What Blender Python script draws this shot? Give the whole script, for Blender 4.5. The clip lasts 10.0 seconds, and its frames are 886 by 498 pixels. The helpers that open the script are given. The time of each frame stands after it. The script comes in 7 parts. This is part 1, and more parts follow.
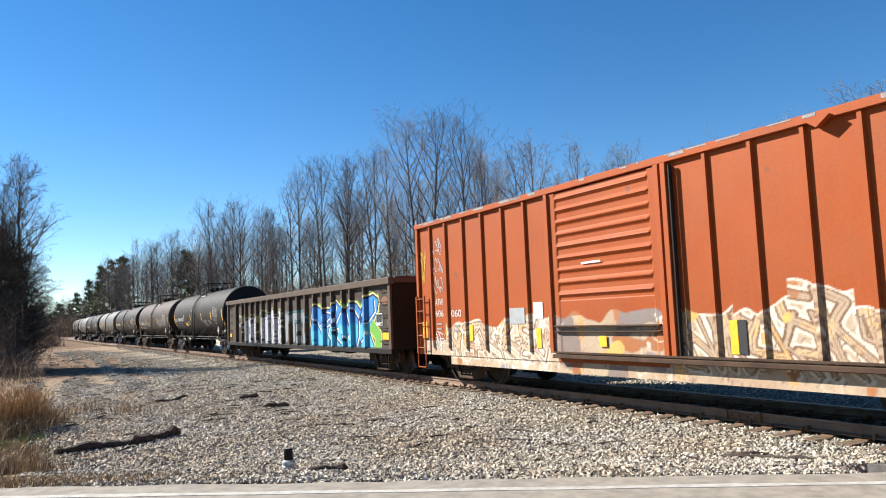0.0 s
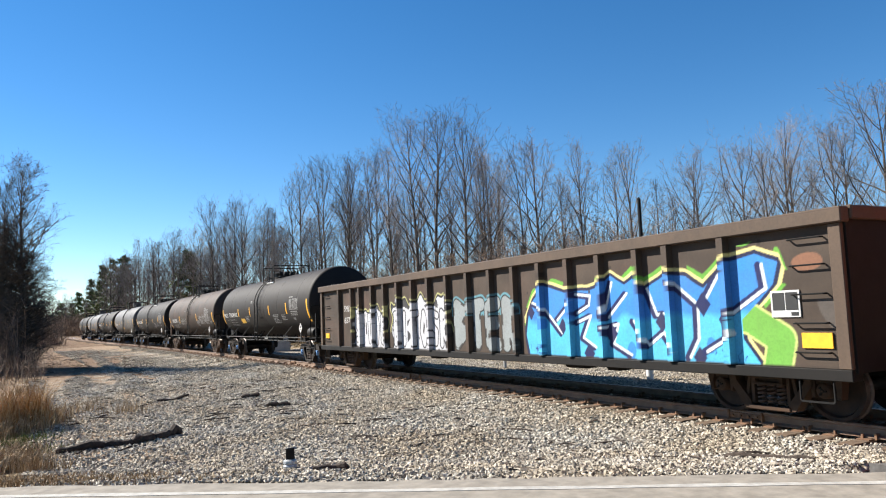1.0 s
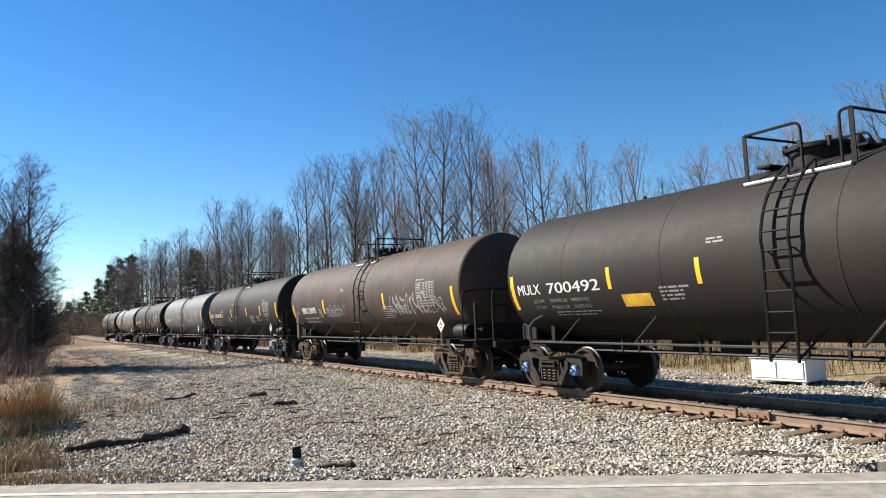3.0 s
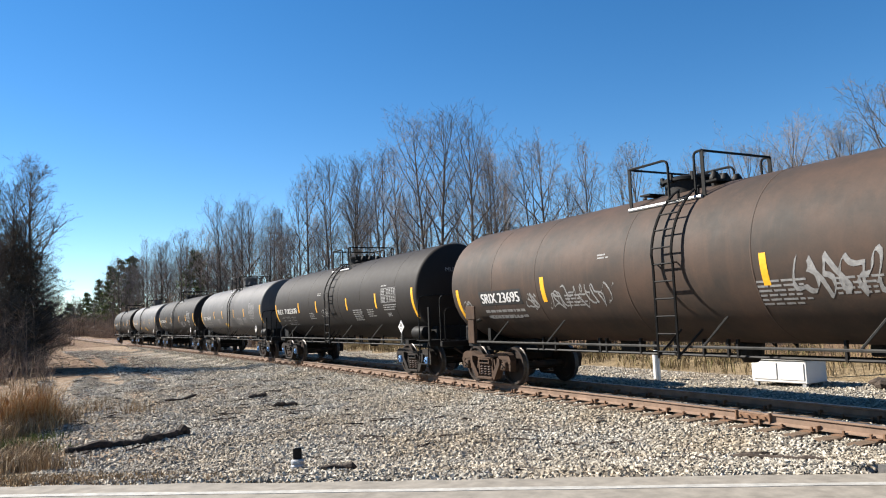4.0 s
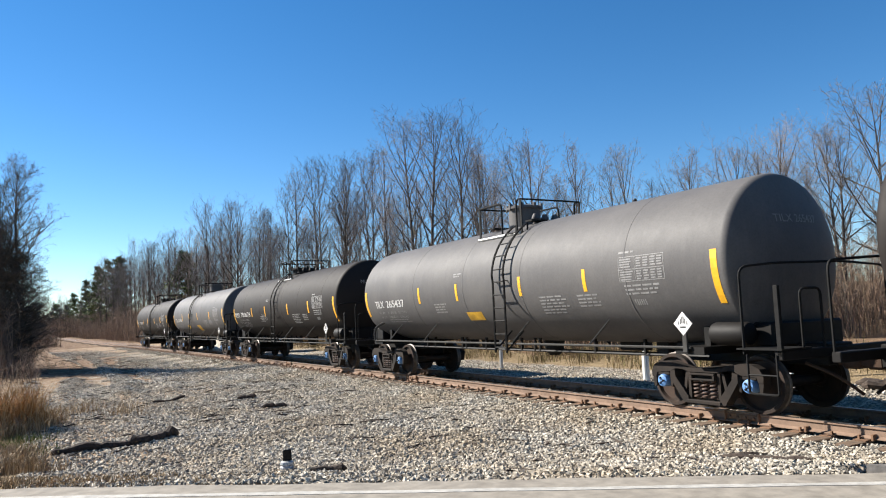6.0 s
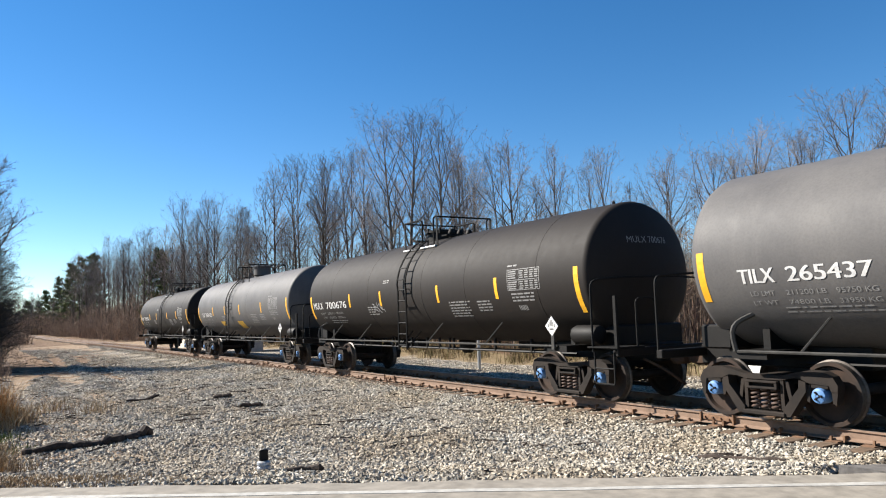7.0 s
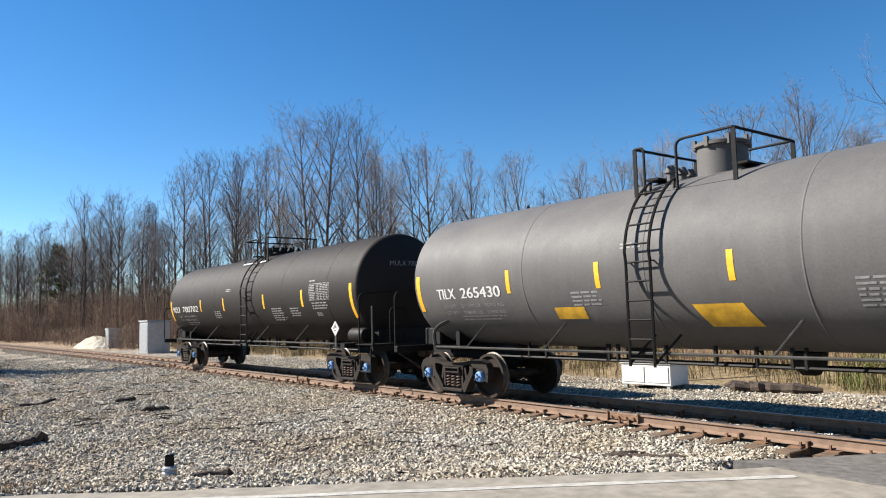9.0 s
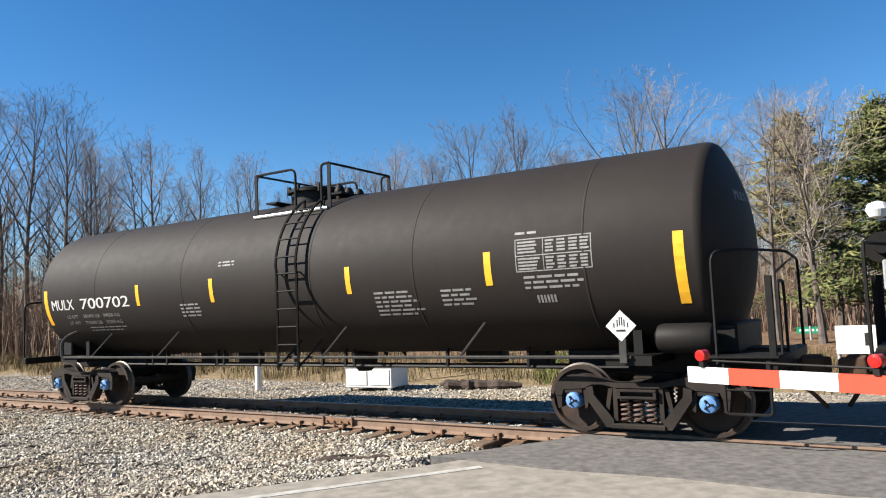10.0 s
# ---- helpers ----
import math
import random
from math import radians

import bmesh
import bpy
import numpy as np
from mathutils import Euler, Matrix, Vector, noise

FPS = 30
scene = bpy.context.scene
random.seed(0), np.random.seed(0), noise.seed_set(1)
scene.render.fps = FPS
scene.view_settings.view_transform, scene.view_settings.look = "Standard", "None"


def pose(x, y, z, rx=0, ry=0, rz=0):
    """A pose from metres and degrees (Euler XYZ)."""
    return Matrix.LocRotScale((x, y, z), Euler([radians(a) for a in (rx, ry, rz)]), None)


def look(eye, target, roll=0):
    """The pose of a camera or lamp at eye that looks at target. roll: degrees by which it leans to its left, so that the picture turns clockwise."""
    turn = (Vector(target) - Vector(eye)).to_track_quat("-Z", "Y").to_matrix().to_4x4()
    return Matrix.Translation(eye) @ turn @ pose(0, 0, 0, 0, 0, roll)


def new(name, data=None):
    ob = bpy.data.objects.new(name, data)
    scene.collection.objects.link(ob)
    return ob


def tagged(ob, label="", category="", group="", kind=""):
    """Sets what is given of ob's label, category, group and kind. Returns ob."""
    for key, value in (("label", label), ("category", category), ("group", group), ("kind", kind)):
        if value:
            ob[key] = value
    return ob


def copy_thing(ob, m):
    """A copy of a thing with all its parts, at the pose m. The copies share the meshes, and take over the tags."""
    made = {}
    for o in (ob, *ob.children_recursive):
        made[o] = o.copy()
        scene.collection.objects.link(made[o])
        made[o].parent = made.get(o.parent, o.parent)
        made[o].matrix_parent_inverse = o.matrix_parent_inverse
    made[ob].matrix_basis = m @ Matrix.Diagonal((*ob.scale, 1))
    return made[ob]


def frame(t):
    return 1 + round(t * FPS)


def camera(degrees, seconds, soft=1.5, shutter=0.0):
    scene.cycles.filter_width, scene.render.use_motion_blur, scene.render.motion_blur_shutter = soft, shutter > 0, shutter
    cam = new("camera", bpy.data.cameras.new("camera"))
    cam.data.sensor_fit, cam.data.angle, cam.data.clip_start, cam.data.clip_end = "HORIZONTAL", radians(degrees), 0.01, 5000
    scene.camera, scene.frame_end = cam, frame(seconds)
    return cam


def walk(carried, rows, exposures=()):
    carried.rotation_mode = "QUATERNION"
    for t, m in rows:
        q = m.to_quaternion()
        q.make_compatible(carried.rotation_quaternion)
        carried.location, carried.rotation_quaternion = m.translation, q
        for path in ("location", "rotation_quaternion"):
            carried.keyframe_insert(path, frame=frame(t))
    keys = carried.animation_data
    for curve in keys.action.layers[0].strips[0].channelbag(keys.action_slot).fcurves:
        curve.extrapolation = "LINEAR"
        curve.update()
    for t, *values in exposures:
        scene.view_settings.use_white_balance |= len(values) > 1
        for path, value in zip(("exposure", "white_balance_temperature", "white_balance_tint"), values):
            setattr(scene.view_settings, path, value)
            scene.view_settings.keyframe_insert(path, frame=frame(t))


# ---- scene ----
cam = camera(62.58, 10.0, soft=1.1)

# seconds, yaw, pitch, roll, sideways, ahead
TURNS = [
    (0.0, 0.20, 5.27, 2.25, 0.00, 0.00), (0.5, 0.30, 5.25, 2.24, 0.00, 0.00), (1.0, 0.32, 5.23, 2.24, 0.00, 0.00),
    (1.5, 0.47, 5.20, 2.26, 0.00, 0.00), (2.0, 0.68, 5.18, 2.27, 0.00, 0.00), (2.5, 0.77, 5.14, 2.29, 0.00, 0.00),
    (4.0, 0.84, 5.27, 2.26, 0.00, -0.01), (4.5, 0.83, 5.29, 2.28, 0.00, -0.01), (5.0, 0.60, 5.32, 2.28, 0.00, -0.01),
    (5.5, 0.31, 5.31, 2.31, -0.01, 0.01), (6.0, 0.00, 5.30, 2.24, -0.02, 0.01), (7.5, -2.70, 5.24, 1.57, -0.06, 0.03),
    (8.0, -3.39, 5.27, 1.38, -0.08, 0.03), (8.5, -4.49, 5.25, 1.34, -0.08, 0.05), (9.0, -8.37, 5.19, 1.48, -0.05, 0.01),
    (9.5, -15.39, 5.18, 1.84, 0.02, -0.01), (10.0, -28.59, 4.91, 2.29, 0.32, -0.05)]
EYE = 1.731
walk(cam, [(t, pose(x, y, EYE, 90 + pitch, roll, yaw)) for t, yaw, pitch, roll, x, y in TURNS])

# ---- the track's line: s runs away from the camera, 0 abeam of it ----
FOOT, HEAD0, BEND, EASE, STRAIGHT = 10.766, 28.504, 0.05637, 0.000306, 150.0


def heading(s):
    u = max(-40.0, min(s, STRAIGHT))
    return HEAD0 + BEND * u - EASE * u * u


def make_line():
    """Points of the centre line every half metre from s = -200 to 420."""
    x, y = FOOT * math.cos(radians(HEAD0)), FOOT * math.sin(radians(HEAD0))
    fore, back, step = [(x, y)], [], 0.5
    for i in range(840):
        a = radians(heading((i + 0.5) * step))
        x, y = x - math.sin(a) * step, y + math.cos(a) * step
        fore.append((x, y))
    x, y = fore[0]
    for i in range(400):
        a = radians(heading(-(i + 0.5) * step))
        x, y = x + math.sin(a) * step, y - math.cos(a) * step
        back.append((x, y))
    return np.array(back[::-1] + fore)


LINE = make_line()
LINE_S = np.arange(len(LINE)) * 0.5 - 200.0


def at_track(s, lat=0.0, z=0.0):
    """The place s metres along the track and lat metres from its middle towards the camera's side."""
    a = radians(heading(s))
    x, y = np.interp(s, LINE_S, LINE[:, 0]), np.interp(s, LINE_S, LINE[:, 1])
    return Vector((x - lat * math.cos(a), y - lat * math.sin(a), z))


def track_coords(x, y):
    """s and lat of many places at once."""
    x, y = np.atleast_1d(x).astype(float), np.atleast_1d(y).astype(float)
    s = np.empty(len(x))
    pts, ss = LINE[::4], LINE_S[::4]
    for i in range(0, len(x), 4000):
        d = (x[i:i + 4000, None] - pts[None, :, 0]) ** 2 + (y[i:i + 4000, None] - pts[None, :, 1]) ** 2
        s[i:i + 4000] = ss[d.argmin(1)]
    for _ in range(2):
        a = np.radians(HEAD0 + BEND * np.clip(s, -40, STRAIGHT) - EASE * np.clip(s, -40, STRAIGHT) ** 2)
        px, py = np.interp(s, LINE_S, LINE[:, 0]), np.interp(s, LINE_S, LINE[:, 1])
        s = s + (x - px) * -np.sin(a) + (y - py) * np.cos(a)
    a = np.radians(HEAD0 + BEND * np.clip(s, -40, STRAIGHT) - EASE * np.clip(s, -40, STRAIGHT) ** 2)
    px, py = np.interp(s, LINE_S, LINE[:, 0]), np.interp(s, LINE_S, LINE[:, 1])
    return s, (x - px) * -np.cos(a) + (y - py) * -np.sin(a)


# ---- sky and sun ----
SUN_LEFT, SUN_UP = 69.0, 34.5
to_sun = Vector((-math.sin(radians(SUN_LEFT)) * math.cos(radians(SUN_UP)), math.cos(radians(SUN_LEFT)) * math.cos(radians(SUN_UP)), math.sin(radians(SUN_UP))))
world = bpy.data.worlds.new("sky")
scene.world = world
world.use_nodes = True
sky = world.node_tree.nodes.new("ShaderNodeTexSky")
sky.sky_type, sky.sun_disc = "NISHITA", False
sky.sun_elevation, sky.sun_rotation = radians(SUN_UP), radians(-SUN_LEFT)
sky.air_density, sky.dust_density, sky.ozone_density, sky.altitude = 0.84, 0.0, 2.2, 400
deep = world.node_tree.nodes.new("ShaderNodeHueSaturation")
deep.inputs["Saturation"].default_value = 1.31
world.node_tree.links.new(sky.outputs[0], deep.inputs["Color"])
world.node_tree.links.new(deep.outputs[0], world.node_tree.nodes["Background"].inputs[0])
world.node_tree.nodes["Background"].inputs[1].default_value = 0.057
lamp = bpy.data.lights.new("sun", "SUN")
lamp.energy, lamp.angle, lamp.color = 4.9, radians(0.53), (1.0, 0.95, 0.87)
sun = new("sun", lamp)
sun.matrix_world = look(to_sun * 100, (0, 0, 0))
scene.view_settings.exposure = 1.5

# ---- materials ----
def material(name, rough=0.6, metal=0.0, spec=0.4):
    m = bpy.data.materials.new(name)
    m.use_nodes = True
    b = m.node_tree.nodes["Principled BSDF"]
    b.inputs["Roughness"].default_value, b.inputs["Metallic"].default_value = rough, metal
    b.inputs["Specular IOR Level"].default_value = spec
    return m, m.node_tree, b


def node(t, kind, **inputs):
    n = t.nodes.new(kind)
    for key, value in inputs.items():
        n.inputs[key.replace("_", " ")].default_value = value
    return n


def coords(t, scale=(1, 1, 1), which="Object"):
    c, mp = t.nodes.new("ShaderNodeTexCoord"), t.nodes.new("ShaderNodeMapping")
    mp.inputs["Scale"].default_value = scale
    t.links.new(c.outputs[which], mp.inputs[0])
    return mp.outputs[0]


def noise_tex(t, at, scale, detail=5.0, rough=0.6):
    n = node(t, "ShaderNodeTexNoise", Scale=scale, Detail=detail, Roughness=rough)
    t.links.new(at, n.inputs["Vector"])
    return n.outputs["Fac"]


def ramp(t, fac, stops):
    r = t.nodes.new("ShaderNodeValToRGB")
    e = r.color_ramp.elements
    while len(e) < len(stops):
        e.new(0.5)
    for el, (at, c) in zip(e, stops):
        el.position, el.color = at, (*c, 1) if len(c) == 3 else c
    t.links.new(fac, r.inputs[0])
    return r.outputs[0]


def mix(t, fac, a, b, how="MIX"):
    n = t.nodes.new("ShaderNodeMix")
    n.data_type, n.blend_type = "RGBA", how
    for sock, v in ((n.inputs["Factor"], fac), (n.inputs["A"], a), (n.inputs["B"], b)):
        if isinstance(v, (int, float)):
            sock.default_value = v
        elif isinstance(v, tuple):
            sock.default_value = (*v, 1)
        else:
            t.links.new(v, sock)
    return n.outputs["Result"]


def bump(t, b, height, strength=0.3, distance=0.01):
    n = node(t, "ShaderNodeBump", Strength=strength, Distance=distance)
    t.links.new(height, n.inputs["Height"])
    t.links.new(n.outputs[0], b.inputs["Normal"])


SPEC = 0.16


def worn_paint(name, base, dirt, amount=0.5, rough=0.55, streaks=0.5, scale=1.0, attribute="", dents=0.15):
    """Paint on steel with dust, rust runs down the side and small scuffs."""
    m, t, b = material(name, rough, 0.0, SPEC)
    at = coords(t)
    if attribute:
        a = t.nodes.new("ShaderNodeAttribute")
        a.attribute_name = attribute
        base = a.outputs["Color"]
    big = ramp(t, noise_tex(t, at, 0.9 * scale), [(0.35, (0, 0, 0)), (0.75, (1, 1, 1))])
    runs = ramp(t, noise_tex(t, coords(t, (7, 7, 0.5)), 1.0), [(0.5, (0, 0, 0)), (0.72, (1, 1, 1))])
    fine = ramp(t, noise_tex(t, at, 28), [(0.42, (0, 0, 0)), (0.7, (1, 1, 1))])
    mul = t.nodes.new("ShaderNodeMath")
    mul.operation, mul.inputs[1].default_value = "MULTIPLY", amount
    t.links.new(big, mul.inputs[0])
    c = mix(t, mul.outputs[0], base, dirt)
    mul2 = t.nodes.new("ShaderNodeMath")
    mul2.operation, mul2.inputs[1].default_value = "MULTIPLY", streaks * 0.5
    t.links.new(runs, mul2.inputs[0])
    c = mix(t, mul2.outputs[0], c, dirt)
    mul3 = t.nodes.new("ShaderNodeMath")
    mul3.operation, mul3.inputs[1].default_value = "MULTIPLY", 0.18
    t.links.new(fine, mul3.inputs[0])
    c = mix(t, mul3.outputs[0], c, (0.02, 0.018, 0.016))
    t.links.new(c, b.inputs["Base Color"])
    r = t.nodes.new("ShaderNodeMapRange")
    r.inputs[3].default_value, r.inputs[4].default_value = rough - 0.05, rough + 0.07
    t.links.new(noise_tex(t, at, 5), r.inputs[0])
    t.links.new(r.outputs[0], b.inputs["Roughness"])
    bump(t, b, noise_tex(t, at, 3.0, 3), dents, 0.02)
    return m


def simple(name, base, var=0.25, scale=12.0, rough=0.7, metal=0.0, bumpy=0.2, dist=0.01, spec=0.4):
    m, t, b = material(name, rough, metal, spec)
    f = noise_tex(t, coords(t), scale)
    lo, hi = tuple(v * (1 - var) for v in base), tuple(min(1, v * (1 + var)) for v in base)
    t.links.new(ramp(t, f, [(0.3, lo), (0.7, hi)]), b.inputs["Base Color"])
    if bumpy:
        bump(t, b, f, bumpy, dist)
    return m


def gravel_nodes(t, at):
    """Grey crushed granite: stone by stone colour with the gaps' shade painted in, and a height."""
    v = node(t, "ShaderNodeTexVoronoi", Scale=19.0, Randomness=1.0)
    t.links.new(at, v.inputs["Vector"])
    sep = t.nodes.new("ShaderNodeSeparateColor")
    t.links.new(v.outputs["Color"], sep.inputs[0])
    c = ramp(t, sep.outputs[0], [(0.0, (0.18, 0.166, 0.146)), (0.35, (0.31, 0.29, 0.26)), (0.7, (0.41, 0.385, 0.345)), (1.0, (0.55, 0.52, 0.475))])
    # shade in the gaps between stones, multiplied into the colour
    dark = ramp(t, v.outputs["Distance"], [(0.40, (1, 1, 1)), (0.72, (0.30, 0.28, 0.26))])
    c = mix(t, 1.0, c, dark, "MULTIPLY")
    return c, v.outputs["Distance"]


def ground_material():
    m, t, b = material("ground", 0.95, spec=0.15)
    at = coords(t)
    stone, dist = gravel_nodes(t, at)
    zone = t.nodes.new("ShaderNodeAttribute")
    zone.attribute_name = "zone"
    sep = t.nodes.new("ShaderNodeSeparateColor")
    t.links.new(zone.outputs["Color"], sep.inputs[0])
    tint = ramp(t, noise_tex(t, at, 0.45, 4), [(0.35, (0.86, 0.76, 0.63)), (0.65, (0.95, 0.915, 0.855))])
    stone = mix(t, 1.0, stone, tint, "MULTIPLY")
    soil = ramp(t, noise_tex(t, at, 2.2, 8, 0.7), [(0.3, (0.13, 0.088, 0.055)), (0.5, (0.25, 0.178, 0.115)), (0.72, (0.37, 0.285, 0.20))])
    grass = ramp(t, noise_tex(t, at, 5.0, 8, 0.75), [(0.3, (0.08, 0.058, 0.03)), (0.5, (0.20, 0.145, 0.08)), (0.75, (0.33, 0.255, 0.155))])
    edge = noise_tex(t, at, 3.0, 6)

    def soft(channel):
        add = t.nodes.new("ShaderNodeMath")
        add.operation = "ADD"
        t.links.new(channel, add.inputs[0])
        t.links.new(edge, add.inputs[1])
        return ramp(t, add.outputs[0], [(0.78, (0, 0, 0)), (0.98, (1, 1, 1))])

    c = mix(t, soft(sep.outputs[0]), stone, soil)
    c = mix(t, soft(sep.outputs[1]), c, grass)
    litter = ramp(t, noise_tex(t, at, 3.5, 9, 0.75), [(0.3, (0.06, 0.038, 0.022)), (0.55, (0.16, 0.10, 0.06)), (0.75, (0.26, 0.18, 0.11))])
    c = mix(t, soft(sep.outputs[2]), c, litter)
    t.links.new(c, b.inputs["Base Color"])
    inv = t.nodes.new("ShaderNodeMath")
    inv.operation, inv.inputs[0].default_value = "SUBTRACT", 1.0
    t.links.new(dist, inv.inputs[1])
    bump(t, b, inv.outputs[0], 0.9, 0.035)
    return m


def stone_material():
    m, t, b = material("crushed_stone", 0.9, spec=0.2)
    g = t.nodes.new("ShaderNodeNewGeometry")
    c = ramp(t, g.outputs["Random Per Island"], [(0.0, (0.13, 0.118, 0.104)), (0.3, (0.285, 0.268, 0.238)), (0.6, (0.39, 0.37, 0.33)), (0.85, (0.50, 0.475, 0.425)), (1.0, (0.62, 0.595, 0.545))])
    tint = ramp(t, noise_tex(t, coords(t), 0.45, 4), [(0.35, (0.86, 0.76, 0.63)), (0.65, (0.95, 0.915, 0.855))])
    t.links.new(mix(t, 1.0, c, tint, "MULTIPLY"), b.inputs["Base Color"])
    return m


def bark_material(name, dark, light, scale=6.0):
    m, t, b = material(name, 0.9, spec=0.2)
    at = coords(t, (1, 1, 0.25))
    f = noise_tex(t, at, scale, 6)
    inf = t.nodes.new("ShaderNodeObjectInfo")
    c = ramp(t, f, [(0.3, dark), (0.7, light)])
    k = t.nodes.new("ShaderNodeMapRange")
    k.inputs[3].default_value, k.inputs[4].default_value = 0.75, 1.25
    t.links.new(inf.outputs["Random"], k.inputs[0])
    c = mix(t, 1.0, c, k.outputs[0], "MULTIPLY")
    t.links.new(c, b.inputs["Base Color"])
    bump(t, b, f, 0.5, 0.02)
    return m


def blade_material(name, stops):
    m, t, b = material(name, 0.8, spec=0.2)
    g = t.nodes.new("ShaderNodeNewGeometry")
    t.links.new(ramp(t, g.outputs["Random Per Island"], stops), b.inputs["Base Color"])
    return m


BLACK_TANK = worn_paint("black_tank_paint", (0.0148, 0.0118, 0.0102), (0.027, 0.0215, 0.018), 0.4, 0.66, 0.3, 1.0, "", 0.010)
GREY_TANK = worn_paint("grey_tank_paint", (0.083, 0.079, 0.078), (0.13, 0.122, 0.115), 0.6, 0.58, 0.5, 1.0, "", 0.010)
BROWN_TANK = worn_paint("rusty_brown_tank_paint", (0.034, 0.0275, 0.023), (0.088, 0.052, 0.036), 0.75, 0.66, 0.6, 1.0, "", 0.010)
BLACK = worn_paint("black_steel", (0.006, 0.0055, 0.005), (0.018, 0.0145, 0.0125), 0.5, 0.6, 0.3)
TRUCK = worn_paint("dirty_cast_steel", (0.014, 0.0115, 0.010), (0.040, 0.029, 0.022), 0.7, 0.8, 0.3, 3)
RUST_TRUCK = worn_paint("rusty_cast_steel", (0.040, 0.025, 0.017), (0.098, 0.057, 0.036), 0.7, 0.85, 0.3, 3)
WHEEL = worn_paint("wheel_steel", (0.016, 0.0135, 0.012), (0.075, 0.042, 0.027), 0.6, 0.65, 0.2, 4)
TREAD = simple("worn_bright_rim", (0.085, 0.072, 0.062), 0.35, 20, 0.5, 0.5)
YELLOW = simple("yellow_reflective_tape", (0.70, 0.35, 0.015), 0.12, 9, 0.5, 0, 0)
OLD_YELLOW = simple("dirty_yellow_panel", (0.50, 0.28, 0.022), 0.35, 4, 0.6, 0, 0)
WHITE = simple("white_lettering", (0.47, 0.46, 0.445), 0.15, 14, 0.6, 0, 0)
DULL_WHITE = simple("faded_white_lettering", (0.19, 0.184, 0.178), 0.3, 14, 0.7, 0, 0)
DARK_LETTER = simple("black_print", (0.012, 0.012, 0.012), 0.2, 10, 0.6, 0, 0)
BLUE_CAP = simple("blue_bearing_cap", (0.085, 0.19, 0.38), 0.25, 20, 0.5, 0, 0.1)
RAILING = simple("dark_handrail_paint", (0.011, 0.0105, 0.010), 0.3, 12, 0.7, 0, 0.2, 0.01, 0.12)
SILL_GREY = simple("dusty_grey_rail", (0.040, 0.038, 0.035), 0.3, 6, 0.7, 0, 0.2, 0.01, 0.15)
SPRING = simple("rusty_spring_steel", (0.072, 0.043, 0.031), 0.35, 25, 0.7)
RAIL_SIDE = simple("rusty_rail_steel", (0.175, 0.113, 0.077), 0.25, 5, 0.85)
RAIL_TOP = simple("polished_rail_head", (0.42, 0.39, 0.36), 0.15, 3, 0.32, 0.9)
TIE = simple("weathered_tie_wood", (0.11, 0.073, 0.047), 0.45, 7, 0.9, 0, 0.5, 0.02)
PLATE = simple("rusty_tie_plate", (0.145, 0.08, 0.045), 0.4, 12, 0.9)
GROUND = ground_material()
STONE = stone_material()
CONCRETE = simple("pale_worn_road", (0.215, 0.192, 0.160), 0.25, 5.5, 0.92, 0, 0.25, 0.01, 0.2)
ASPHALT = simple("grey_asphalt", (0.115, 0.106, 0.098), 0.32, 9.0, 0.92, 0, 0.4, 0.012, 0.2)
LINE_PAINT = simple("worn_road_paint", (0.33, 0.315, 0.285), 0.25, 9, 0.85, 0, 0.2)
BARK = bark_material("grey_brown_bark", (0.045, 0.037, 0.031), (0.13, 0.108, 0.09))
TWIG = bark_material("twig_bark", (0.105, 0.090, 0.084), (0.26, 0.225, 0.208), 2.0)
PALE_TWIG = bark_material("pale_twig_bark", (0.15, 0.122, 0.10), (0.30, 0.25, 0.205), 2.0)
DARK_TWIG = bark_material("vine_bark", (0.05, 0.039, 0.031), (0.15, 0.118, 0.092), 2.0)
BRUSH = blade_material("brush_stems", [(0.0, (0.06, 0.045, 0.035)), (0.35, (0.15, 0.105, 0.078)), (0.6, (0.22, 0.155, 0.105)), (0.8, (0.27, 0.17, 0.12)), (1.0, (0.33, 0.25, 0.17))])
SAPLING = blade_material("sapling_bark", [(0.0, (0.05, 0.041, 0.035)), (0.5, (0.11, 0.092, 0.08)), (1.0, (0.19, 0.16, 0.14))])
DRY_GRASS = blade_material("dry_grass", [(0.0, (0.13, 0.085, 0.045)), (0.4, (0.26, 0.18, 0.10)), (0.75, (0.36, 0.26, 0.155)), (1.0, (0.46, 0.36, 0.23))])
ORANGE_GRASS = blade_material("orange_broom_sedge", [(0.0, (0.20, 0.10, 0.04)), (0.4, (0.34, 0.18, 0.065)), (0.7, (0.38, 0.25, 0.12)), (1.0, (0.44, 0.33, 0.19))])
WEEDS = blade_material("brown_weeds", [(0.0, (0.06, 0.045, 0.02)), (0.5, (0.15, 0.105, 0.05)), (0.8, (0.21, 0.15, 0.075)), (1.0, (0.14, 0.14, 0.045))])
GREEN_GRASS = blade_material("green_grass", [(0.0, (0.05, 0.07, 0.017)), (0.6, (0.10, 0.125, 0.03)), (1.0, (0.21, 0.20, 0.075))])
NEEDLE = blade_material("pine_needles", [(0.0, (0.022, 0.035, 0.012)), (0.5, (0.055, 0.078, 0.025)), (1.0, (0.13, 0.14, 0.045))])
OLIVE = blade_material("olive_needles", [(0.0, (0.07, 0.06, 0.02)), (0.5, (0.14, 0.115, 0.04)), (1.0, (0.22, 0.18, 0.075))])
EVERGREEN = blade_material("evergreen_leaves", [(0.0, (0.035, 0.045, 0.015)), (0.5, (0.085, 0.095, 0.03)), (1.0, (0.17, 0.16, 0.06))])
CABINET_WHITE = simple("white_cabinet_paint", (0.62, 0.61, 0.59), 0.05, 3, 0.5, 0, 0.05)
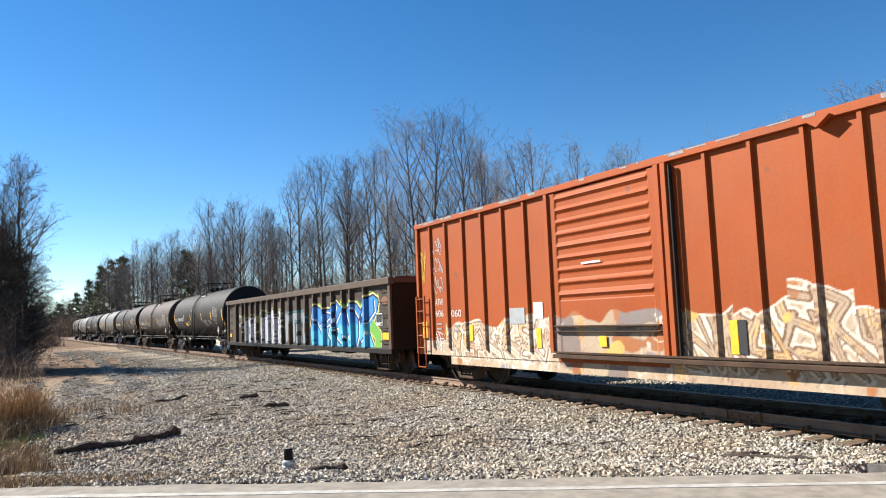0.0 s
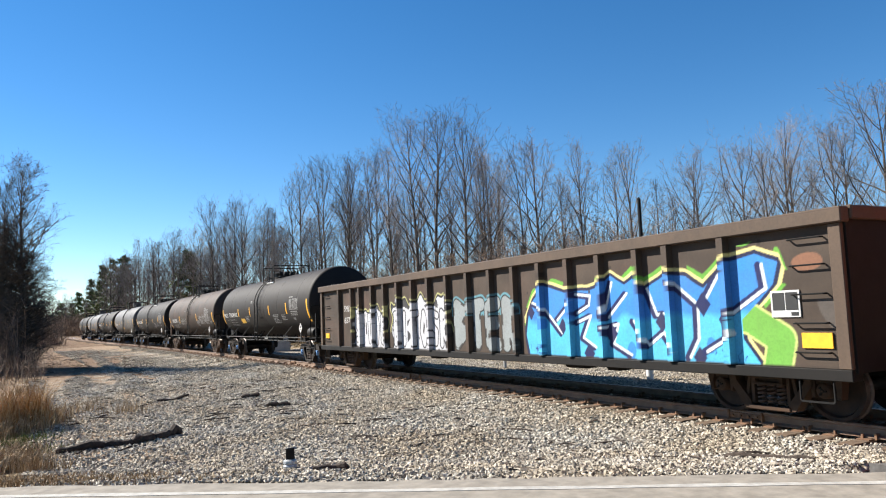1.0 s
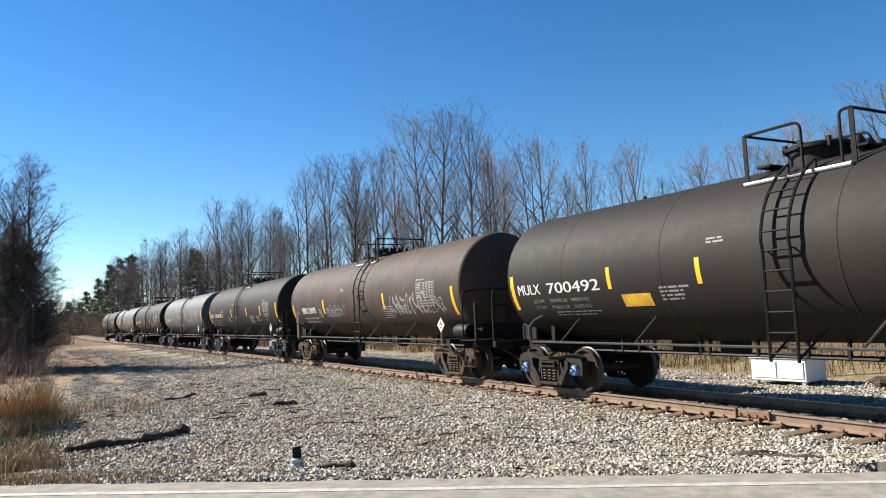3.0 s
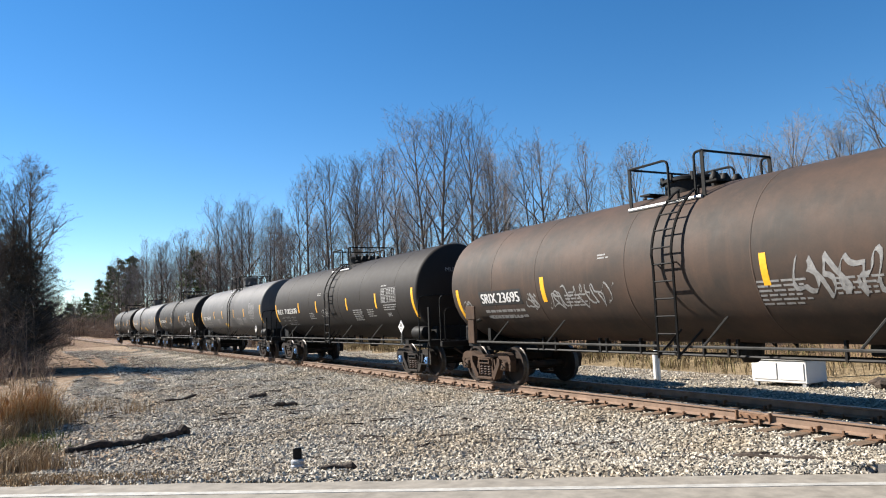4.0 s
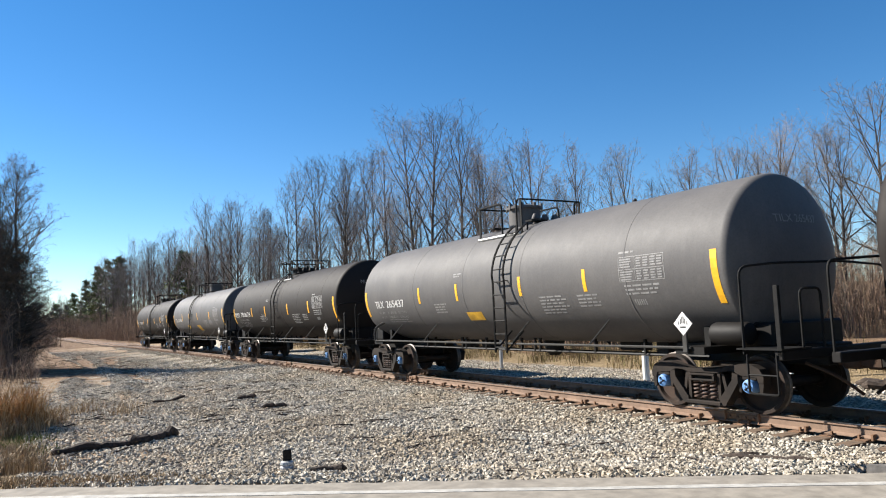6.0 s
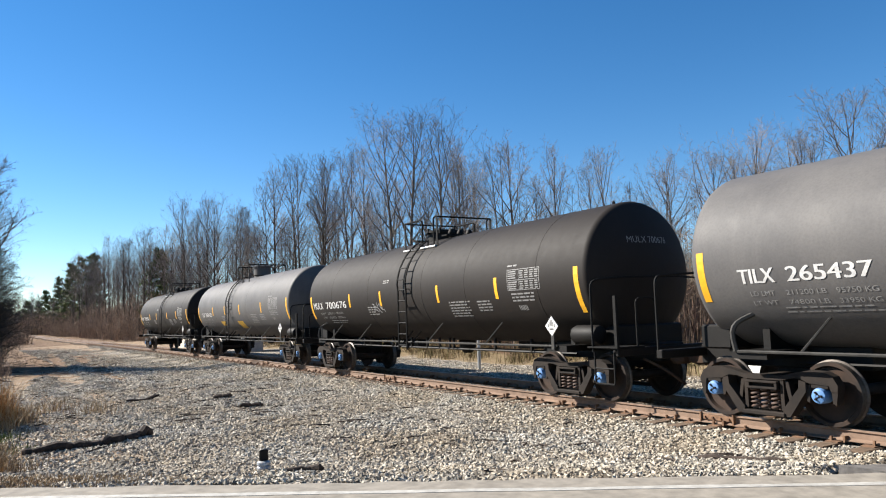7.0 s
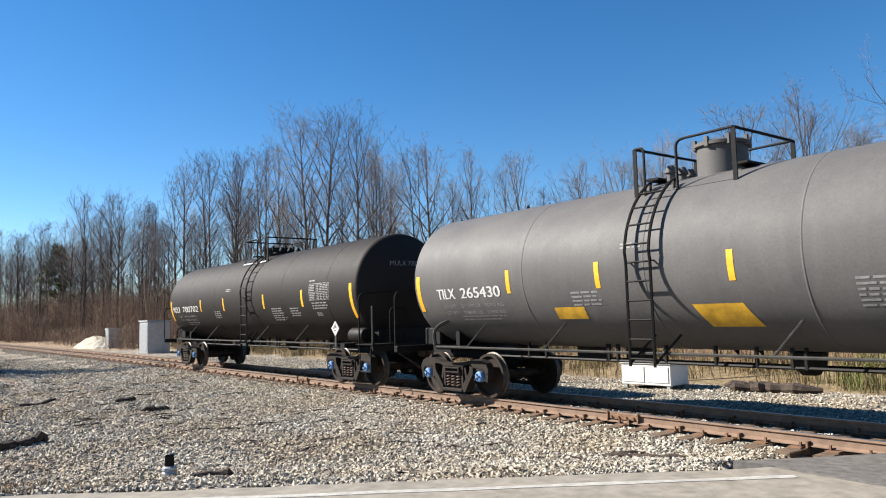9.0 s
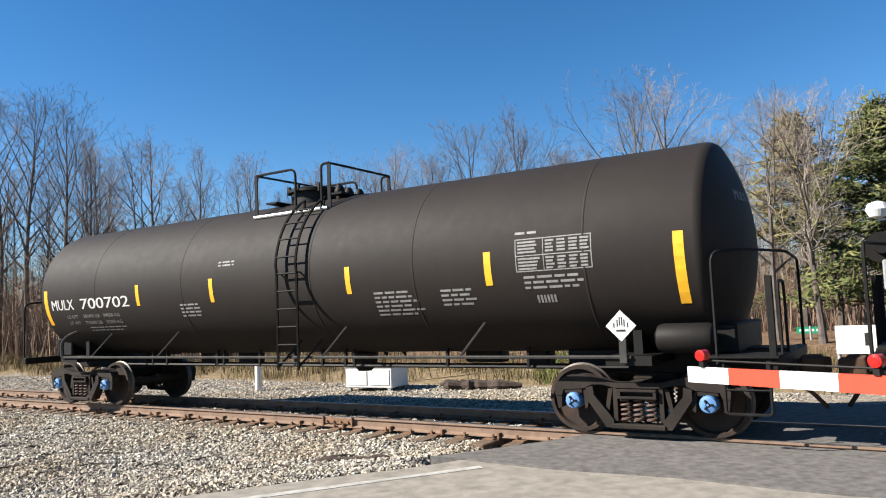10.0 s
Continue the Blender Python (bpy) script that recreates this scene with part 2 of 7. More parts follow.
GALV = simple("galvanized_steel", (0.36, 0.36, 0.36), 0.12, 5, 0.45, 0.5)
ROT = simple("rotten_wood", (0.045, 0.032, 0.024), 0.5, 9, 0.95, 0, 0.8, 0.03)
RED = simple("red_reflective_sheet", (0.50, 0.045, 0.018), 0.1, 6, 0.5, 0, 0)
GATE_WHITE = simple("white_gate_paint", (0.60, 0.59, 0.565), 0.06, 5, 0.5, 0, 0)
RED_LENS = simple("red_lamp_lens", (0.32, 0.012, 0.010), 0.15, 30, 0.2, 0, 0)
SIGN_GREEN = simple("green_sign_sheet", (0.0, 0.22, 0.10), 0.1, 4, 0.5, 0, 0)

# ---- mesh tools ----
def mesh_of(name, bm, *mats):
    me = bpy.data.meshes.new(name)
    bm.to_mesh(me)
    bm.free()
    for m in mats:
        me.materials.append(m)
    return me


def piece(name, me, parent=None, m=None, label=""):
    ob = new(name, me)
    if name == "small_lettering":
        ob["kind"] = "stuff"
    if parent:
        ob.parent = parent
    if m:
        ob.matrix_basis = m
    if label:
        ob["label"] = label
    return ob


def part(name, bm, mat, parent, label="", m=None):
    return piece(name, mesh_of(name, bm, *(mat if isinstance(mat, (list, tuple)) else (mat,))), parent, m, label)


def smooth(me, angle=40):
    me.shade_smooth()
    me.set_sharp_from_angle(angle=radians(angle))
    return me


def box(bm, x0, x1, y0, y1, z0, z1, bevel=0.0, m=None, mat=0):
    vs = [bm.verts.new((x, y, z)) for x in (x0, x1) for y in (y0, y1) for z in (z0, z1)]
    fs = [bm.faces.new([vs[i] for i in q]) for q in ((0, 1, 3, 2), (4, 6, 7, 5), (0, 4, 5, 1), (2, 3, 7, 6), (0, 2, 6, 4), (1, 5, 7, 3))]
    for f in fs:
        f.material_index = mat
    if bevel:
        made = bmesh.ops.bevel(bm, geom=list({e for f in fs for e in f.edges}), offset=bevel, segments=1, affect="EDGES", material=-1)
        vs = list({v for f in made["faces"] for v in f.verts})
    if m:
        bmesh.ops.transform(bm, matrix=m, verts=[v for v in vs if v.is_valid])
    return bm


def tube(bm, pts, r, n=6, caps=True, mat=0):
    """A round bar along a line of points; r may be a list."""
    pts = [Vector(p) for p in pts]
    rs = r if isinstance(r, (list, tuple)) else [r] * len(pts)
    rings, side = [], None
    for i, p in enumerate(pts):
        d = (pts[min(i + 1, len(pts) - 1)] - pts[max(i - 1, 0)]).normalized()
        if side is None:
            side = d.orthogonal().normalized()
        side = (side - d * side.dot(d)).normalized()
        up = d.cross(side)
        rings.append([bm.verts.new(p + (side * math.cos(k * math.tau / n) + up * math.sin(k * math.tau / n)) * rs[i]) for k in range(n)])
    for a, b in zip(rings, rings[1:]):
        for k in range(n):
            bm.faces.new((a[k], a[(k + 1) % n], b[(k + 1) % n], b[k])).material_index = mat
    if caps and n > 2:
        bm.faces.new(rings[0][::-1]).material_index = mat
        bm.faces.new(rings[-1]).material_index = mat
    return bm


def rounded(pts, r, n=4):
    """A line of points with its corners rounded."""
    pts = [Vector(p) for p in pts]
    out = [pts[0]]
    for a, b, c in zip(pts, pts[1:], pts[2:]):
        u, v = (a - b), (c - b)
        k = min(r, u.length / 2, v.length / 2)
        p, q = b + u.normalized() * k, b + v.normalized() * k
        for i in range(n + 1):
            f = i / n
            out.append(p * (1 - f) ** 2 + b * 2 * f * (1 - f) + q * f * f)
    return out + [pts[-1]]


def lathe(bm, profile, n=32, axis="X", at=(0, 0, 0), mat=0):
    """Turn (along, radius) round an axis."""
    rings = []
    for a, r in profile:
        ring = []
        for k in range(n):
            c, s = math.cos(k * math.tau / n) * r, math.sin(k * math.tau / n) * r
            p = {"X": (a, c, s), "Y": (c, a, s), "Z": (c, s, a)}[axis]
            ring.append(bm.verts.new((p[0] + at[0], p[1] + at[1], p[2] + at[2])))
        rings.append(ring)
    flip = axis == "Y"
    for a, b in zip(rings, rings[1:]):
        for k in range(n):
            q = (a[k], a[(k + 1) % n], b[(k + 1) % n], b[k])
            bm.faces.new(q[::-1] if flip else q).material_index = mat
    for ring, back in ((rings[0], True), (rings[-1], False)):
        bm.faces.new(ring[::-1] if back != flip else ring).material_index = mat
    return bm


def slab(bm, outline, y0, y1, holes=()):
    """An outline in x and z, from y0 to y1 thick."""
    n = len(outline)
    a = [bm.verts.new((x, y0, z)) for x, z in outline]
    b = [bm.verts.new((x, y1, z)) for x, z in outline]
    bm.faces.new(a)
    bm.faces.new(b[::-1])
    for i in range(n):
        bm.faces.new((a[i], b[i], b[(i + 1) % n], a[(i + 1) % n]))
    return bm


TANK_R, TANK_Z = 1.43, 2.49


def on_tank(x, v, out=0.004, r=TANK_R):
    """A place on the camera's side of the tank: v metres of arc above its middle height."""
    a = v / r
    return (x, -(r + out) * math.cos(a), TANK_Z + (r + out) * math.sin(a))


def tank_patch(bm, x0, x1, v0, v1, out=0.004, lean=0.0, mat=0, rows=6):
    """A thin sheet bent round the tank."""
    g = []
    for i in range(rows + 1):
        v = v0 + (v1 - v0) * i / rows
        k = lean * i / rows
        g.append([bm.verts.new(on_tank(x0 + k, v, out)), bm.verts.new(on_tank(x1 + k, v, out))])
    for a, b in zip(g, g[1:]):
        bm.faces.new((a[0], a[1], b[1], b[0])).material_index = mat
    return bm


def letters(text, height, width=None, spacing=1.0):
    """The built-in font as a flat bmesh in x and y."""
    cu = bpy.data.curves.new("lettering", "FONT")
    cu.body, cu.size = text, 1.0
    cu.fill_mode, cu.space_character = "FRONT", spacing
    ob = new("lettering", cu)
    bpy.context.view_layer.update()
    me = bpy.data.meshes.new_from_object(ob.evaluated_get(bpy.context.evaluated_depsgraph_get()))
    bpy.data.objects.remove(ob)
    bpy.data.curves.remove(cu)
    bm = bmesh.new()
    bm.from_mesh(me)
    bpy.data.meshes.remove(me)
    xs, ys = [v.co.x for v in bm.verts], [v.co.y for v in bm.verts]
    w, h = max(xs) - min(xs), max(ys) - min(ys)
    kx, ky = (width / w if width else height / h), height / h
    for v in bm.verts:
        v.co = Vector(((v.co.x - min(xs)) * kx, (v.co.y - min(ys)) * ky, 0))
    return bm


def bold(bm, by):
    """Thicken lettering by shifted copies of itself."""
    src = list(bm.faces)
    made = bmesh.ops.duplicate(bm, geom=src)["geom"]
    bmesh.ops.translate(bm, vec=(by, 0, 0.0008), verts=[g for g in made if isinstance(g, bmesh.types.BMVert)])
    return bm


def tank_text(text, x, v, height, width=None, heavy=0.0, out=0.006, spacing=1.0):
    bm = letters(text, height, width, spacing)
    if heavy:
        bold(bm, heavy)
    for i in range(1, 4):
        bmesh.ops.bisect_plane(bm, geom=[*bm.verts, *bm.edges, *bm.faces], plane_co=(0, height * i / 4, 0), plane_no=(0, 1, 0))
    for w in bm.verts:
        w.co = Vector(on_tank(x + w.co.x, v + w.co.y, out + w.co.z))
    return bm


def text_bars(x, v, width, rows, pitch=0.085, height=0.04, seed=0):
    """Small print that cannot be read: rows of short bars."""
    rng = random.Random(seed)
    bm = bmesh.new()
    for i in range(rows):
        at, end = x, x + width * rng.uniform(0.7, 1.0)
        while at < end - 0.05:
            w = min(rng.uniform(0.07, 0.24), end - at)
            tank_patch(bm, at, at + w, v - i * pitch - height, v - i * pitch, 0.004, rows=1)
            at += w + 0.035
    return bm

# ---- the train ----
SPEED = 14.1
AXLE, WHEEL_R = 0.889, 0.457
CARS, WHEELSETS = [], []
MESHES = {}


def shared(key, build):
    if key not in MESHES:
        MESHES[key] = build()
    return MESHES[key]


def wheelset_mesh():
    bm = bmesh.new()
    prof = [(0.68, 0.13), (0.72, 0.15), (0.735, 0.36), (0.69, 0.40), (0.69, 0.482), (0.712, 0.482), (0.73, WHEEL_R), (0.83, 0.452), (0.83, 0.40), (0.775, 0.375), (0.765, 0.16), (0.85, 0.13)]
    lathe(bm, prof, 40, "Y")
    lathe(bm, [(-a, r) for a, r in prof[::-1]], 40, "Y")
    lathe(bm, [(-1.06, 0.07), (-0.85, 0.085), (0.85, 0.085), (1.06, 0.07)], 14, "Y")
    bmesh.ops.recalc_face_normals(bm, faces=bm.faces)
    for f in bm.faces:
        c = f.calc_center_median()
        if math.hypot(c.x, c.z) > 0.44 and 0.68 < abs(c.y):
            f.material_index = 1
    return smooth(mesh_of("wheelset", bm, WHEEL, TREAD), 35)


def side_frame_mesh(mat, name):
    bm = bmesh.new()
    y0, y1 = -0.085, 0.085
    top = [(0.0, 0.705), (0.30, 0.705), (0.50, 0.755), (0.74, 0.80), (0.96, 0.79), (1.09, 0.73), (1.16, 0.61), (1.15, 0.52), (1.06, 0.52), (1.03, 0.60), (0.74, 0.62), (0.60, 0.68), (0.46, 0.675), (0.30, 0.635), (0.0, 0.635)]
    slab(bm, top + [(-x, z) for x, z in top[-2:0:-1]], y0, y1)
    for k in (-1, 1):
        slab(bm, [(k * x, z) for x, z in [(0.60, 0.66), (0.70, 0.63), (0.70, 0.50), (0.43, 0.12), (0.32, 0.12), (0.33, 0.23), (0.585, 0.54)]][::k], y0 - 0.025, y1)
        slab(bm, [(k * x, z) for x, z in [(1.06, 0.53), (1.15, 0.53), (1.12, 0.34), (1.07, 0.36)]][::k], y0 + 0.01, y1)
        slab(bm, [(k * x, z) for x, z in [(0.66, 0.58), (0.745, 0.60), (0.73, 0.35), (0.69, 0.37)]][::k], y0 + 0.01, y1)
        slab(bm, [(k * x, z) for x, z in [(0.40, 0.33), (0.46, 0.31), (0.40, 0.62), (0.34, 0.64)]][::k], y0 + 0.03, y1)
        box(bm, k * 0.305 - 0.028, k * 0.305 + 0.028, y0 + 0.01, y1, 0.2, 0.66)
        box(bm, k * AXLE - 0.13, k * AXLE + 0.13, y0 + 0.01, y1, 0.55, 0.615, 0.01)
    box(bm, -0.36, 0.36, y0 - 0.05, y1, 0.105, 0.175, 0.015)
    # bolster end with its pocket
    box(bm, -0.26, 0.26, y0 - 0.05, y1, 0.585, 0.62, 0.008)
    box(bm, -0.26, 0.26, y0 - 0.05, y1, 0.495, 0.53, 0.008)
    for x in (-0.235, 0.235):
        box(bm, x - 0.02, x + 0.02, y0 - 0.045, y1, 0.525, 0.59)
    box(bm, -0.22, 0.22, y0 + 0.04, y1, 0.525, 0.59)
    bmesh.ops.recalc_face_normals(bm, faces=bm.faces)
    return mesh_of(name, bm, mat)


def spring_mesh():
    bm = bmesh.new()
    tube(bm, [(0.062 * math.cos(i * math.tau / 9), 0.062 * math.sin(i * math.tau / 9), 0.19 + 0.31 * i / 45) for i in range(46)], 0.019, 5)
    return smooth(mesh_of("spring", bm, SPRING), 60)


def bearing_mesh(cap):
    bm = bmesh.new()
    lathe(bm, [(-1.135, 0.062), (-1.12, 0.10), (-1.09, 0.112), (-0.93, 0.112)], 18, "Y")
    lathe(bm, [(-1.142, 0.052), (-1.13, 0.054)], 3, "Y", (0, 0, 0), 1)
    for k in range(3):
        a = k * math.tau / 3
        lathe(bm, [(-1.155, 0.017), (-1.12, 0.020)], 6, "Y", (0.052 * math.cos(a), 0, 0.052 * math.sin(a)), 1)
    lathe(bm, [(-1.150, 0.016), (-1.13, 0.018)], 8, "Y", (0, 0, 0), 0)
    bmesh.ops.recalc_face_normals(bm, faces=bm.faces)
    return smooth(mesh_of("bearing_cap", bm, cap, BLACK), 35)


def add_truck(car, x, rusty=False, cap=BLUE_CAP):
    mat = RUST_TRUCK if rusty else TRUCK

    def bolster():
        bm = bmesh.new()
        box(bm, -0.2, 0.2, -1.06, 1.06, 0.54, 0.70, 0.02)
        box(bm, -0.3, 0.3, -0.3, 0.3, 0.66, 0.78, 0.02)
        for k in (-1, 1):
            box(bm, k * 0.42 - 0.05, k * 0.42 + 0.05, -0.85, 0.85, 0.30, 0.42, 0.02)
        return mesh_of("truck", bm, mat)

    truck = piece("truck", shared(("bolster", rusty), bolster), car, pose(x, 0, 0))
    for side in (0, 180):
        turn = pose(0, 0, 0, 0, 0, side)
        piece("side_frame", shared(("frame", rusty), lambda: side_frame_mesh(mat, "side_frame")), truck, turn @ pose(0, -1.0, 0))
        for k in (-0.17, 0, 0.17):
            piece("spring", shared("spring", spring_mesh), truck, turn @ pose(k, -1.03, 0))
        for k in (-AXLE, AXLE):
            piece("bearing_cap", shared(("cap", cap.name), lambda: bearing_mesh(cap)), truck, turn @ pose(k, 0, WHEEL_R), "blue-capped roller bearing" if cap is BLUE_CAP else "")
    for k in (-AXLE, AXLE):
        w = piece("wheelset", shared("wheelset", wheelset_mesh), truck, pose(k, 0, WHEEL_R))
        WHEELSETS.append((w, k))
    return truck


def add_coupler(car, x, half):
    k = 1 if x > 0 else -1

    def build():
        bm = bmesh.new()
        box(bm, 0, half - 0.28, -0.08, 0.08, 0.76, 0.94, 0.02)
        box(bm, half - 0.30, half - 0.02, -0.16, 0.14, 0.71, 0.99, 0.04)
        box(bm, half - 0.12, half + 0.05, 0.0, 0.15, 0.74, 0.96, 0.03)
        tube(bm, rounded([(0.1, -0.45, 0.8), (half - 0.2, -0.4, 0.62), (half - 0.02, -0.1, 0.34)], 0.3), 0.028, 6)
        return mesh_of("coupler", bm, RUST_TRUCK)

    piece("coupler", shared(("coupler", round(half, 2)), build), car, pose(x, 0, 0, 0, 0, 0 if k > 0 else 180))


def tank_mesh(mat, half):
    bm = bmesh.new()
    k, b = 0.16, radians(28)
    r1 = TANK_R - k + k * math.sin(b)
    big = r1 / math.sin(b)
    head = [(-half - k * math.cos(b) - big * (math.cos(b * i / 8) - math.cos(b)), max(0.02, big * math.sin(b * i / 8))) for i in range(9)]
    head += [(-half - k * math.cos(c), TANK_R - k + k * math.sin(c)) for c in (b + (math.pi / 2 - b) * i / 6 for i in range(1, 7))]
    shell = [(x, TANK_R) for x in np.linspace(-half, half, 12)[1:-1]]
    lathe(bm, head + shell + [(-x, r) for x, r in head[::-1]], 96, "X", (0, 0, TANK_Z))
    bmesh.ops.recalc_face_normals(bm, faces=bm.faces)
    return smooth(mesh_of("tank", bm, mat), 50)


def seam_mesh(mat):
    bm = bmesh.new()
    rings = [[bm.verts.new((x, r * math.cos(k * math.tau / 96), TANK_Z + r * math.sin(k * math.tau / 96))) for k in range(96)] for x, r in ((-0.022, TANK_R - 0.004), (-0.012, TANK_R + 0.005), (0.012, TANK_R + 0.005), (0.022, TANK_R - 0.004))]
    for a, b in zip(rings, rings[1:]):
        for k in range(96):
            bm.faces.new((a[k], a[(k + 1) % 96], b[(k + 1) % 96], b[k]))
    bmesh.ops.recalc_face_normals(bm, faces=bm.faces)
    return smooth(mesh_of("weld_seam", bm, mat), 50)


def stub_sill_mesh():
    """Sill, saddle and end beam of one end."""
    bm = bmesh.new()
    box(bm, 5.0, 8.0, -0.33, 0.33, 0.76, 1.10, 0.02)
    for y in (-1, 1):
        slab(bm, [(6.19, 0.98), (6.31, 0.98), (6.31, 1.56), (6.19, 1.56)], y * 0.25, y * 0.92)
        slab(bm, [(5.95, 0.95), (6.55, 0.95), (6.55, 1.07), (5.95, 1.07)], y * 0.25, y * 1.36)
    box(bm, 6.9, 7.5, -0.9, 0.9, 1.06, 1.45, 0.03)
    box(bm, 7.88, 8.02, -1.42, 1.42, 0.90, 1.05, 0.015)
    bmesh.ops.recalc_face_normals(bm, faces=bm.faces)
    return mesh_of("stub_sill", bm, BLACK)


def brake_gear_mesh():
    bm = bmesh.new()
    rng = random.Random(3)
    tube(bm, [(-6, -0.6, 0.86), (6, -0.6, 0.86)], 0.025, 5)
    tube(bm, [(-5, 0.5, 0.80), (5, 0.5, 0.80)], 0.03, 5)
    lathe(bm, [(0.72, 0.12), (0.84, 0.22), (1.05, 0.25), (1.2, 0.10)], 16, "Z", (0.9, 0, 0))
    for x, y, w, h in ((-2.6, 0.3, 0.5, 0.14), (2.9, 0.35, 0.7, 0.1), (4.2, 0.1, 0.35, 0.16), (-3.9, 0.4, 0.6, 0.16)):
        box(bm, x, x + w, y - 0.15, y + 0.15, 1.02 - h - 0.06, 1.14, 0.03)
    for i in range(12):
        x = rng.uniform(-4.5, 4.5)
        box(bm, x, x + 0.04, -0.63, -0.57, 0.84, 1.15)
    bmesh.ops.recalc_face_normals(bm, faces=bm.faces)
    return mesh_of("brake_gear", bm, BLACK)


def platform_mesh():
    bm = bmesh.new()
    for y in (-0.86, 0.6):
        box(bm, -0.92, 0.95, y, y + 0.26, 3.60, 3.64)
    for x in (-0.92, 0.69):
        box(bm, x, x + 0.26, -0.6, 0.6, 3.905, 3.94)
    tube(bm, [(-0.9, -0.92, 3.62), (0.9, -0.92, 3.62)], 0.035, 8, True, 1)
    box(bm, -0.92, 0.95, -0.90, -0.86, 3.54, 3.58)
    for x in (-0.85, 0.85):
        box(bm, x - 0.03, x + 0.03, -0.88, -0.82, 3.45, 3.62)
        box(bm, x - 0.03, x + 0.03, 0.82, 0.88, 3.45, 3.62)
    return mesh_of("platform", bm, RAILING, GALV)


def guard_rail_mesh():
    bm = bmesh.new()
    top, low, r = 4.42, 3.5, 0.024
    for x in (-0.88, 0.92):
        for y in (-0.88, 0.88):
            box(bm, x - 0.035, x + 0.035, y - 0.012, y + 0.012, low, top)
        tube(bm, [(x, -0.88, top), (x, 0.88, top)], r)
    for y in (-0.88, 0.88):
        tube(bm, rounded([(-0.88, y, top), (0.12, y, top), (0.12, y, low)], 0.14), r)
        tube(bm, rounded([(0.92, y, top), (0.74, y, top), (0.74, y, low)], 0.1), r)
    return mesh_of("guard_rail", bm, RAILING)


def manway_mesh(tall):
    bm = bmesh.new()
    h = 0.42 if tall else 0.16
    r = 0.40 if tall else 0.50
    lathe(bm, [(3.80, r), (3.92 + h, r), (3.93 + h, r + 0.05), (3.98 + h, r + 0.05), (4.01 + h, r)], 28, "Z", (-0.15, 0, 0))
    for k in range(8):
        a = k * math.tau / 8
        box(bm, -0.03, 0.03, -0.03, 0.03, 3.9 + h, 4.06 + h, 0, pose(-0.15 + (r + 0.03) * math.cos(a), (r + 0.03) * math.sin(a), 0))
    for x, y in ((0.55, 0.1), (0.6, -0.22), (0.58, 0.38)):
        lathe(bm, [(3.8, 0.07), (4.0, 0.07), (4.01, 0.10), (4.05, 0.10), (4.14, 0.05)], 10, "Z", (x, y, 0))
    bmesh.ops.recalc_face_normals(bm, faces=bm.faces)
    return smooth(mesh_of("manway", bm, GREY_TANK if tall else BLACK), 35)


def ladder_arc(x, out):
    pts = [(x, -1.53, 0.86), (x, -1.53, 2.48)]
    pts += [on_tank(x, TANK_R * radians(a), out) for a in range(6, 62, 6)]
    return pts + [(x, -0.80, 3.64)]


def stile_mesh():
    bm = bmesh.new()
    tube(bm, ladder_arc(0, 0.13), 0.026, 5)
    tube(bm, [(0, -1.53, 0.90), (0.3, -1.25, 1.35)], 0.02, 5)
    tube(bm, [on_tank(0, 0, 0.13), on_tank(0, 0, 0)], 0.015, 4)
    return mesh_of("stile", bm, RAILING)


def rung_mesh():
    bm = bmesh.new()
    tube(bm, [(0.0, 0, 0), (0.46, 0, 0)], 0.016, 5)
    return mesh_of("rung", bm, RAILING)


def add_ladder(car, m):
    ladder = piece("ladder", shared("stile", stile_mesh), car, m @ pose(0.25, 0, 0))
    piece("stile", shared("stile", stile_mesh), ladder, pose(0.46, 0, 0))
    for i in range(10):
        if i < 6:
            y, z = -1.53, 0.98 + 0.3 * i
        else:
            _, y, z = on_tank(0, TANK_R * radians(10 + (i - 6) * 12), 0.13)
        piece("rung", shared("rung", rung_mesh), ladder, pose(0, y, z))


def safety_rail_mesh():
    bm = bmesh.new()
    tube(bm, [(-6.45, -1.38, 1.06), (6.3, -1.38, 1.06)], 0.024, 6)
    for x in (-5.4, -3.2, 1.1, 3.75):
        tube(bm, [(x, -1.38, 1.06), (x + 0.28, -1.06, 1.55)], 0.02, 5)
    tube(bm, rounded([(-6.45, -1.38, 1.06), (-6.55, -1.36, 1.45), (-6.3, -1.1, 1.62)], 0.2), 0.04, 6)
    return mesh_of("safety_rail", bm, SILL_GREY)


def end_rail_mesh():
    """The hoop, post, crossover step and stirrup of one end."""
    bm = bmesh.new()
    tube(bm, rounded([(7.35, -1.40, 0.98), (7.35, -1.40, 2.32), (7.62, -0.9, 2.36), (7.98, 0.2, 2.36), (7.98, 1.40, 2.3), (7.98, 1.40, 0.98)], 0.16), 0.021, 6)
    box(bm, 7.93, 8.01, -1.42, -1.36, 0.95, 2.0, 0.008)
    tube(bm, rounded([(8.0, -0.9, 1.0), (8.0, -0.9, 1.95), (8.0, -0.4, 1.95), (8.0, -0.4, 1.0)], 0.12), 0.02, 6)
    tube(bm, rounded([(7.42, -1.43, 0.98), (7.42, -1.43, 0.40), (7.92, -1.43, 0.40), (7.92, -1.43, 0.98)], 0.05), 0.018, 6)
    tube(bm, [(7.42, -1.43, 0.68), (7.92, -1.43, 0.68)], 0.014, 5)
    box(bm, 7.25, 8.03, -1.45, -0.75, 1.05, 1.075)
    return mesh_of("end_rail", bm, RAILING)


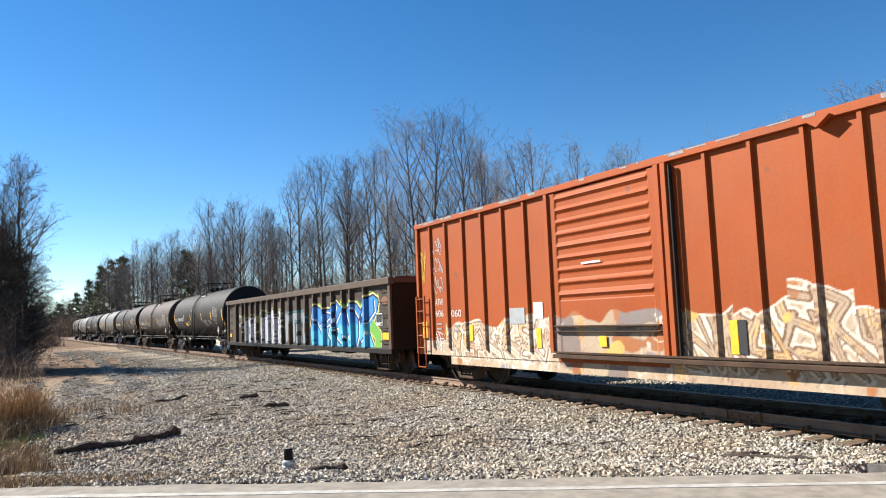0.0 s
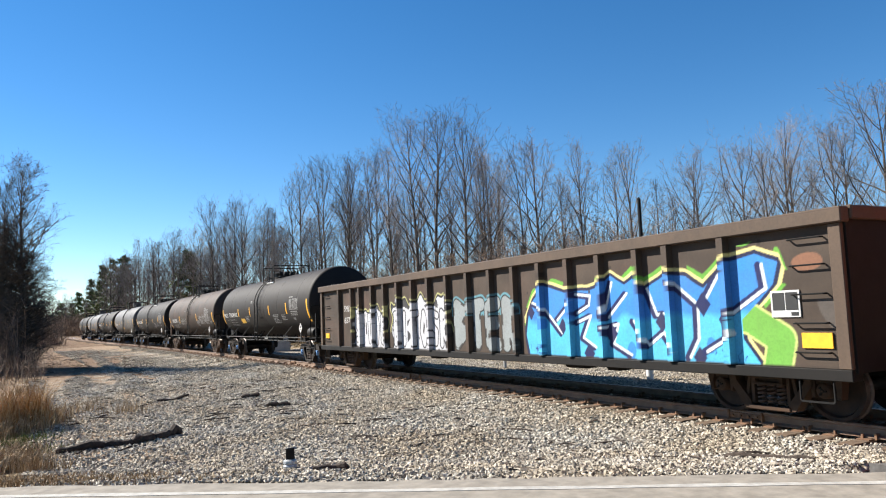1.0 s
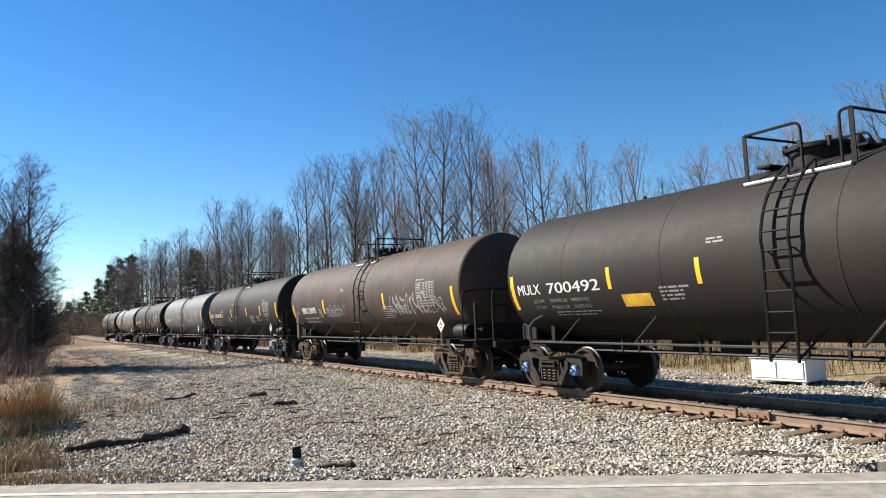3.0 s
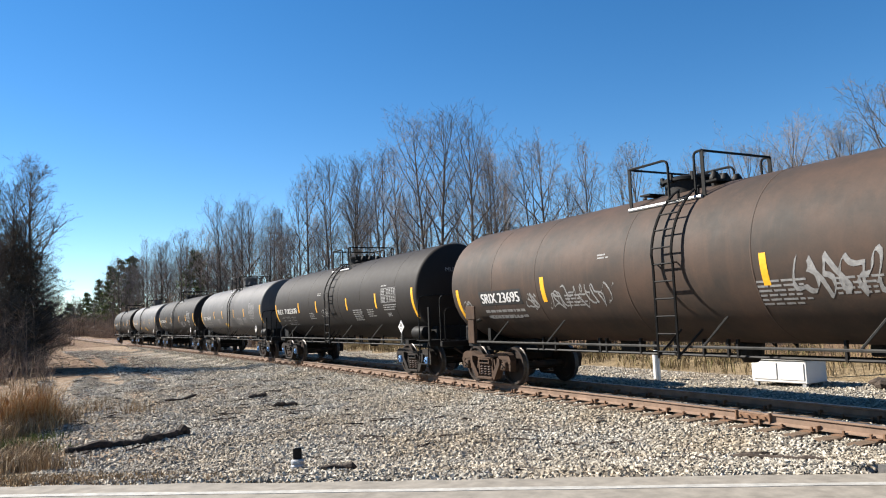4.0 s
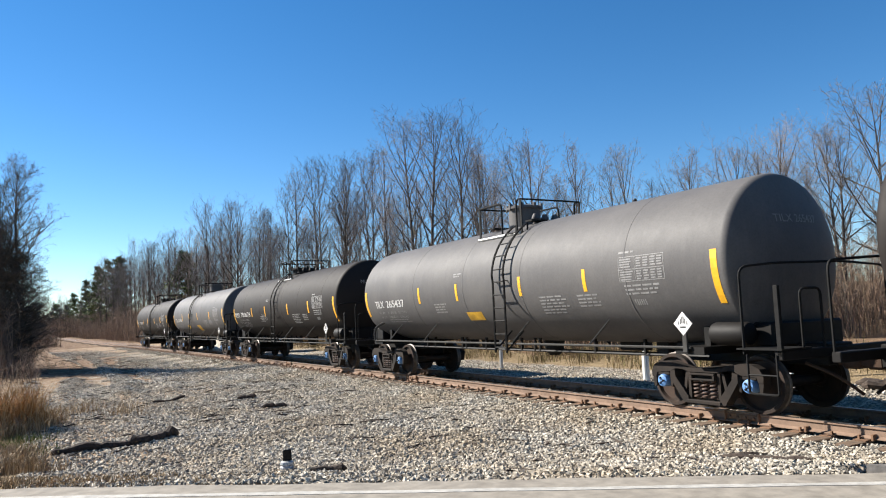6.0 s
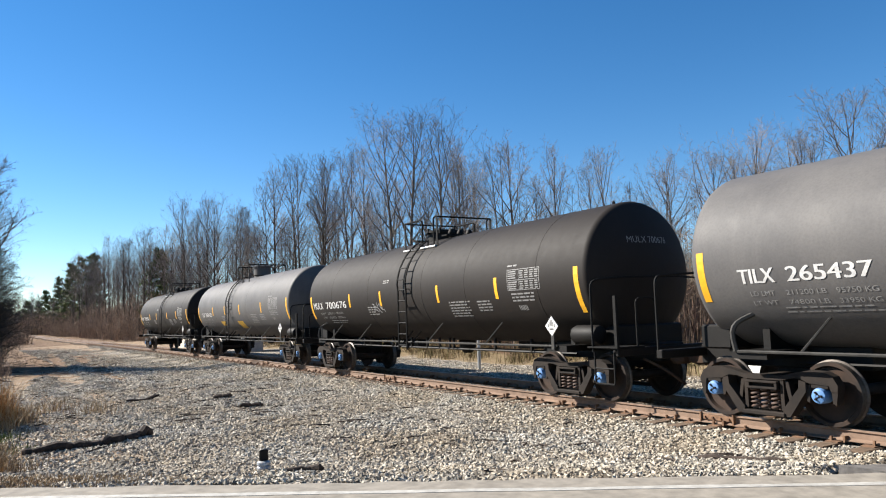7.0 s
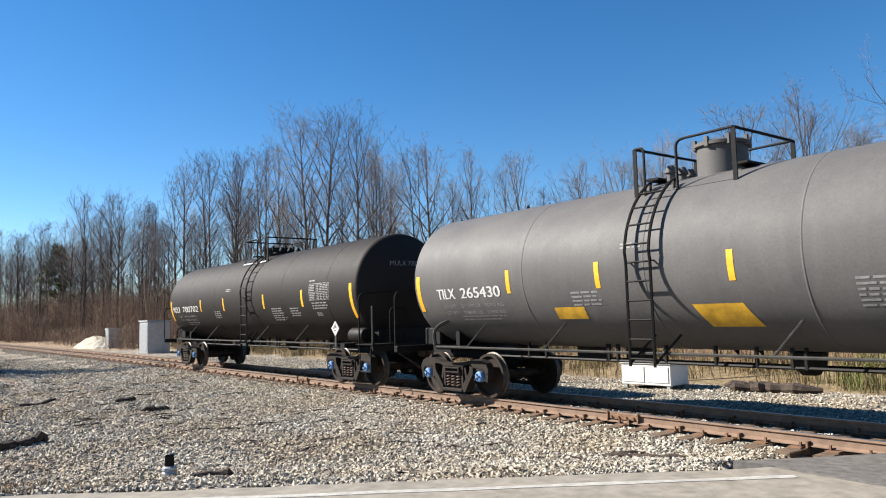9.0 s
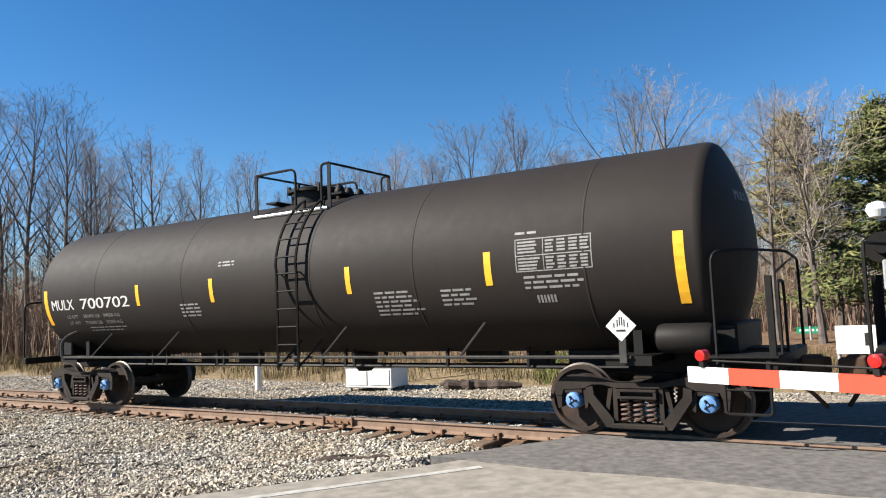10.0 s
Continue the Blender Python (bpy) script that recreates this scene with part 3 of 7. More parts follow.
def reservoir_mesh():
    bm = bmesh.new()
    lathe(bm, [(6.55, 0.08), (6.6, 0.17), (6.66, 0.19), (7.2, 0.19), (7.26, 0.17), (7.3, 0.08)], 18, "X", (0, -1.12, 1.28))
    return smooth(mesh_of("air_reservoir", bm, BLACK), 40)


def placard_mesh():
    bm = bmesh.new()
    d = 0.20
    slab(bm, [(-d, 0), (0, -d), (d, 0), (0, d)], -0.006, 0.006)
    for i, (x, z, w, h) in enumerate(((-0.045, 0.035, 0.012, 0.09), (-0.015, 0.06, 0.012, 0.11), (0.015, 0.06, 0.012, 0.11), (0.045, 0.035, 0.012, 0.09), (-0.09, 0.01, 0.012, 0.06), (0.09, 0.01, 0.012, 0.06), (0, -0.06, 0.12, 0.025))):
        box(bm, x - w / 2, x + w / 2, -0.010, -0.007, z - h / 2, z + h / 2, 0, None, 1)
    return mesh_of("placard", bm, WHITE, DARK_LETTER)


def table_mesh():
    bm = bmesh.new()
    for x0, x1, v0, v1 in ((0, 1.12, -0.26, -0.245), (0, 1.12, 0.185, 0.20), (0, 0.015, -0.26, 0.20), (1.105, 1.12, -0.26, 0.20), (0, 1.12, -0.045, -0.03), (0.42, 0.43, -0.26, 0.20)):
        tank_patch(bm, x0, x1, v0, v1, 0.004, rows=3)
    rng = random.Random(4)
    for i in range(9):
        for x, w in ((0.04, 0.34), (0.46, 0.13), (0.63, 0.13), (0.80, 0.13), (0.96, 0.13)):
            if i == 4:
                continue
            tank_patch(bm, x, x + w * rng.uniform(0.75, 1.0), -0.232 + i * 0.046, -0.205 + i * 0.046, 0.005, 0, 0, 1)
    return mesh_of("data_table", bm, DULL_WHITE)


def place_car(car, centre, reach):
    CARS.append((car, centre, reach))


def tank_car(centre, paint, mark, label, seams, seed, stripes, rusty=False, cap=BLUE_CAP, tall=False, extras=True, turned=False, ladder_at=0.0):
    car = tagged(new("tank_car"), label, "tank car", "tank cars of the train")
    half = 7.05 if tall else 7.16
    piece("tank", shared(("tank", paint.name), lambda: tank_mesh(paint, half)), car)
    for x in seams:
        piece("weld_seam", shared(("seam", paint.name), lambda: seam_mesh(paint)), car, pose(x, 0, 0))
    piece("stub_sill", shared("stub_sill", stub_sill_mesh), car)
    piece("stub_sill", shared("stub_sill", stub_sill_mesh), car, pose(0, 0, 0, 0, 0, 180))
    piece("brake_gear", shared("brake_gear", brake_gear_mesh), car)
    top = pose(-0.45, 0, 0, 0, 0, 180) if turned else pose(0.1, 0, 0) if tall else Matrix()
    piece("platform", shared("platform", platform_mesh), car, top)
    piece("guard_rail", shared("guard_rail", guard_rail_mesh), car, top)
    piece("manway", shared(("manway", tall), lambda: manway_mesh(tall)), car, top)
    lead = -1.40 if turned else (0.42 if tall else ladder_at)
    add_ladder(car, pose(lead, 0, 0))
    add_ladder(car, pose(0.96 + lead, 0, 0, 0, 0, 180))
    piece("safety_rail", shared("safety_rail", safety_rail_mesh), car)
    piece("safety_rail", shared("safety_rail", safety_rail_mesh), car, pose(0, 0, 0, 0, 0, 180))
    piece("end_rail", shared("end_rail", end_rail_mesh), car)
    piece("end_rail", shared("end_rail", end_rail_mesh), car, pose(0, 0, 0, 0, 0, 180))
    piece("air_reservoir", shared("reservoir", reservoir_mesh), car)
    placard = shared("placard", placard_mesh)
    piece("placard", placard, car, pose(6.2, -1.42, 1.46), "white diamond hazard placard")
    bm = bmesh.new()
    box(bm, 6.16, 6.26, -1.425, -1.395, 0.98, 1.30, 0.008)
    part("placard_bracket", bm, SILL_GREY, car)
    for x, v0, v1, w in stripes:
        bm = bmesh.new()
        tank_patch(bm, x - w / 2, x + w / 2, v0, v1, 0.005)
        part("reflective_strip", bm, YELLOW, car, "yellow reflective strip")
    if mark:
        x, v, tall_by, wide, heavy = (-6.32, -0.43, 0.215, 2.0, 0.018) if tall else (-6.84, -0.40, 0.225, 2.78, 0.012)
        road, number = mark.split()
        part("car_mark", tank_text(road, x, v, tall_by, wide * 0.295, heavy), WHITE, car, "white reporting mark")
        part("car_number", tank_text(number, x + wide * 0.395, v, tall_by, wide * 0.605, heavy), WHITE, car, "white car number")
        for k, (word_1, word_2, word_3) in enumerate((("LD LMT", "211200 LB", "95750 KG"), ("LT WT", "74800 LB", "33950 KG")) if tall else (("LD LMT", "208400 LB", "94500 KG"), ("LT WT", "77600 LB", "35200 KG"))):
            for text, at, w in ((word_1, 0.14, 0.40), (word_2, 0.72, 0.60), (word_3, 1.46, 0.56)):
                part("small_lettering", tank_text(text, x + (0.35 if not tall else 0) + at, v - 0.20 - 0.155 * k, 0.075, w), DULL_WHITE, car)
        bm = letters(mark, 0.13, 1.05)
        for v in bm.verts:
            y, z = v.co.x - 0.55, v.co.y + 0.55
            big = (TANK_R - 0.16 + 0.16 * math.sin(radians(28))) / math.sin(radians(28))
            v.co = Vector((half + 0.16 * math.cos(radians(28)) - big * math.cos(radians(28)) + math.sqrt(big * big - y * y - z * z) + 0.006, y, TANK_Z + z))
        part("end_number", bm, DULL_WHITE, car, "faded white number on the tank's end")
    if extras:
        piece("data_table", shared("table", table_mesh), car, pose(4.75, 0, 0))
        part("small_lettering", text_bars(4.85, -0.32, 1.0, 3, 0.075, 0.035, seed + 1), DULL_WHITE, car)
        part("small_lettering", text_bars(3.45, -0.44, 0.7, 4, 0.075, 0.035, seed + 2), DULL_WHITE, car)
        part("small_lettering", text_bars(2.2, -0.42, 0.95, 6, 0.075, 0.035, seed + 3), DULL_WHITE, car)
        part("small_lettering", text_bars(-2.5, -0.42, 0.7, 4, 0.075, 0.035, seed + 4), DULL_WHITE, car)
        part("small_lettering", text_bars(-1.35, 0.32, 0.42, 2, 0.06, 0.03, seed + 5), DULL_WHITE, car)
        part("small_lettering", text_bars(4.75, 0.30, 0.5, 1, 0.075, 0.035, seed + 6), DULL_WHITE, car)
        part("small_lettering", text_bars(-5.7, -0.83, 1.5, 2, 0.075, 0.025, seed + 7), DULL_WHITE, car)
        bm = bmesh.new()
        for i in range(6):
            tank_patch(bm, 5.0 + i * 0.05, 5.03 + i * 0.05, -0.72, -0.60, 0.004, rows=2)
        part("small_lettering", bm, DULL_WHITE, car)
    add_truck(car, 6.25, rusty, cap)
    add_truck(car, -6.25, rusty, cap)
    add_coupler(car, 7.6, 0.78)
    add_coupler(car, -7.6, 0.78)
    place_car(car, centre, 6.25)
    return car


END = 0.13
MULX_STRIPES = [(6.99, -0.82, 0.12, END), (4.3, -0.42, 0.06, 0.11), (1.72, -0.42, 0.02, 0.10), (-1.55, -0.42, 0.02, 0.10), (-3.75, -0.40, 0.02, 0.10), (-7.05, -0.75, 0.05, END)]
TILX_STRIPES = [(6.92, -0.75, 0.15, END), (3.75, -0.38, 0.06, 0.10), (0.58, -0.38, 0.06, 0.10), (-1.85, -0.38, 0.06, 0.10), (-4.05, -0.38, 0.06, 0.10), (-6.98, -0.7, 0.1, END)]
LAST, PITCH = 150.2, 16.8
black_seams, grey_seams = (-5.2, -2.4, 0.9, 3.0, 5.75), (-3.65, -0.9, 1.6, 4.9)


def build_tank_cars():
    black = "clean black tank car with white numbers and yellow reflective strips"
    grey = "grey tank car with white number, yellow strips and a tall manway"
    for i, mark in ((6, "MULX 700492"), (4, "MULX 700508"), (2, "MULX 700676"), (0, "MULX 700702")):
        car = tank_car(LAST - i * PITCH - (0.15 if i == 4 else 0), BLACK_TANK, mark, black, black_seams, 10 + i, MULX_STRIPES, ladder_at=0.0 if i == 0 else -0.45)
        if i == 6:
            bm = bmesh.new()
            tank_patch(bm, -3.5, -2.75, -0.78, -0.52, 0.004)
            part("warning_panel", bm, OLD_YELLOW, car, "small yellow warning panel")
        if i in (2, 4):
            part("paint_tag", scribble(random.Random(20 + i), -2.1 if i == 2 else -1.0, -0.62, 0.62, 0.30, 0.03), DULL_WHITE, car, "scribbled white tag")
    other = [(6.92, -0.75, 0.15, END), (3.76, -0.38, 0.06, 0.10), (1.57, -0.38, 0.06, 0.10), (-1.22, -0.38, 0.06, 0.10), (-3.3, -0.38, 0.06, 0.10), (-6.98, -0.7, 0.1, END)]
    for i, mark in ((3, "TILX 265437"), (1, "TILX 265430")):
        car = tank_car(LAST - i * PITCH - 0.15, GREY_TANK, mark, grey, grey_seams, 30 + i, other if i == 3 else TILX_STRIPES, tall=True, turned=i == 1)
        if i == 1:
            bm = bmesh.new()
            tank_patch(bm, 0.0, 0.82, -1.15, -0.72, 0.005, -0.18)
            part("warning_panel", bm, OLD_YELLOW, car, "large dirty yellow warning panel")
        bm = bmesh.new()
        x = -3.0 if i == 1 else -1.0
        tank_patch(bm, x, x + 0.7, -0.95, -0.70, 0.005)
        part("warning_panel", bm, OLD_YELLOW, car, "small dirty yellow warning panel")
    brown = tank_car(LAST - 5 * PITCH, BROWN_TANK, "", "rust-brown tank car with graffiti scrawl and a number panel", (-5.25, -3.45, -0.6, 2.2, 4.6), 50,
                     [(6.85, -0.8, 0.0, END), (-6.95, -0.95, -0.1, END), (-3.2, -0.55, 0.0, 0.14), (2.4, -0.5, 0.0, 0.12)], rusty=True, cap=RUST_TRUCK)
    bm = bmesh.new()
    tank_patch(bm, -5.89, -4.07, -0.56, -0.20, 0.004)
    part("number_panel", bm, DARK_LETTER, brown, "black number panel")
    part("car_mark", tank_text("SRIX", -5.81, -0.50, 0.24, 0.66, 0.03, 0.008), WHITE, brown, "white reporting mark")
    part("car_number", tank_text("23695", -5.06, -0.50, 0.24, 0.88, 0.03, 0.008), WHITE, brown, "white car number")
    part("small_lettering", text_bars(-5.8, -0.68, 1.9, 2, 0.16, 0.07, 5), DULL_WHITE, brown)
    bm = bmesh.new()
    box(bm, -6.5, -6.05, -1.46, -1.42, 1.62, 1.95, 0.01)
    box(bm, -6.42, -6.12, -1.45, -1.36, 1.02, 1.62, 0.01)
    part("side_bracket", bm, RUST_TRUCK, brown, "tan steel bracket at the car's end")
    for k, (x, w, h) in enumerate(((-6.8, 0.4, 0.3), (-3.0, 0.4, 0.4), (-2.5, 1.5, 0.5), (2.9, 2.4, 0.62), (5.4, 0.9, 0.5), (-3.85, 0.35, 0.4))):
        part("paint_tag", scribble(random.Random(60 + k), x, -0.72, w, h, 0.075 if k == 3 else 0.035), DULL_WHITE, brown, "scrawled white paint tag")


def scribble(rng, x, v, w, h, width):
    """A looping hand-drawn stroke with no letters in it."""
    bm = bmesh.new()
    p = [rng.uniform(0, 6) for _ in range(4)]
    n = int(30 + 50 * w)
    turns = 2.5 + w * 3.2
    last = None
    for i in range(n + 1):
        f = i / n
        a = f * turns * math.tau
        px = x + w * f + 0.10 * math.sin(a + p[0]) + 0.03 * math.sin(2.7 * a)
        pv = v + h * (0.5 + 0.38 * math.sin(a * 0.83 + p[1]) + 0.14 * math.cos(a * 2.1 + p[2]))
        here = (bm.verts.new(on_tank(px - width * 0.35, pv - width / 2, 0.005)), bm.verts.new(on_tank(px + width * 0.35, pv + width / 2, 0.005)))
        if last:
            bm.faces.new((last[0], here[0], here[1], last[1]))
        last = here
    bmesh.ops.recalc_face_normals(bm, faces=bm.faces)
    return bm


def wall_scribble(rng, x, z, w, h, width, y):
    """The same kind of stroke on a flat side."""
    bm, last, n = bmesh.new(), None, 60
    p = [rng.uniform(0, 6) for _ in range(3)]
    for i in range(n + 1):
        a = i / n * 3.6 * math.tau
        px, pz = x + w * i / n + w * 0.25 * math.sin(a + p[0]), z + h * (0.5 + 0.36 * math.sin(a * 0.8 + p[1]) + 0.16 * math.cos(a * 2.2 + p[2]))
        here = (bm.verts.new((px - width * 0.4, y, pz - width / 2)), bm.verts.new((px + width * 0.4, y, pz + width / 2)))
        if last:
            bm.faces.new((last[0], here[0], here[1], last[1]))
        last = here
    return bm


# ---- paint laid over a car's side, as a colour for each vertex ----
def paint_mesh(me, colour_at):
    co = np.empty(len(me.vertices) * 3)
    me.vertices.foreach_get("co", co)
    co = co.reshape(-1, 3)
    d = 0.006
    rgb = sum(colour_at(co[:, 0] + u, co[:, 2] + w) for u, w in ((-d, -d / 2), (d / 2, -d), (d, d / 2), (-d / 2, d))) / 4
    at = me.color_attributes.new("paint", "FLOAT_COLOR", "POINT")
    at.data.foreach_set("color", np.concatenate([rgb, np.ones((len(rgb), 1))], 1).astype(np.float32).ravel())
    return me


def grid_side(x0, x1, z0, z1, y, step):
    """A fine flat sheet facing the camera's side."""
    nx, nz = int((x1 - x0) / step) + 1, int((z1 - z0) / step) + 1
    xs, zs = np.linspace(x0, x1, nx), np.linspace(z0, z1, nz)
    verts = [(x, y, z) for z in zs for x in xs]
    faces = [(j * nx + i, j * nx + i + 1, (j + 1) * nx + i + 1, (j + 1) * nx + i) for j in range(nz - 1) for i in range(nx - 1)]
    me = bpy.data.meshes.new("side_panel")
    me.from_pydata(verts, [], faces)
    return me


def waves(x, z, seed, freq):
    rng = np.random.RandomState(seed)
    out = np.zeros_like(x)
    for k in range(7):
        a, f, p = rng.uniform(0, math.tau), freq * rng.uniform(0.5, 1.8), rng.uniform(0, math.tau)
        out += np.sin((x * math.cos(a) + z * math.sin(a)) * f + p + 0.8 * np.sin(x * f * 0.6 + k))
    return out / 7


def stroke_dist(x, z, lines):
    d = np.full(x.shape, 9.0)
    for line in lines:
        for (ax, az), (bx, bz) in zip(line, line[1:]):
            ux, uz = bx - ax, bz - az
            f = np.clip(((x - ax) * ux + (z - az) * uz) / (ux * ux + uz * uz + 1e-9), 0, 1)
            d = np.minimum(d, np.hypot(x - ax - f * ux, z - az - f * uz))
    return d


def lay(rgb, mask, colour):
    rgb[mask] = colour


GLYPHS = {
    "B": [[(0, 0), (0, 1), (.6, .85), (.1, .55), (.7, .3), (0, 0)]], "T": [[(0, .95), (.8, 1)], [(.4, .95), (.45, 0)]],
    "E": [[(.7, 1), (0, .9), (.05, .05), (.75, 0)], [(0, .5), (.6, .52)]], "R": [[(0, 0), (0, 1), (.65, .8), (.1, .5), (.75, 0)]],
    "K": [[(0, 1), (.05, 0)], [(.75, 1), (.08, .45), (.8, 0)]], "W": [[(0, 1), (.2, .05), (.45, .7), (.7, .05), (.95, 1)]],
    "Z": [[(0, .85), (.95, 1), (.1, .3), (0, .1), (.7, 0)]], "O": [[(.35, 0), (0, .4), (.3, 1), (.7, .6), (.35, 0)]], "I": [[(.1, 0), (.15, 1)]], "S": [[(.8, .9), (.2, 1), (.1, .6), (.7, .4), (.6, .05), (0, .1)]]}


def word(text, x, z, w, h, gap=0.0):
    lines, step = [], w / len(text)
    for i, ch in enumerate(text):
        for line in GLYPHS[ch]:
            lines.append([(x + i * step + u * (step - gap), z + v * h) for u, v in line])
    return lines


BLUE_TOP = [2.8, 1.5, 3.1, 1.95, 3.5, 2.28, 4.2, 2.10, 4.9, 2.10, 5.3, 2.16, 5.6, 2.34, 5.95, 2.16, 6.25, 2.32, 6.45, 2.05, 7.0, 2.28, 7.4, 2.2, 7.75, 2.02, 8.2, 2.36, 8.75, 2.46, 9.15, 2.3, 9.3, 1.9]
BLUE_INK = [[(3.05, 1.95), (3.55, 1.78), (4.1, 1.28)], [(3.95, 1.55), (4.45, 1.92)], [(4.55, 2.05), (5.0, 2.0), (4.95, 1.82), (4.6, 1.68)], [(4.6, 1.5), (5.0, 1.62), (4.75, 1.2), (5.1, 1.02)], [(5.62, 2.22), (5.38, 1.62)],
            [(6.0, 2.0), (5.5, 1.58)], [(5.35, 1.38), (5.75, 1.45), (5.6, 1.1), (6.05, 0.9)], [(6.5, 2.1), (6.72, 1.6), (6.9, 1.62)], [(6.15, 1.5), (6.5, 1.08), (6.85, 1.3), (7.1, 0.98)], [(7.1, 2.15), (7.62, 1.75), (7.6, 1.2), (7.4, 0.9)],
            [(7.8, 1.85), (8.1, 2.25)], [(8.85, 2.3), (8.9, 1.95), (8.3, 1.6)], [(7.75, 1.0), (8.3, 1.28), (8.15, 1.5)]]


def gondola_paint(x, z):
    n1, n2 = waves(x, z, 1, 3.0), waves(x, z, 2, 9.0)
    rgb = np.array([0.066, 0.047, 0.035])[None] * (1 + 0.35 * n1 + 0.2 * n2)[:, None]
    rgb[:, 0] += 0.02 * np.clip(n1, 0, 1)
    low = 0.84
    # two white pieces with thin black letter lines
    for j, (x0, x1, text) in enumerate(((-7.0, -4.35, "SIWOE"), (-4.05, -0.45, "KITOSR"))):
        c, r = (x0 + x1) / 2, (x1 - x0) / 2 * (0.97 + 0.04 * np.sin(z * 9 + j * 2))
        top = 2.02 + 0.14 * j + 0.11 * np.sin((x - c) * 5 + j) + 0.06 * np.sin((x - c) * 13)
        d = np.maximum(np.abs(x - c) - r, z - top)
        lay(rgb, (d < 0.10) & (z > 1.3), (0.48, 0.46, 0.20))
        lay(rgb, d < 0.055, (0.02, 0.02, 0.022))
        inside = d < -0.01
        lay(rgb, inside, (0.62, 0.62, 0.65))
        ink = stroke_dist(x, z, word(text, x0 + 0.2, 0.98, x1 - x0 - 0.15, 0.85, 0.16))
        lay(rgb, inside & (np.abs(ink - 0.10) < 0.022), (0.03, 0.03, 0.035))
        lay(rgb, inside & (ink > 0.2) & (n2 > 0.1), (0.05, 0.05, 0.055))
        lay(rgb, inside & (np.abs(waves(x, z, 40 + j, 9.0)) < 0.02) & (n1 > 0), (0.10, 0.10, 0.11))
        lay(rgb, inside & (waves(x, z, 70 + j, 5.0) > 0.5) & (z < 1.3) & (z > 1.0), (0.6, 0.36, 0.03))
    # grey letters
    grey = stroke_dist(x, z, word("BTER", -0.15, 1.02, 2.95, 0.95, 0.2))
    lay(rgb, (grey < 0.24) & (z > 1.70), (0.12, 0.30, 0.36))
    lay(rgb, grey < 0.19, (0.02, 0.02, 0.02))
    lay(rgb, grey < 0.155, (0.30, 0.33, 0.335))
    lay(rgb, (grey > 0.11) & (grey < 0.155) & (n2 > 0.12), (0.05, 0.05, 0.05))
    # one blue mass of interlocked letters with a ragged top
    crest = np.interp(x, BLUE_TOP[::2], BLUE_TOP[1::2], left=0, right=0) + 0.03 * n2
    right = np.interp(z, [0.8, 1.2, 1.5, 1.75, 2.0, 2.3, 2.6], [8.75, 8.45, 8.45, 8.75, 9.02, 9.12, 9.05])
    left = 2.85 + 0.25 * np.abs(z - 1.25)
    d = np.maximum(np.maximum(z - crest, (x - right) * 0.9), (left - x) * 0.9)
    lay(rgb, (d < 0.21) & (z > 1.45) & (waves(x, z, 31, 6.5) > 0.02), (0.14, 0.40, 0.05))
    lay(rgb, (d < 0.13) & ((z > 1.5) | (x > 8.3)), (0.78, 0.68, 0.28))
    lay(rgb, d < 0.07, (0.010, 0.016, 0.06))
    core = d < 0.0
    f = np.clip((z - 1.50 + 0.16 * waves(x, z, 33, 6.0)) / 0.16, 0, 1)[:, None]
    fill = np.array([0.09, 0.50, 0.78])[None] * (1 - f) + np.array([0.045, 0.25, 0.66])[None] * f
    rgb[core] = fill[core]
    lay(rgb, core & (waves(x, z, 34, 9.0) > 0.55), (0.04, 0.26, 0.70))
    ink = stroke_dist(x, z, BLUE_INK)
    lay(rgb, core & (stroke_dist(x + 0.06, z + 0.01, BLUE_INK) < 0.062), (0.012, 0.02, 0.10))
    lay(rgb, core & (ink < 0.026), (0.80, 0.86, 0.88))
    for px, pz, r in ((3.05, 1.72, 0.13), (4.12, 1.42, 0.14), (5.55, 1.28, 0.17), (6.82, 1.48, 0.15), (7.72, 1.75, 0.16), (8.15, 1.5, 0.14), (4.9, 0.9, 0.16), (7.6, 0.9, 0.14)):
        lay(rgb, core & (np.abs(x - px) + 0.8 * np.abs(z - pz) < r), (0.012, 0.02, 0.09))
    tag = np.abs(waves(x, z, 35, 26.0)) < 0.06
    for x0, x1 in ((3.0, 3.55), (7.9, 8.5)):
        lay(rgb, core & tag & (x > x0) & (x < x1) & (z > 0.86) & (z < 1.05), (0.01, 0.05, 0.25))
    # green drip behind the placard
    g = stroke_dist(x, z, [[(7.7, 1.75), (8.6, 1.5), (9.1, 1.2), (9.0, 0.8)]])
    lay(rgb, (g < 0.25) & ~core, (0.55, 0.6, 0.2))
    lay(rgb, (g < 0.21) & ~core, (0.17, 0.42, 0.07))
    lay(rgb, ((x - 9.58) / 0.24) ** 2 + ((z - 2.28) / 0.13) ** 2 < 1 + 0.3 * n2, (0.26, 0.12, 0.07))
    lay(rgb, (x > 9.2) & (z < 1.75) & (waves(x, z, 52, 4.0) > 0.25), (0.10, 0.085, 0.075))
    lay(rgb, (waves(x, z, 53, 16.0) > 0.72) & (z > 2.0), (0.03, 0.022, 0.018))
    lay(rgb, z < low, np.array([0.05, 0.036, 0.029]))
    fade = np.clip(0.88 + 0.12 * n1 + 0.08 * n2, 0.6, 1.1)[:, None]
    return np.clip(rgb * fade * 0.88, 0.006, 0.8)


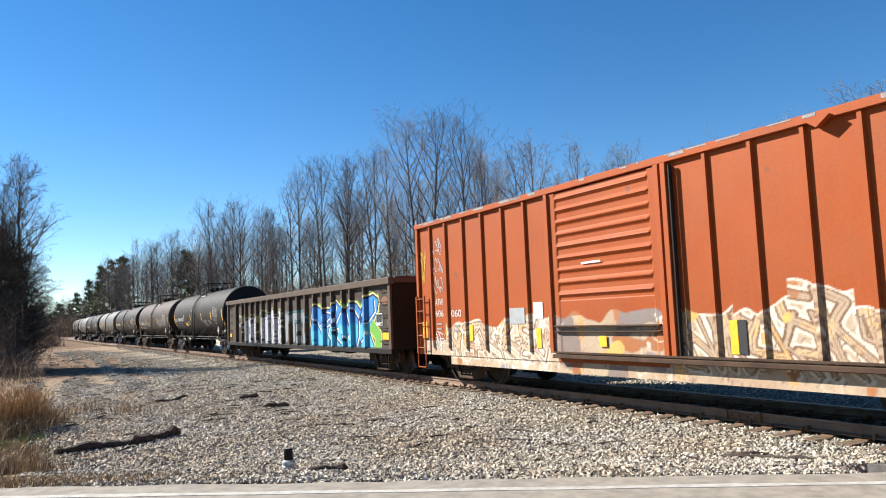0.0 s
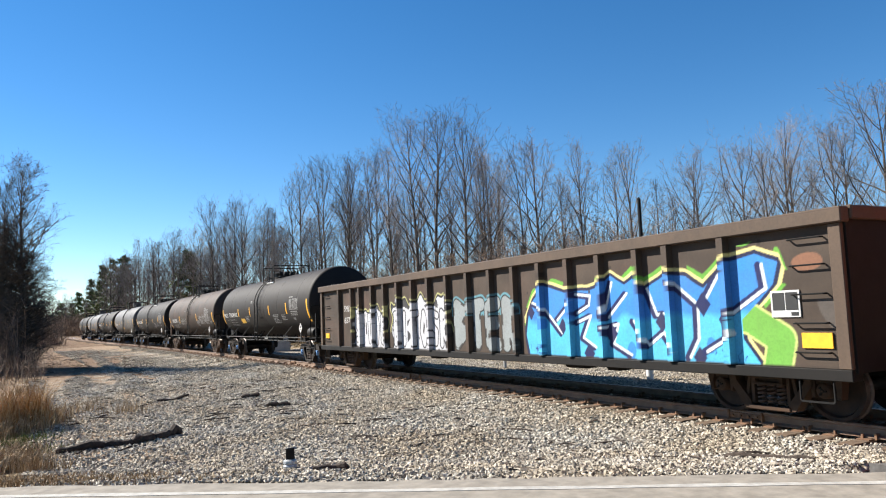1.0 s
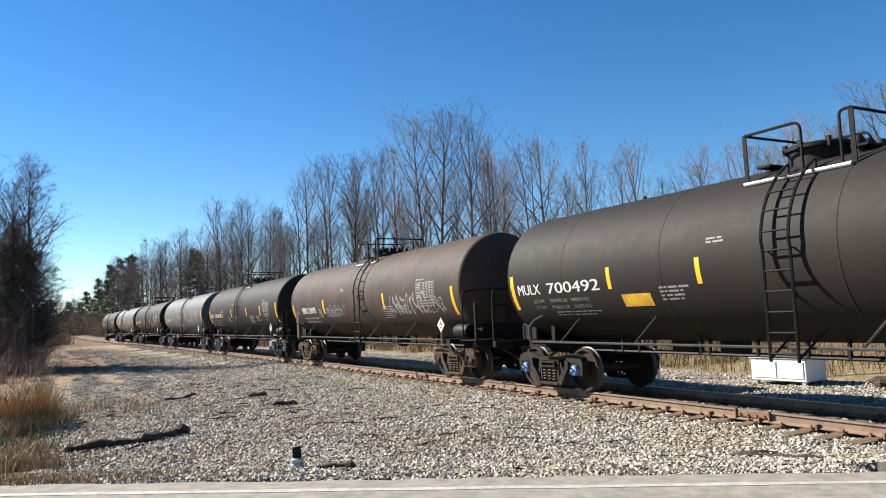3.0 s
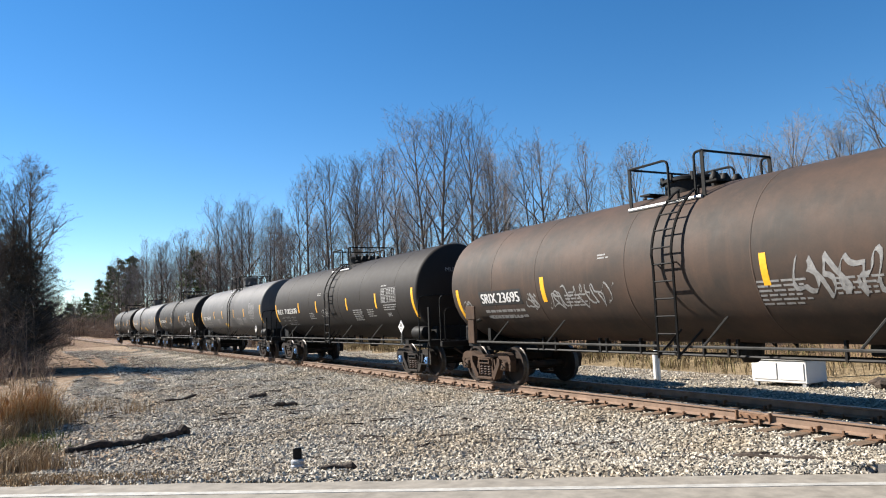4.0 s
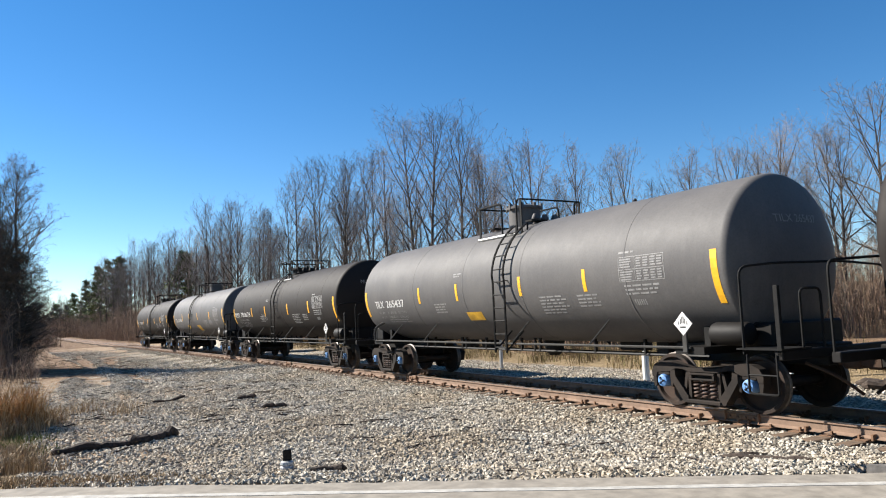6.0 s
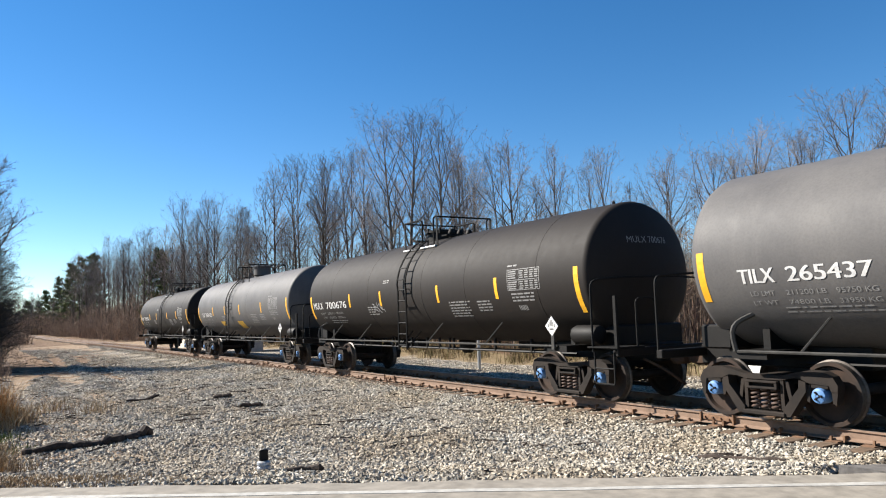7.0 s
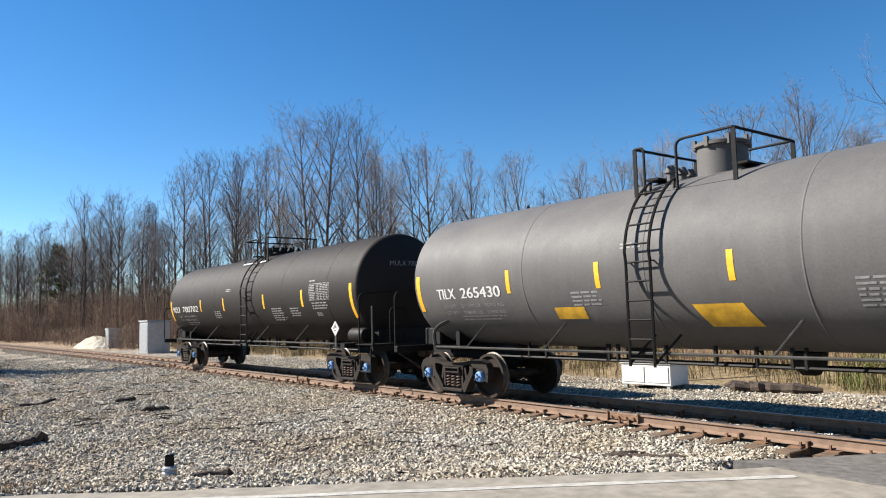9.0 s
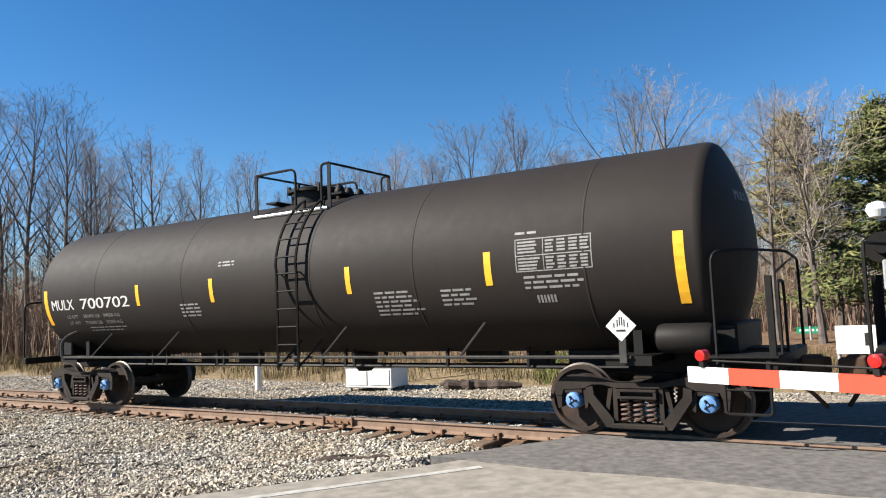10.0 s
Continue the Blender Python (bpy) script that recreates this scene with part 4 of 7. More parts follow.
def gondola():
    car = tagged(new("gondola_car"), "brown ribbed gondola car covered in blue and white graffiti", "gondola car")
    top_z, low_z, half = 2.97, 0.82, 10.15
    me = paint_mesh(grid_side(-half, half, low_z, 2.74, -1.52, 0.018), gondola_paint)
    steel = worn_paint("painted_gondola_side", (0.08, 0.06, 0.045), (0.10, 0.075, 0.055), 0.25, 0.55, 0.25, 1, "paint")
    me.materials.append(steel)
    piece("side_panel", me, car, None, "side sheet sprayed with blue, grey and white graffiti")
    plain = worn_paint("gondola_brown", (0.070, 0.050, 0.037), (0.125, 0.082, 0.055), 0.6, 0.6, 0.4)
    bm = bmesh.new()
    box(bm, -half, half, -1.515, -1.49, low_z, 2.9)
    part("side_wall", bm, plain, car)
    bm = bmesh.new()
    box(bm, -half, half, 1.49, 1.52, low_z, 2.9)
    part("side_wall", bm, plain, car)
    for k in (-1, 1):
        bm = bmesh.new()
        box(bm, k * half - 0.03, k * half + 0.03, -1.52, 1.52, low_z - 0.05, 2.92)
        # black, not the car's brown: the ends' shade is put into their colour
        part("end_wall", bm, BLACK, car)
        bm = bmesh.new()
        box(bm, k * half - 0.09, k * half + 0.09, -1.46, 1.46, 2.80, top_z + 0.02, 0.015)
        part("end_chord", bm, plain, car)
    bm = bmesh.new()
    box(bm, -half + 0.05, half - 0.05, -1.49, 1.49, 0.98, 1.06)
    part("deck", bm, plain, car)
    for y in (-1, 1):
        bm = bmesh.new()
        ys = sorted((y * 1.47, y * 1.66))
        box(bm, -half - 0.06, half + 0.06, ys[0], ys[1], 2.76, top_z, 0.015)
        part("top_chord", bm, plain, car)
    ribs = (0.52, 1.55, 2.52, 3.48, 4.42, 5.36, 6.36, 7.07, 8.22)

    def rib(side):
        bm = bmesh.new()
        n = 100
        ring = []
        for i in range(n + 1):
            z = low_z + (2.758 - low_z) * i / n
            ring.append([bm.verts.new(p) for p in ((-0.075, -1.522, z), (-0.06, -1.645, z), (0.06, -1.645, z), (0.075, -1.522, z))])
        for a, b in zip(ring, ring[1:]):
            for q in range(3):
                bm.faces.new((a[q], a[q + 1], b[q + 1], b[q]))
        bm.faces.new(ring[0][::-1])
        return bm

    for x in (*ribs, *(-r for r in ribs)):
        me = mesh_of("rib", rib(-1), steel)
        paint_mesh(me, lambda u, z, x=x: gondola_paint(u + x, z))
        piece("rib", me, car, pose(x, 0, 0))
        piece("rib", shared("plain_rib", lambda: mesh_of("rib", rib(1), plain)), car, pose(x, 0, 0, 0, 0, 180))
    for k in (-1, 1):
        bm = bmesh.new()
        box(bm, k * (half - 0.09) - 0.09, k * (half - 0.09) + 0.09, -1.60, -1.523, low_z, 2.758, 0.01)
        part("corner_post", bm, plain, car)
    bm = bmesh.new()
    box(bm, -half, half, -1.60, -1.38, low_z - 0.16, low_z - 0.004, 0.01)
    box(bm, -half, half, 1.38, 1.60, low_z - 0.16, low_z - 0.004, 0.01)
    box(bm, -10.4, 10.4, -0.3, 0.3, 0.62, 0.97, 0.02)
    for x in (-5.2, -2.6, 0, 2.6, 5.2):
        box(bm, x - 0.08, x + 0.08, -1.4, 1.4, 0.72, 0.97)
    part("underframe", bm, BLACK, car)
    for x, w in ((-2.9, 0.5), (3.3, 0.7), (4.6, 0.4)):
        bm = bmesh.new()
        box(bm, x, x + w, -0.9, -0.5, 0.52, 0.8, 0.05)
        part("brake_cylinder", bm, BLACK, car)
    for k, xs in ((1, (9.35, 9.85)), (-1, (-9.85, -9.35))):
        for z in (1.03, 1.43, 1.83, 2.23, 2.6):
            bm = bmesh.new()
            tube(bm, rounded([(xs[0], -1.53, z), (xs[0], -1.60, z), (xs[1], -1.60, z), (xs[1], -1.53, z)], 0.03), 0.014, 5)
            part("grab_iron", bm, RAILING, car)
        bm = bmesh.new()
        tube(bm, rounded([(xs[0], -1.55, 0.8), (xs[0], -1.55, 0.36), (xs[1], -1.55, 0.36), (xs[1], -1.55, 0.8)], 0.04), 0.016, 5)
        part("stirrup", bm, RAILING, car)
    bm = bmesh.new()
    box(bm, 9.43, 9.88, -1.545, -1.526, 1.09, 1.30)
    part("reflective_panel", bm, YELLOW, car, "yellow reflective panel")
    bm = bmesh.new()
    box(bm, -9.75, -9.4, -1.545, -1.526, 1.08, 1.25)
    part("reflective_panel", bm, YELLOW, car, "yellow reflective panel")
    bm = bmesh.new()
    box(bm, 8.98, 9.44, -1.54, -1.526, 1.52, 1.90)
    for x0, x1, z0, z1 in ((9.01, 9.20, 1.62, 1.87), (9.22, 9.41, 1.62, 1.87), (9.3, 9.41, 1.54, 1.59)):
        box(bm, x0, x1, -1.545, -1.541, z0, z1, 0, None, 1)
    part("stencil_panel", bm, (WHITE, DARK_LETTER), car, "white panel with black squares")
    bm = letters("SMIX", 0.20, 0.62)
    for v in bm.verts:
        v.co = Vector((-7.9 + v.co.x, -1.528, 2.0 + v.co.y))
    part("car_mark", bm, WHITE, car, "white reporting mark")
    bm = letters("6571", 0.20, 0.62)
    for v in bm.verts:
        v.co = Vector((-7.9 + v.co.x, -1.528, 1.6 + v.co.y))
    part("car_mark", bm, WHITE, car, "white car number")
    add_truck(car, 8.5, True, RUST_TRUCK)
    add_truck(car, -8.5, True, RUST_TRUCK)
    add_coupler(car, 10.3, 0.78)
    add_coupler(car, -10.3, 0.78)
    place_car(car, 30.2, 8.5)


def boxcar_paint(x, z):
    n1, n2, n3 = waves(x, z, 11, 1.6), waves(x, z, 12, 6.0), waves(x, z, 13, 14.0)
    rgb = np.array([0.30, 0.060, 0.0055])[None] * (1 + 0.10 * n1 + 0.08 * n2)[:, None]
    lay(rgb, (n3 + n2 * 0.6 > 0.78) & (n1 > 0), (0.20, 0.06, 0.025))
    right = np.clip((x - 1.0) / 3.0, 0, 1)
    top = 1.62 + 0.24 * waves(x, x * 0, 14, 2.4) + 0.26 * waves(x, x * 0, 15, 9.0) + right * (0.16 + 0.12 * np.sign(np.sin(x * 3.3)) + 0.08 * np.sin(x * 7.1))
    top = np.where(x < -6.2, 1.1 + 0.2 * n2, top)
    cover = z < top
    pale = np.array([0.44, 0.35, 0.245])[None] * (1 + 0.18 * n1 + 0.15 * n2)[:, None]
    rgb[cover] = pale[cover]
    lay(rgb, cover & (n2 > 0.38), (0.56, 0.34, 0.14))
    lay(rgb, cover & (n2 < -0.5), (0.36, 0.15, 0.06))
    lay(rgb, cover & (n1 - n2 > 0.75), (0.58, 0.54, 0.46))
    lay(rgb, cover & (right < 0.3) & (waves(x, z, 18, 2.2) > 0.42), (0.24, 0.23, 0.23))
    lay(rgb, cover & (np.abs(x) < 1.5) & (waves(x, z, 25, 3.0) > 0.12), (0.20, 0.18, 0.165))
    lay(rgb, cover & (np.abs(x) < 1.5) & (waves(x, z, 26, 4.0) > 0.3), (0.33, 0.13, 0.05))
    # letters with a dark seam and a white rim, worn
    for x0, w, text in ((1.75, 5.9, "KWZSRKBWE"), (-5.9, 4.4, "OZRKSW")):
        tall = 0.95 if x0 > 0 else 0.55
        slant = x + 0.35 * (z - 1.4) + 0.16 * waves(x, z, 27, 2.6)
        ink = np.minimum(stroke_dist(slant, z, word(text, x0, 0.95, w, tall, 0.04)), 0.03 + stroke_dist(slant + 0.2, z * 1.1, word(text[::-1], x0, 0.8, w, tall, 0.1))) + 0.015 * n3
        here = cover & (x > x0 - 0.4) & (x < x0 + w + 0.4)
        lay(rgb, here & (np.abs(ink - 0.115) < 0.024), (0.66, 0.60, 0.48))
        lay(rgb, here & (np.abs(ink - 0.072) < 0.018), (0.15, 0.09, 0.055))
        lay(rgb, here & (ink < 0.03) & (n2 > 0.05), (0.62, 0.44, 0.22))
        lay(rgb, here & (ink < 0.010), (0.26, 0.17, 0.11))
    lay(rgb, cover & (np.abs(waves(x, z, 24, 10.0)) < 0.045) & (n1 > -0.1), (0.62, 0.56, 0.45))
    lay(rgb, cover & (np.abs(waves(x, z, 20, 15.0)) < 0.035) & (n2 > 0.0), (0.22, 0.16, 0.12))
    lay(rgb, cover & (np.abs(z - top) < 0.03) & (right > 0.3), (0.66, 0.60, 0.50))
    lay(rgb, cover & (waves(x, z, 22, 4.5) > 0.58), (0.62, 0.40, 0.12))
    lay(rgb, (z < 0.75) & (n2 > 0.5), (0.30, 0.12, 0.05))
    return np.clip(rgb * 0.9, 0.008, 0.8)


def boxcar():
    car = tagged(new("boxcar"), "orange-red ribbed boxcar with faded pale graffiti along its foot", "boxcar")
    half, y, low, high = 7.66, -1.53, 0.72, 4.16
    skin = worn_paint("painted_boxcar_side", (0.4, 0.1, 0.03), (0.26, 0.085, 0.035), 0.3, 0.6, 0.35, 1, "paint")
    plain = worn_paint("boxcar_red", (0.31, 0.062, 0.010), (0.21, 0.066, 0.028), 0.5, 0.6, 0.5)
    for x0, x1 in ((-half, -1.5), (1.5, half)):
        me = paint_mesh(grid_side(x0, x1, low, high, y, 0.022), boxcar_paint)
        me.materials.append(skin)
        piece("side_panel", me, car)
    bm = bmesh.new()
    box(bm, -half, half, y + 0.004, y + 0.05, low, high)
    part("side_wall", bm, plain, car)
    bm = bmesh.new()
    box(bm, -half, half, -y - 0.05, -y, low, high)
    part("side_wall", bm, plain, car)
    for k in (-1, 1):
        bm = bmesh.new()
        box(bm, k * half - 0.03, k * half + 0.03, y, -y, low, high + 0.2)
        part("end_wall", bm, plain, car)
    bm = bmesh.new()
    box(bm, -half, half, y + 0.05, -y - 0.05, 0.9, 1.0)
    part("deck", bm, plain, car)
    bm = bmesh.new()
    slab_roof = [(-1.60, 4.30), (0, 4.48), (1.60, 4.30), (1.60, 4.22), (-1.60, 4.22)]
    for x0, x1 in ((-half - 0.05, half + 0.05),):
        a = [bm.verts.new((x0, v, z)) for v, z in slab_roof]
        b = [bm.verts.new((x1, v, z)) for v, z in slab_roof]
        bm.faces.new(a[::-1])
        bm.faces.new(b)
        for i in range(5):
            bm.faces.new((a[i], b[i], b[(i + 1) % 5], a[(i + 1) % 5]))
    bmesh.ops.recalc_face_normals(bm, faces=bm.faces)
    part("roof", bm, plain, car, "red roof with flaking pale edge")
    bm = bmesh.new()
    box(bm, -half, half, y - 0.09, y + 0.03, 4.165, 4.29, 0.01)
    part("eave_rail", bm, plain, car)

    def rib():
        bm = bmesh.new()
        n, ring = 90, []
        for i in range(n + 1):
            z = 0.9 + (4.16 - 0.9) * i / n
            ring.append([bm.verts.new(p) for p in ((-0.045, y - 0.002, z), (-0.032, y - 0.062, z), (0.032, y - 0.062, z), (0.045, y - 0.002, z))])
        for a, b in zip(ring, ring[1:]):
            for q in range(3):
                bm.faces.new((a[q], a[q + 1], b[q + 1], b[q]))
        bm.faces.new(ring[0][::-1])
        return bm

    for x in (2.54, 3.39, 4.26, 5.08, 5.92, 6.80, -2.45, -3.33, -4.22, -5.11, -6.0, -6.84):
        me = mesh_of("rib", rib(), skin)
        paint_mesh(me, lambda u, z, x=x: boxcar_paint(u + x, z))
        piece("rib", me, car, pose(x, 0, 0))
    for x in (-half + 0.07, half - 0.07):
        bm = bmesh.new()
        box(bm, x - 0.07, x + 0.07, y - 0.07, y - 0.003, low, 4.16, 0.01)
        part("corner_post", bm, plain, car)
    # door with pressed ribs
    door = piece("door", paint_mesh(door_mesh(y), boxcar_paint), car, None, "sliding door with pressed horizontal ribs")
    door.data.materials.append(skin)
    for x in (-1.56, 1.56, 1.72):
        bm = bmesh.new()
        box(bm, x - 0.06, x + 0.06, y - 0.12, y - 0.004, 0.9, 4.16, 0.01)
        part("door_post", bm, plain, car)
    bm = bmesh.new()
    tube(bm, [(1.86, y - 0.09, 0.9), (1.86, y - 0.09, 4.1)], 0.035, 6)
    part("lock_rod", bm, BLACK, car)
    bm = bmesh.new()
    box(bm, -1.5, 7.5, y - 0.16, y - 0.01, 0.80, 0.88, 0.01)
    box(bm, -1.5, 7.5, y - 0.13, y - 0.01, 0.90, 0.93)
    part("door_track", bm, RUST_TRUCK, car)
    bm = bmesh.new()
    box(bm, -1.45, 1.45, y - 0.14, y - 0.06, 1.42, 1.455, 0.008)
    box(bm, -1.45, 1.45, y - 0.13, y - 0.06, 1.32, 1.345, 0.008)
    part("door_bar", bm, RUST_TRUCK, car)
    me = paint_mesh(grid_side(-6.0, half, 0.50, 0.716, y + 0.02, 0.035), boxcar_paint)
    me.materials.append(skin)
    piece("side_sill", me, car)
    bm = bmesh.new()
    box(bm, -6.0, half, y + 0.03, y + 0.12, 0.50, 0.715)
    box(bm, -8.0, 8.0, -0.3, 0.3, 0.62, 0.9, 0.02)
    for x in (-3.8, -1.4, 1.4, 3.8):
        box(bm, x - 0.1, x + 0.1, -1.4, 1.4, 0.55, 0.88)
    part("underframe", bm, BLACK, car)
    for x0 in (-7.62,):
        bm = bmesh.new()
        for x in (x0, x0 + 0.45):
            box(bm, x - 0.025, x + 0.025, y - 0.12, y - 0.08, 0.75, 2.3)
        for i in range(5):
            tube(bm, [(x0, y - 0.1, 0.9 + i * 0.33), (x0 + 0.45, y - 0.1, 0.9 + i * 0.33)], 0.014, 5)
        tube(bm, rounded([(x0, y - 0.1, 0.75), (x0, y - 0.1, 0.38), (x0 + 0.45, y - 0.1, 0.38), (x0 + 0.45, y - 0.1, 0.75)], 0.04), 0.016, 5)
        part("ladder", bm, plain, car)
    for x0, x1, z0, z1, mat, why in ((-7.5, -7.2, 1.15, 1.6, YELLOW, "yellow reflective panel"), (-4.98, -4.82, 1.1, 1.5, YELLOW, "yellow reflective strip"), (-2.22, -2.05, 0.98, 1.4, YELLOW, "yellow reflective strip"),
                                     (2.78, 2.92, 0.98, 1.5, YELLOW, "yellow reflective panel"), (2.93, 3.08, 0.98, 1.5, DARK_LETTER, "black stencil panel"), (-3.2, -2.62, 1.5, 1.85, GALV, "grey patch panel"),
                                     (-2.28, -1.95, 1.6, 1.95, WHITE, "white patch panel"), (-0.55, 0.0, 2.63, 2.67, WHITE, "white chalk mark"), (-0.15, 0.05, 1.05, 1.25, YELLOW, "yellow tag")):
        bm = bmesh.new()
        deep = 0.075 if -1.5 < x0 < 1.5 else 0.006
        box(bm, x0, x1, y - deep - 0.008, y - deep, z0, z1)
        part("panel", bm, mat, car, why)
    for text, x, z, h, w in (("ATW", -6.70, 2.02, 0.17, 0.42), ("606", -6.70, 1.72, 0.17, 0.42), ("060", -5.86, 1.70, 0.18, 0.5)):
        bm = letters(text, h, w)
        for v in bm.verts:
            v.co = Vector((x + v.co.x, y - 0.01, z + v.co.y))
        part("car_mark", bm, WHITE, car, "white reporting mark and number")
    for x, z in ((-6.66, 1.50), (-6.66, 1.38), (-5.75, 1.45), (-5.75, 1.33)):
        bm = bmesh.new()
        box(bm, x, x + 0.28, y - 0.012, y - 0.008, z, z + 0.05)
        part("small_lettering", bm, DULL_WHITE, car)
    for k, (z0, mat) in enumerate(((2.35, GALV), (2.85, GALV), (3.35, GALV), (1.05, WHITE), (0.85, WHITE))):
        part("paint_tag", wall_scribble(random.Random(90 + k), -6.74, z0, 0.45, 0.45 if k < 3 else 0.3, 0.022, y - 0.01), mat, car, "loose scribbled paint tag")
    part("paint_tag", wall_scribble(random.Random(97), -7.45, 2.6, 0.25, 1.0, 0.025, y - 0.01), OLD_YELLOW, car, "faded scribbled paint tag")
    bm = bmesh.new()
    slab(bm, [(4.35, 4.20), (4.75, 4.20), (4.55, 4.06)], y - 0.17, y - 0.05)
    bmesh.ops.recalc_face_normals(bm, faces=bm.faces)
    part("eave_bracket", bm, plain, car)
    rust = random.Random(5)
    for k in range(34):
        x, w = rust.uniform(-7.5, 7.5), rust.uniform(0.05, 0.45)
        bm = bmesh.new()
        box(bm, x, x + w, y - 0.094, y - 0.0905, 4.27 - rust.uniform(0.0, 0.05), 4.288)
        part("paint_flake", bm, DULL_WHITE, car)
    add_truck(car, 5.9, True, RUST_TRUCK)
    add_truck(car, -5.9, True, RUST_TRUCK)
    add_coupler(car, 7.9, 0.78)
    add_coupler(car, -7.9, 0.78)
    place_car(car, 10.6, 5.9)


def door_mesh(y):
    xs = np.linspace(-1.5, 1.5, 70)
    zs = np.linspace(0.92, 4.14, 150)
    verts = []
    for z in zs:
        if z > 1.95:
            f = ((z - 1.95) / 0.243) % 1.0
            deep = 0.02 + 0.055 * max(0.0, 1 - abs(f - 0.5) / 0.28)
        else:
            deep = 0.03
        for x in xs:
            edge = 0 if abs(x) > 1.32 else 1
            verts.append((x, y - 0.02 - (deep if edge else 0.045), z))
    n = len(xs)
    faces = [(j * n + i, j * n + i + 1, (j + 1) * n + i + 1, (j + 1) * n + i) for j in range(len(zs) - 1) for i in range(n - 1)]
    me = bpy.data.meshes.new("door")
    me.from_pydata(verts, [], faces)
    return me


def motions():
    """The train rolls past at one speed; every wheelset turns."""
    for car, centre, reach in CARS:
        rows = []
        for i in range(21):
            t = i * 0.5
            s = centre - SPEED * t
            a, b = at_track(s - reach), at_track(s + reach)
            d, m = a - b, (a + b) / 2
            rows.append((t, pose(m.x, m.y, 0, 0, 0, math.degrees(math.atan2(d.y, d.x)))))
        walk(car, rows)
    per = math.degrees(SPEED / WHEEL_R) / FPS
    for w, k in WHEELSETS:
        walk(w, [(i / FPS, pose(k, 0, WHEEL_R) @ pose(0, 0, 0, 0, per * i, 0)) for i in range(int(10 * FPS) + 1)])


build_tank_cars()
gondola()
boxcar()

# ---- ground, road and track ----
def fade(x, a, b):
    f = np.clip((x - a) / (b - a), 0, 1)
    return f * f * (3 - 2 * f)


ROAD_Y, ROAD_SLOPE, ROAD_WIDE = 8.14, -0.096, 7.3


def bumps(x, y, seed=5):
    rng = np.random.RandomState(seed)
    out = np.zeros_like(x)
    for k in range(14):
        a, f = rng.uniform(0, math.tau), rng.uniform(0.25, 2.6)
        out += np.sin((x * math.cos(a) + y * math.sin(a)) * f + rng.uniform(0, math.tau)) / (1 + f)
    return out / 5


def ground_z(x, y):
    x, y = np.atleast_1d(x).astype(float), np.atleast_1d(y).astype(float)
    s, lat = track_coords(x, y)
    near = y - (ROAD_Y + ROAD_SLOPE * x)
    z = np.full(x.shape, -0.36)
    rise = 1 - fade(near, 0.0, 3.2)
    z = z + 0.26 * rise * (near > 0) + 0.26 * (near <= 0)
    z = z + 0.05 * bumps(x, y)
    bed = 1 - fade(np.abs(lat), 1.45, 2.6)
    z = z * (1 - bed) + -0.225 * bed
    far = fade(-lat, 6.5, 12.0)
    z = z + far * (0.45 + 0.5 * bumps(x * 0.4, y * 0.4, 9))
    z = z + fade(-lat, 22, 90) * 3.0 + fade(y, 260, 520) * 12.0 + fade(lat - 12, 0, 60) * fade(y, 20, 60) * 0.8
    z = z + 0.07 * np.sin(lat * 4.2 + s * 0.22 + 2.5 * bumps(x, y, 21)) * fade(s, 19, 26) * (1 - fade(s, 60, 90)) * fade(lat, 5.0, 7.0)
    on_road = (near < 0.12) & (near > -ROAD_WIDE - 0.2)
    z = np.where(on_road, np.minimum(z, -0.16), z)
    z = np.where((np.abs(lat) < 3.1) & (s < 5.2) & (s > -14), -0.30, z)
    return z


def spaced(a, b, step, reach, grow=1.16):
    mid = list(np.arange(a, b, step))
    out, w, p = [], step, b
    while p < reach:
        out.append(p)
        w *= grow
        p += w
    back, w, p = [], step * grow, a - step
    while p > -reach:
        back.append(p)
        w *= grow
        p -= w
    return np.array(back[::-1] + mid + out)


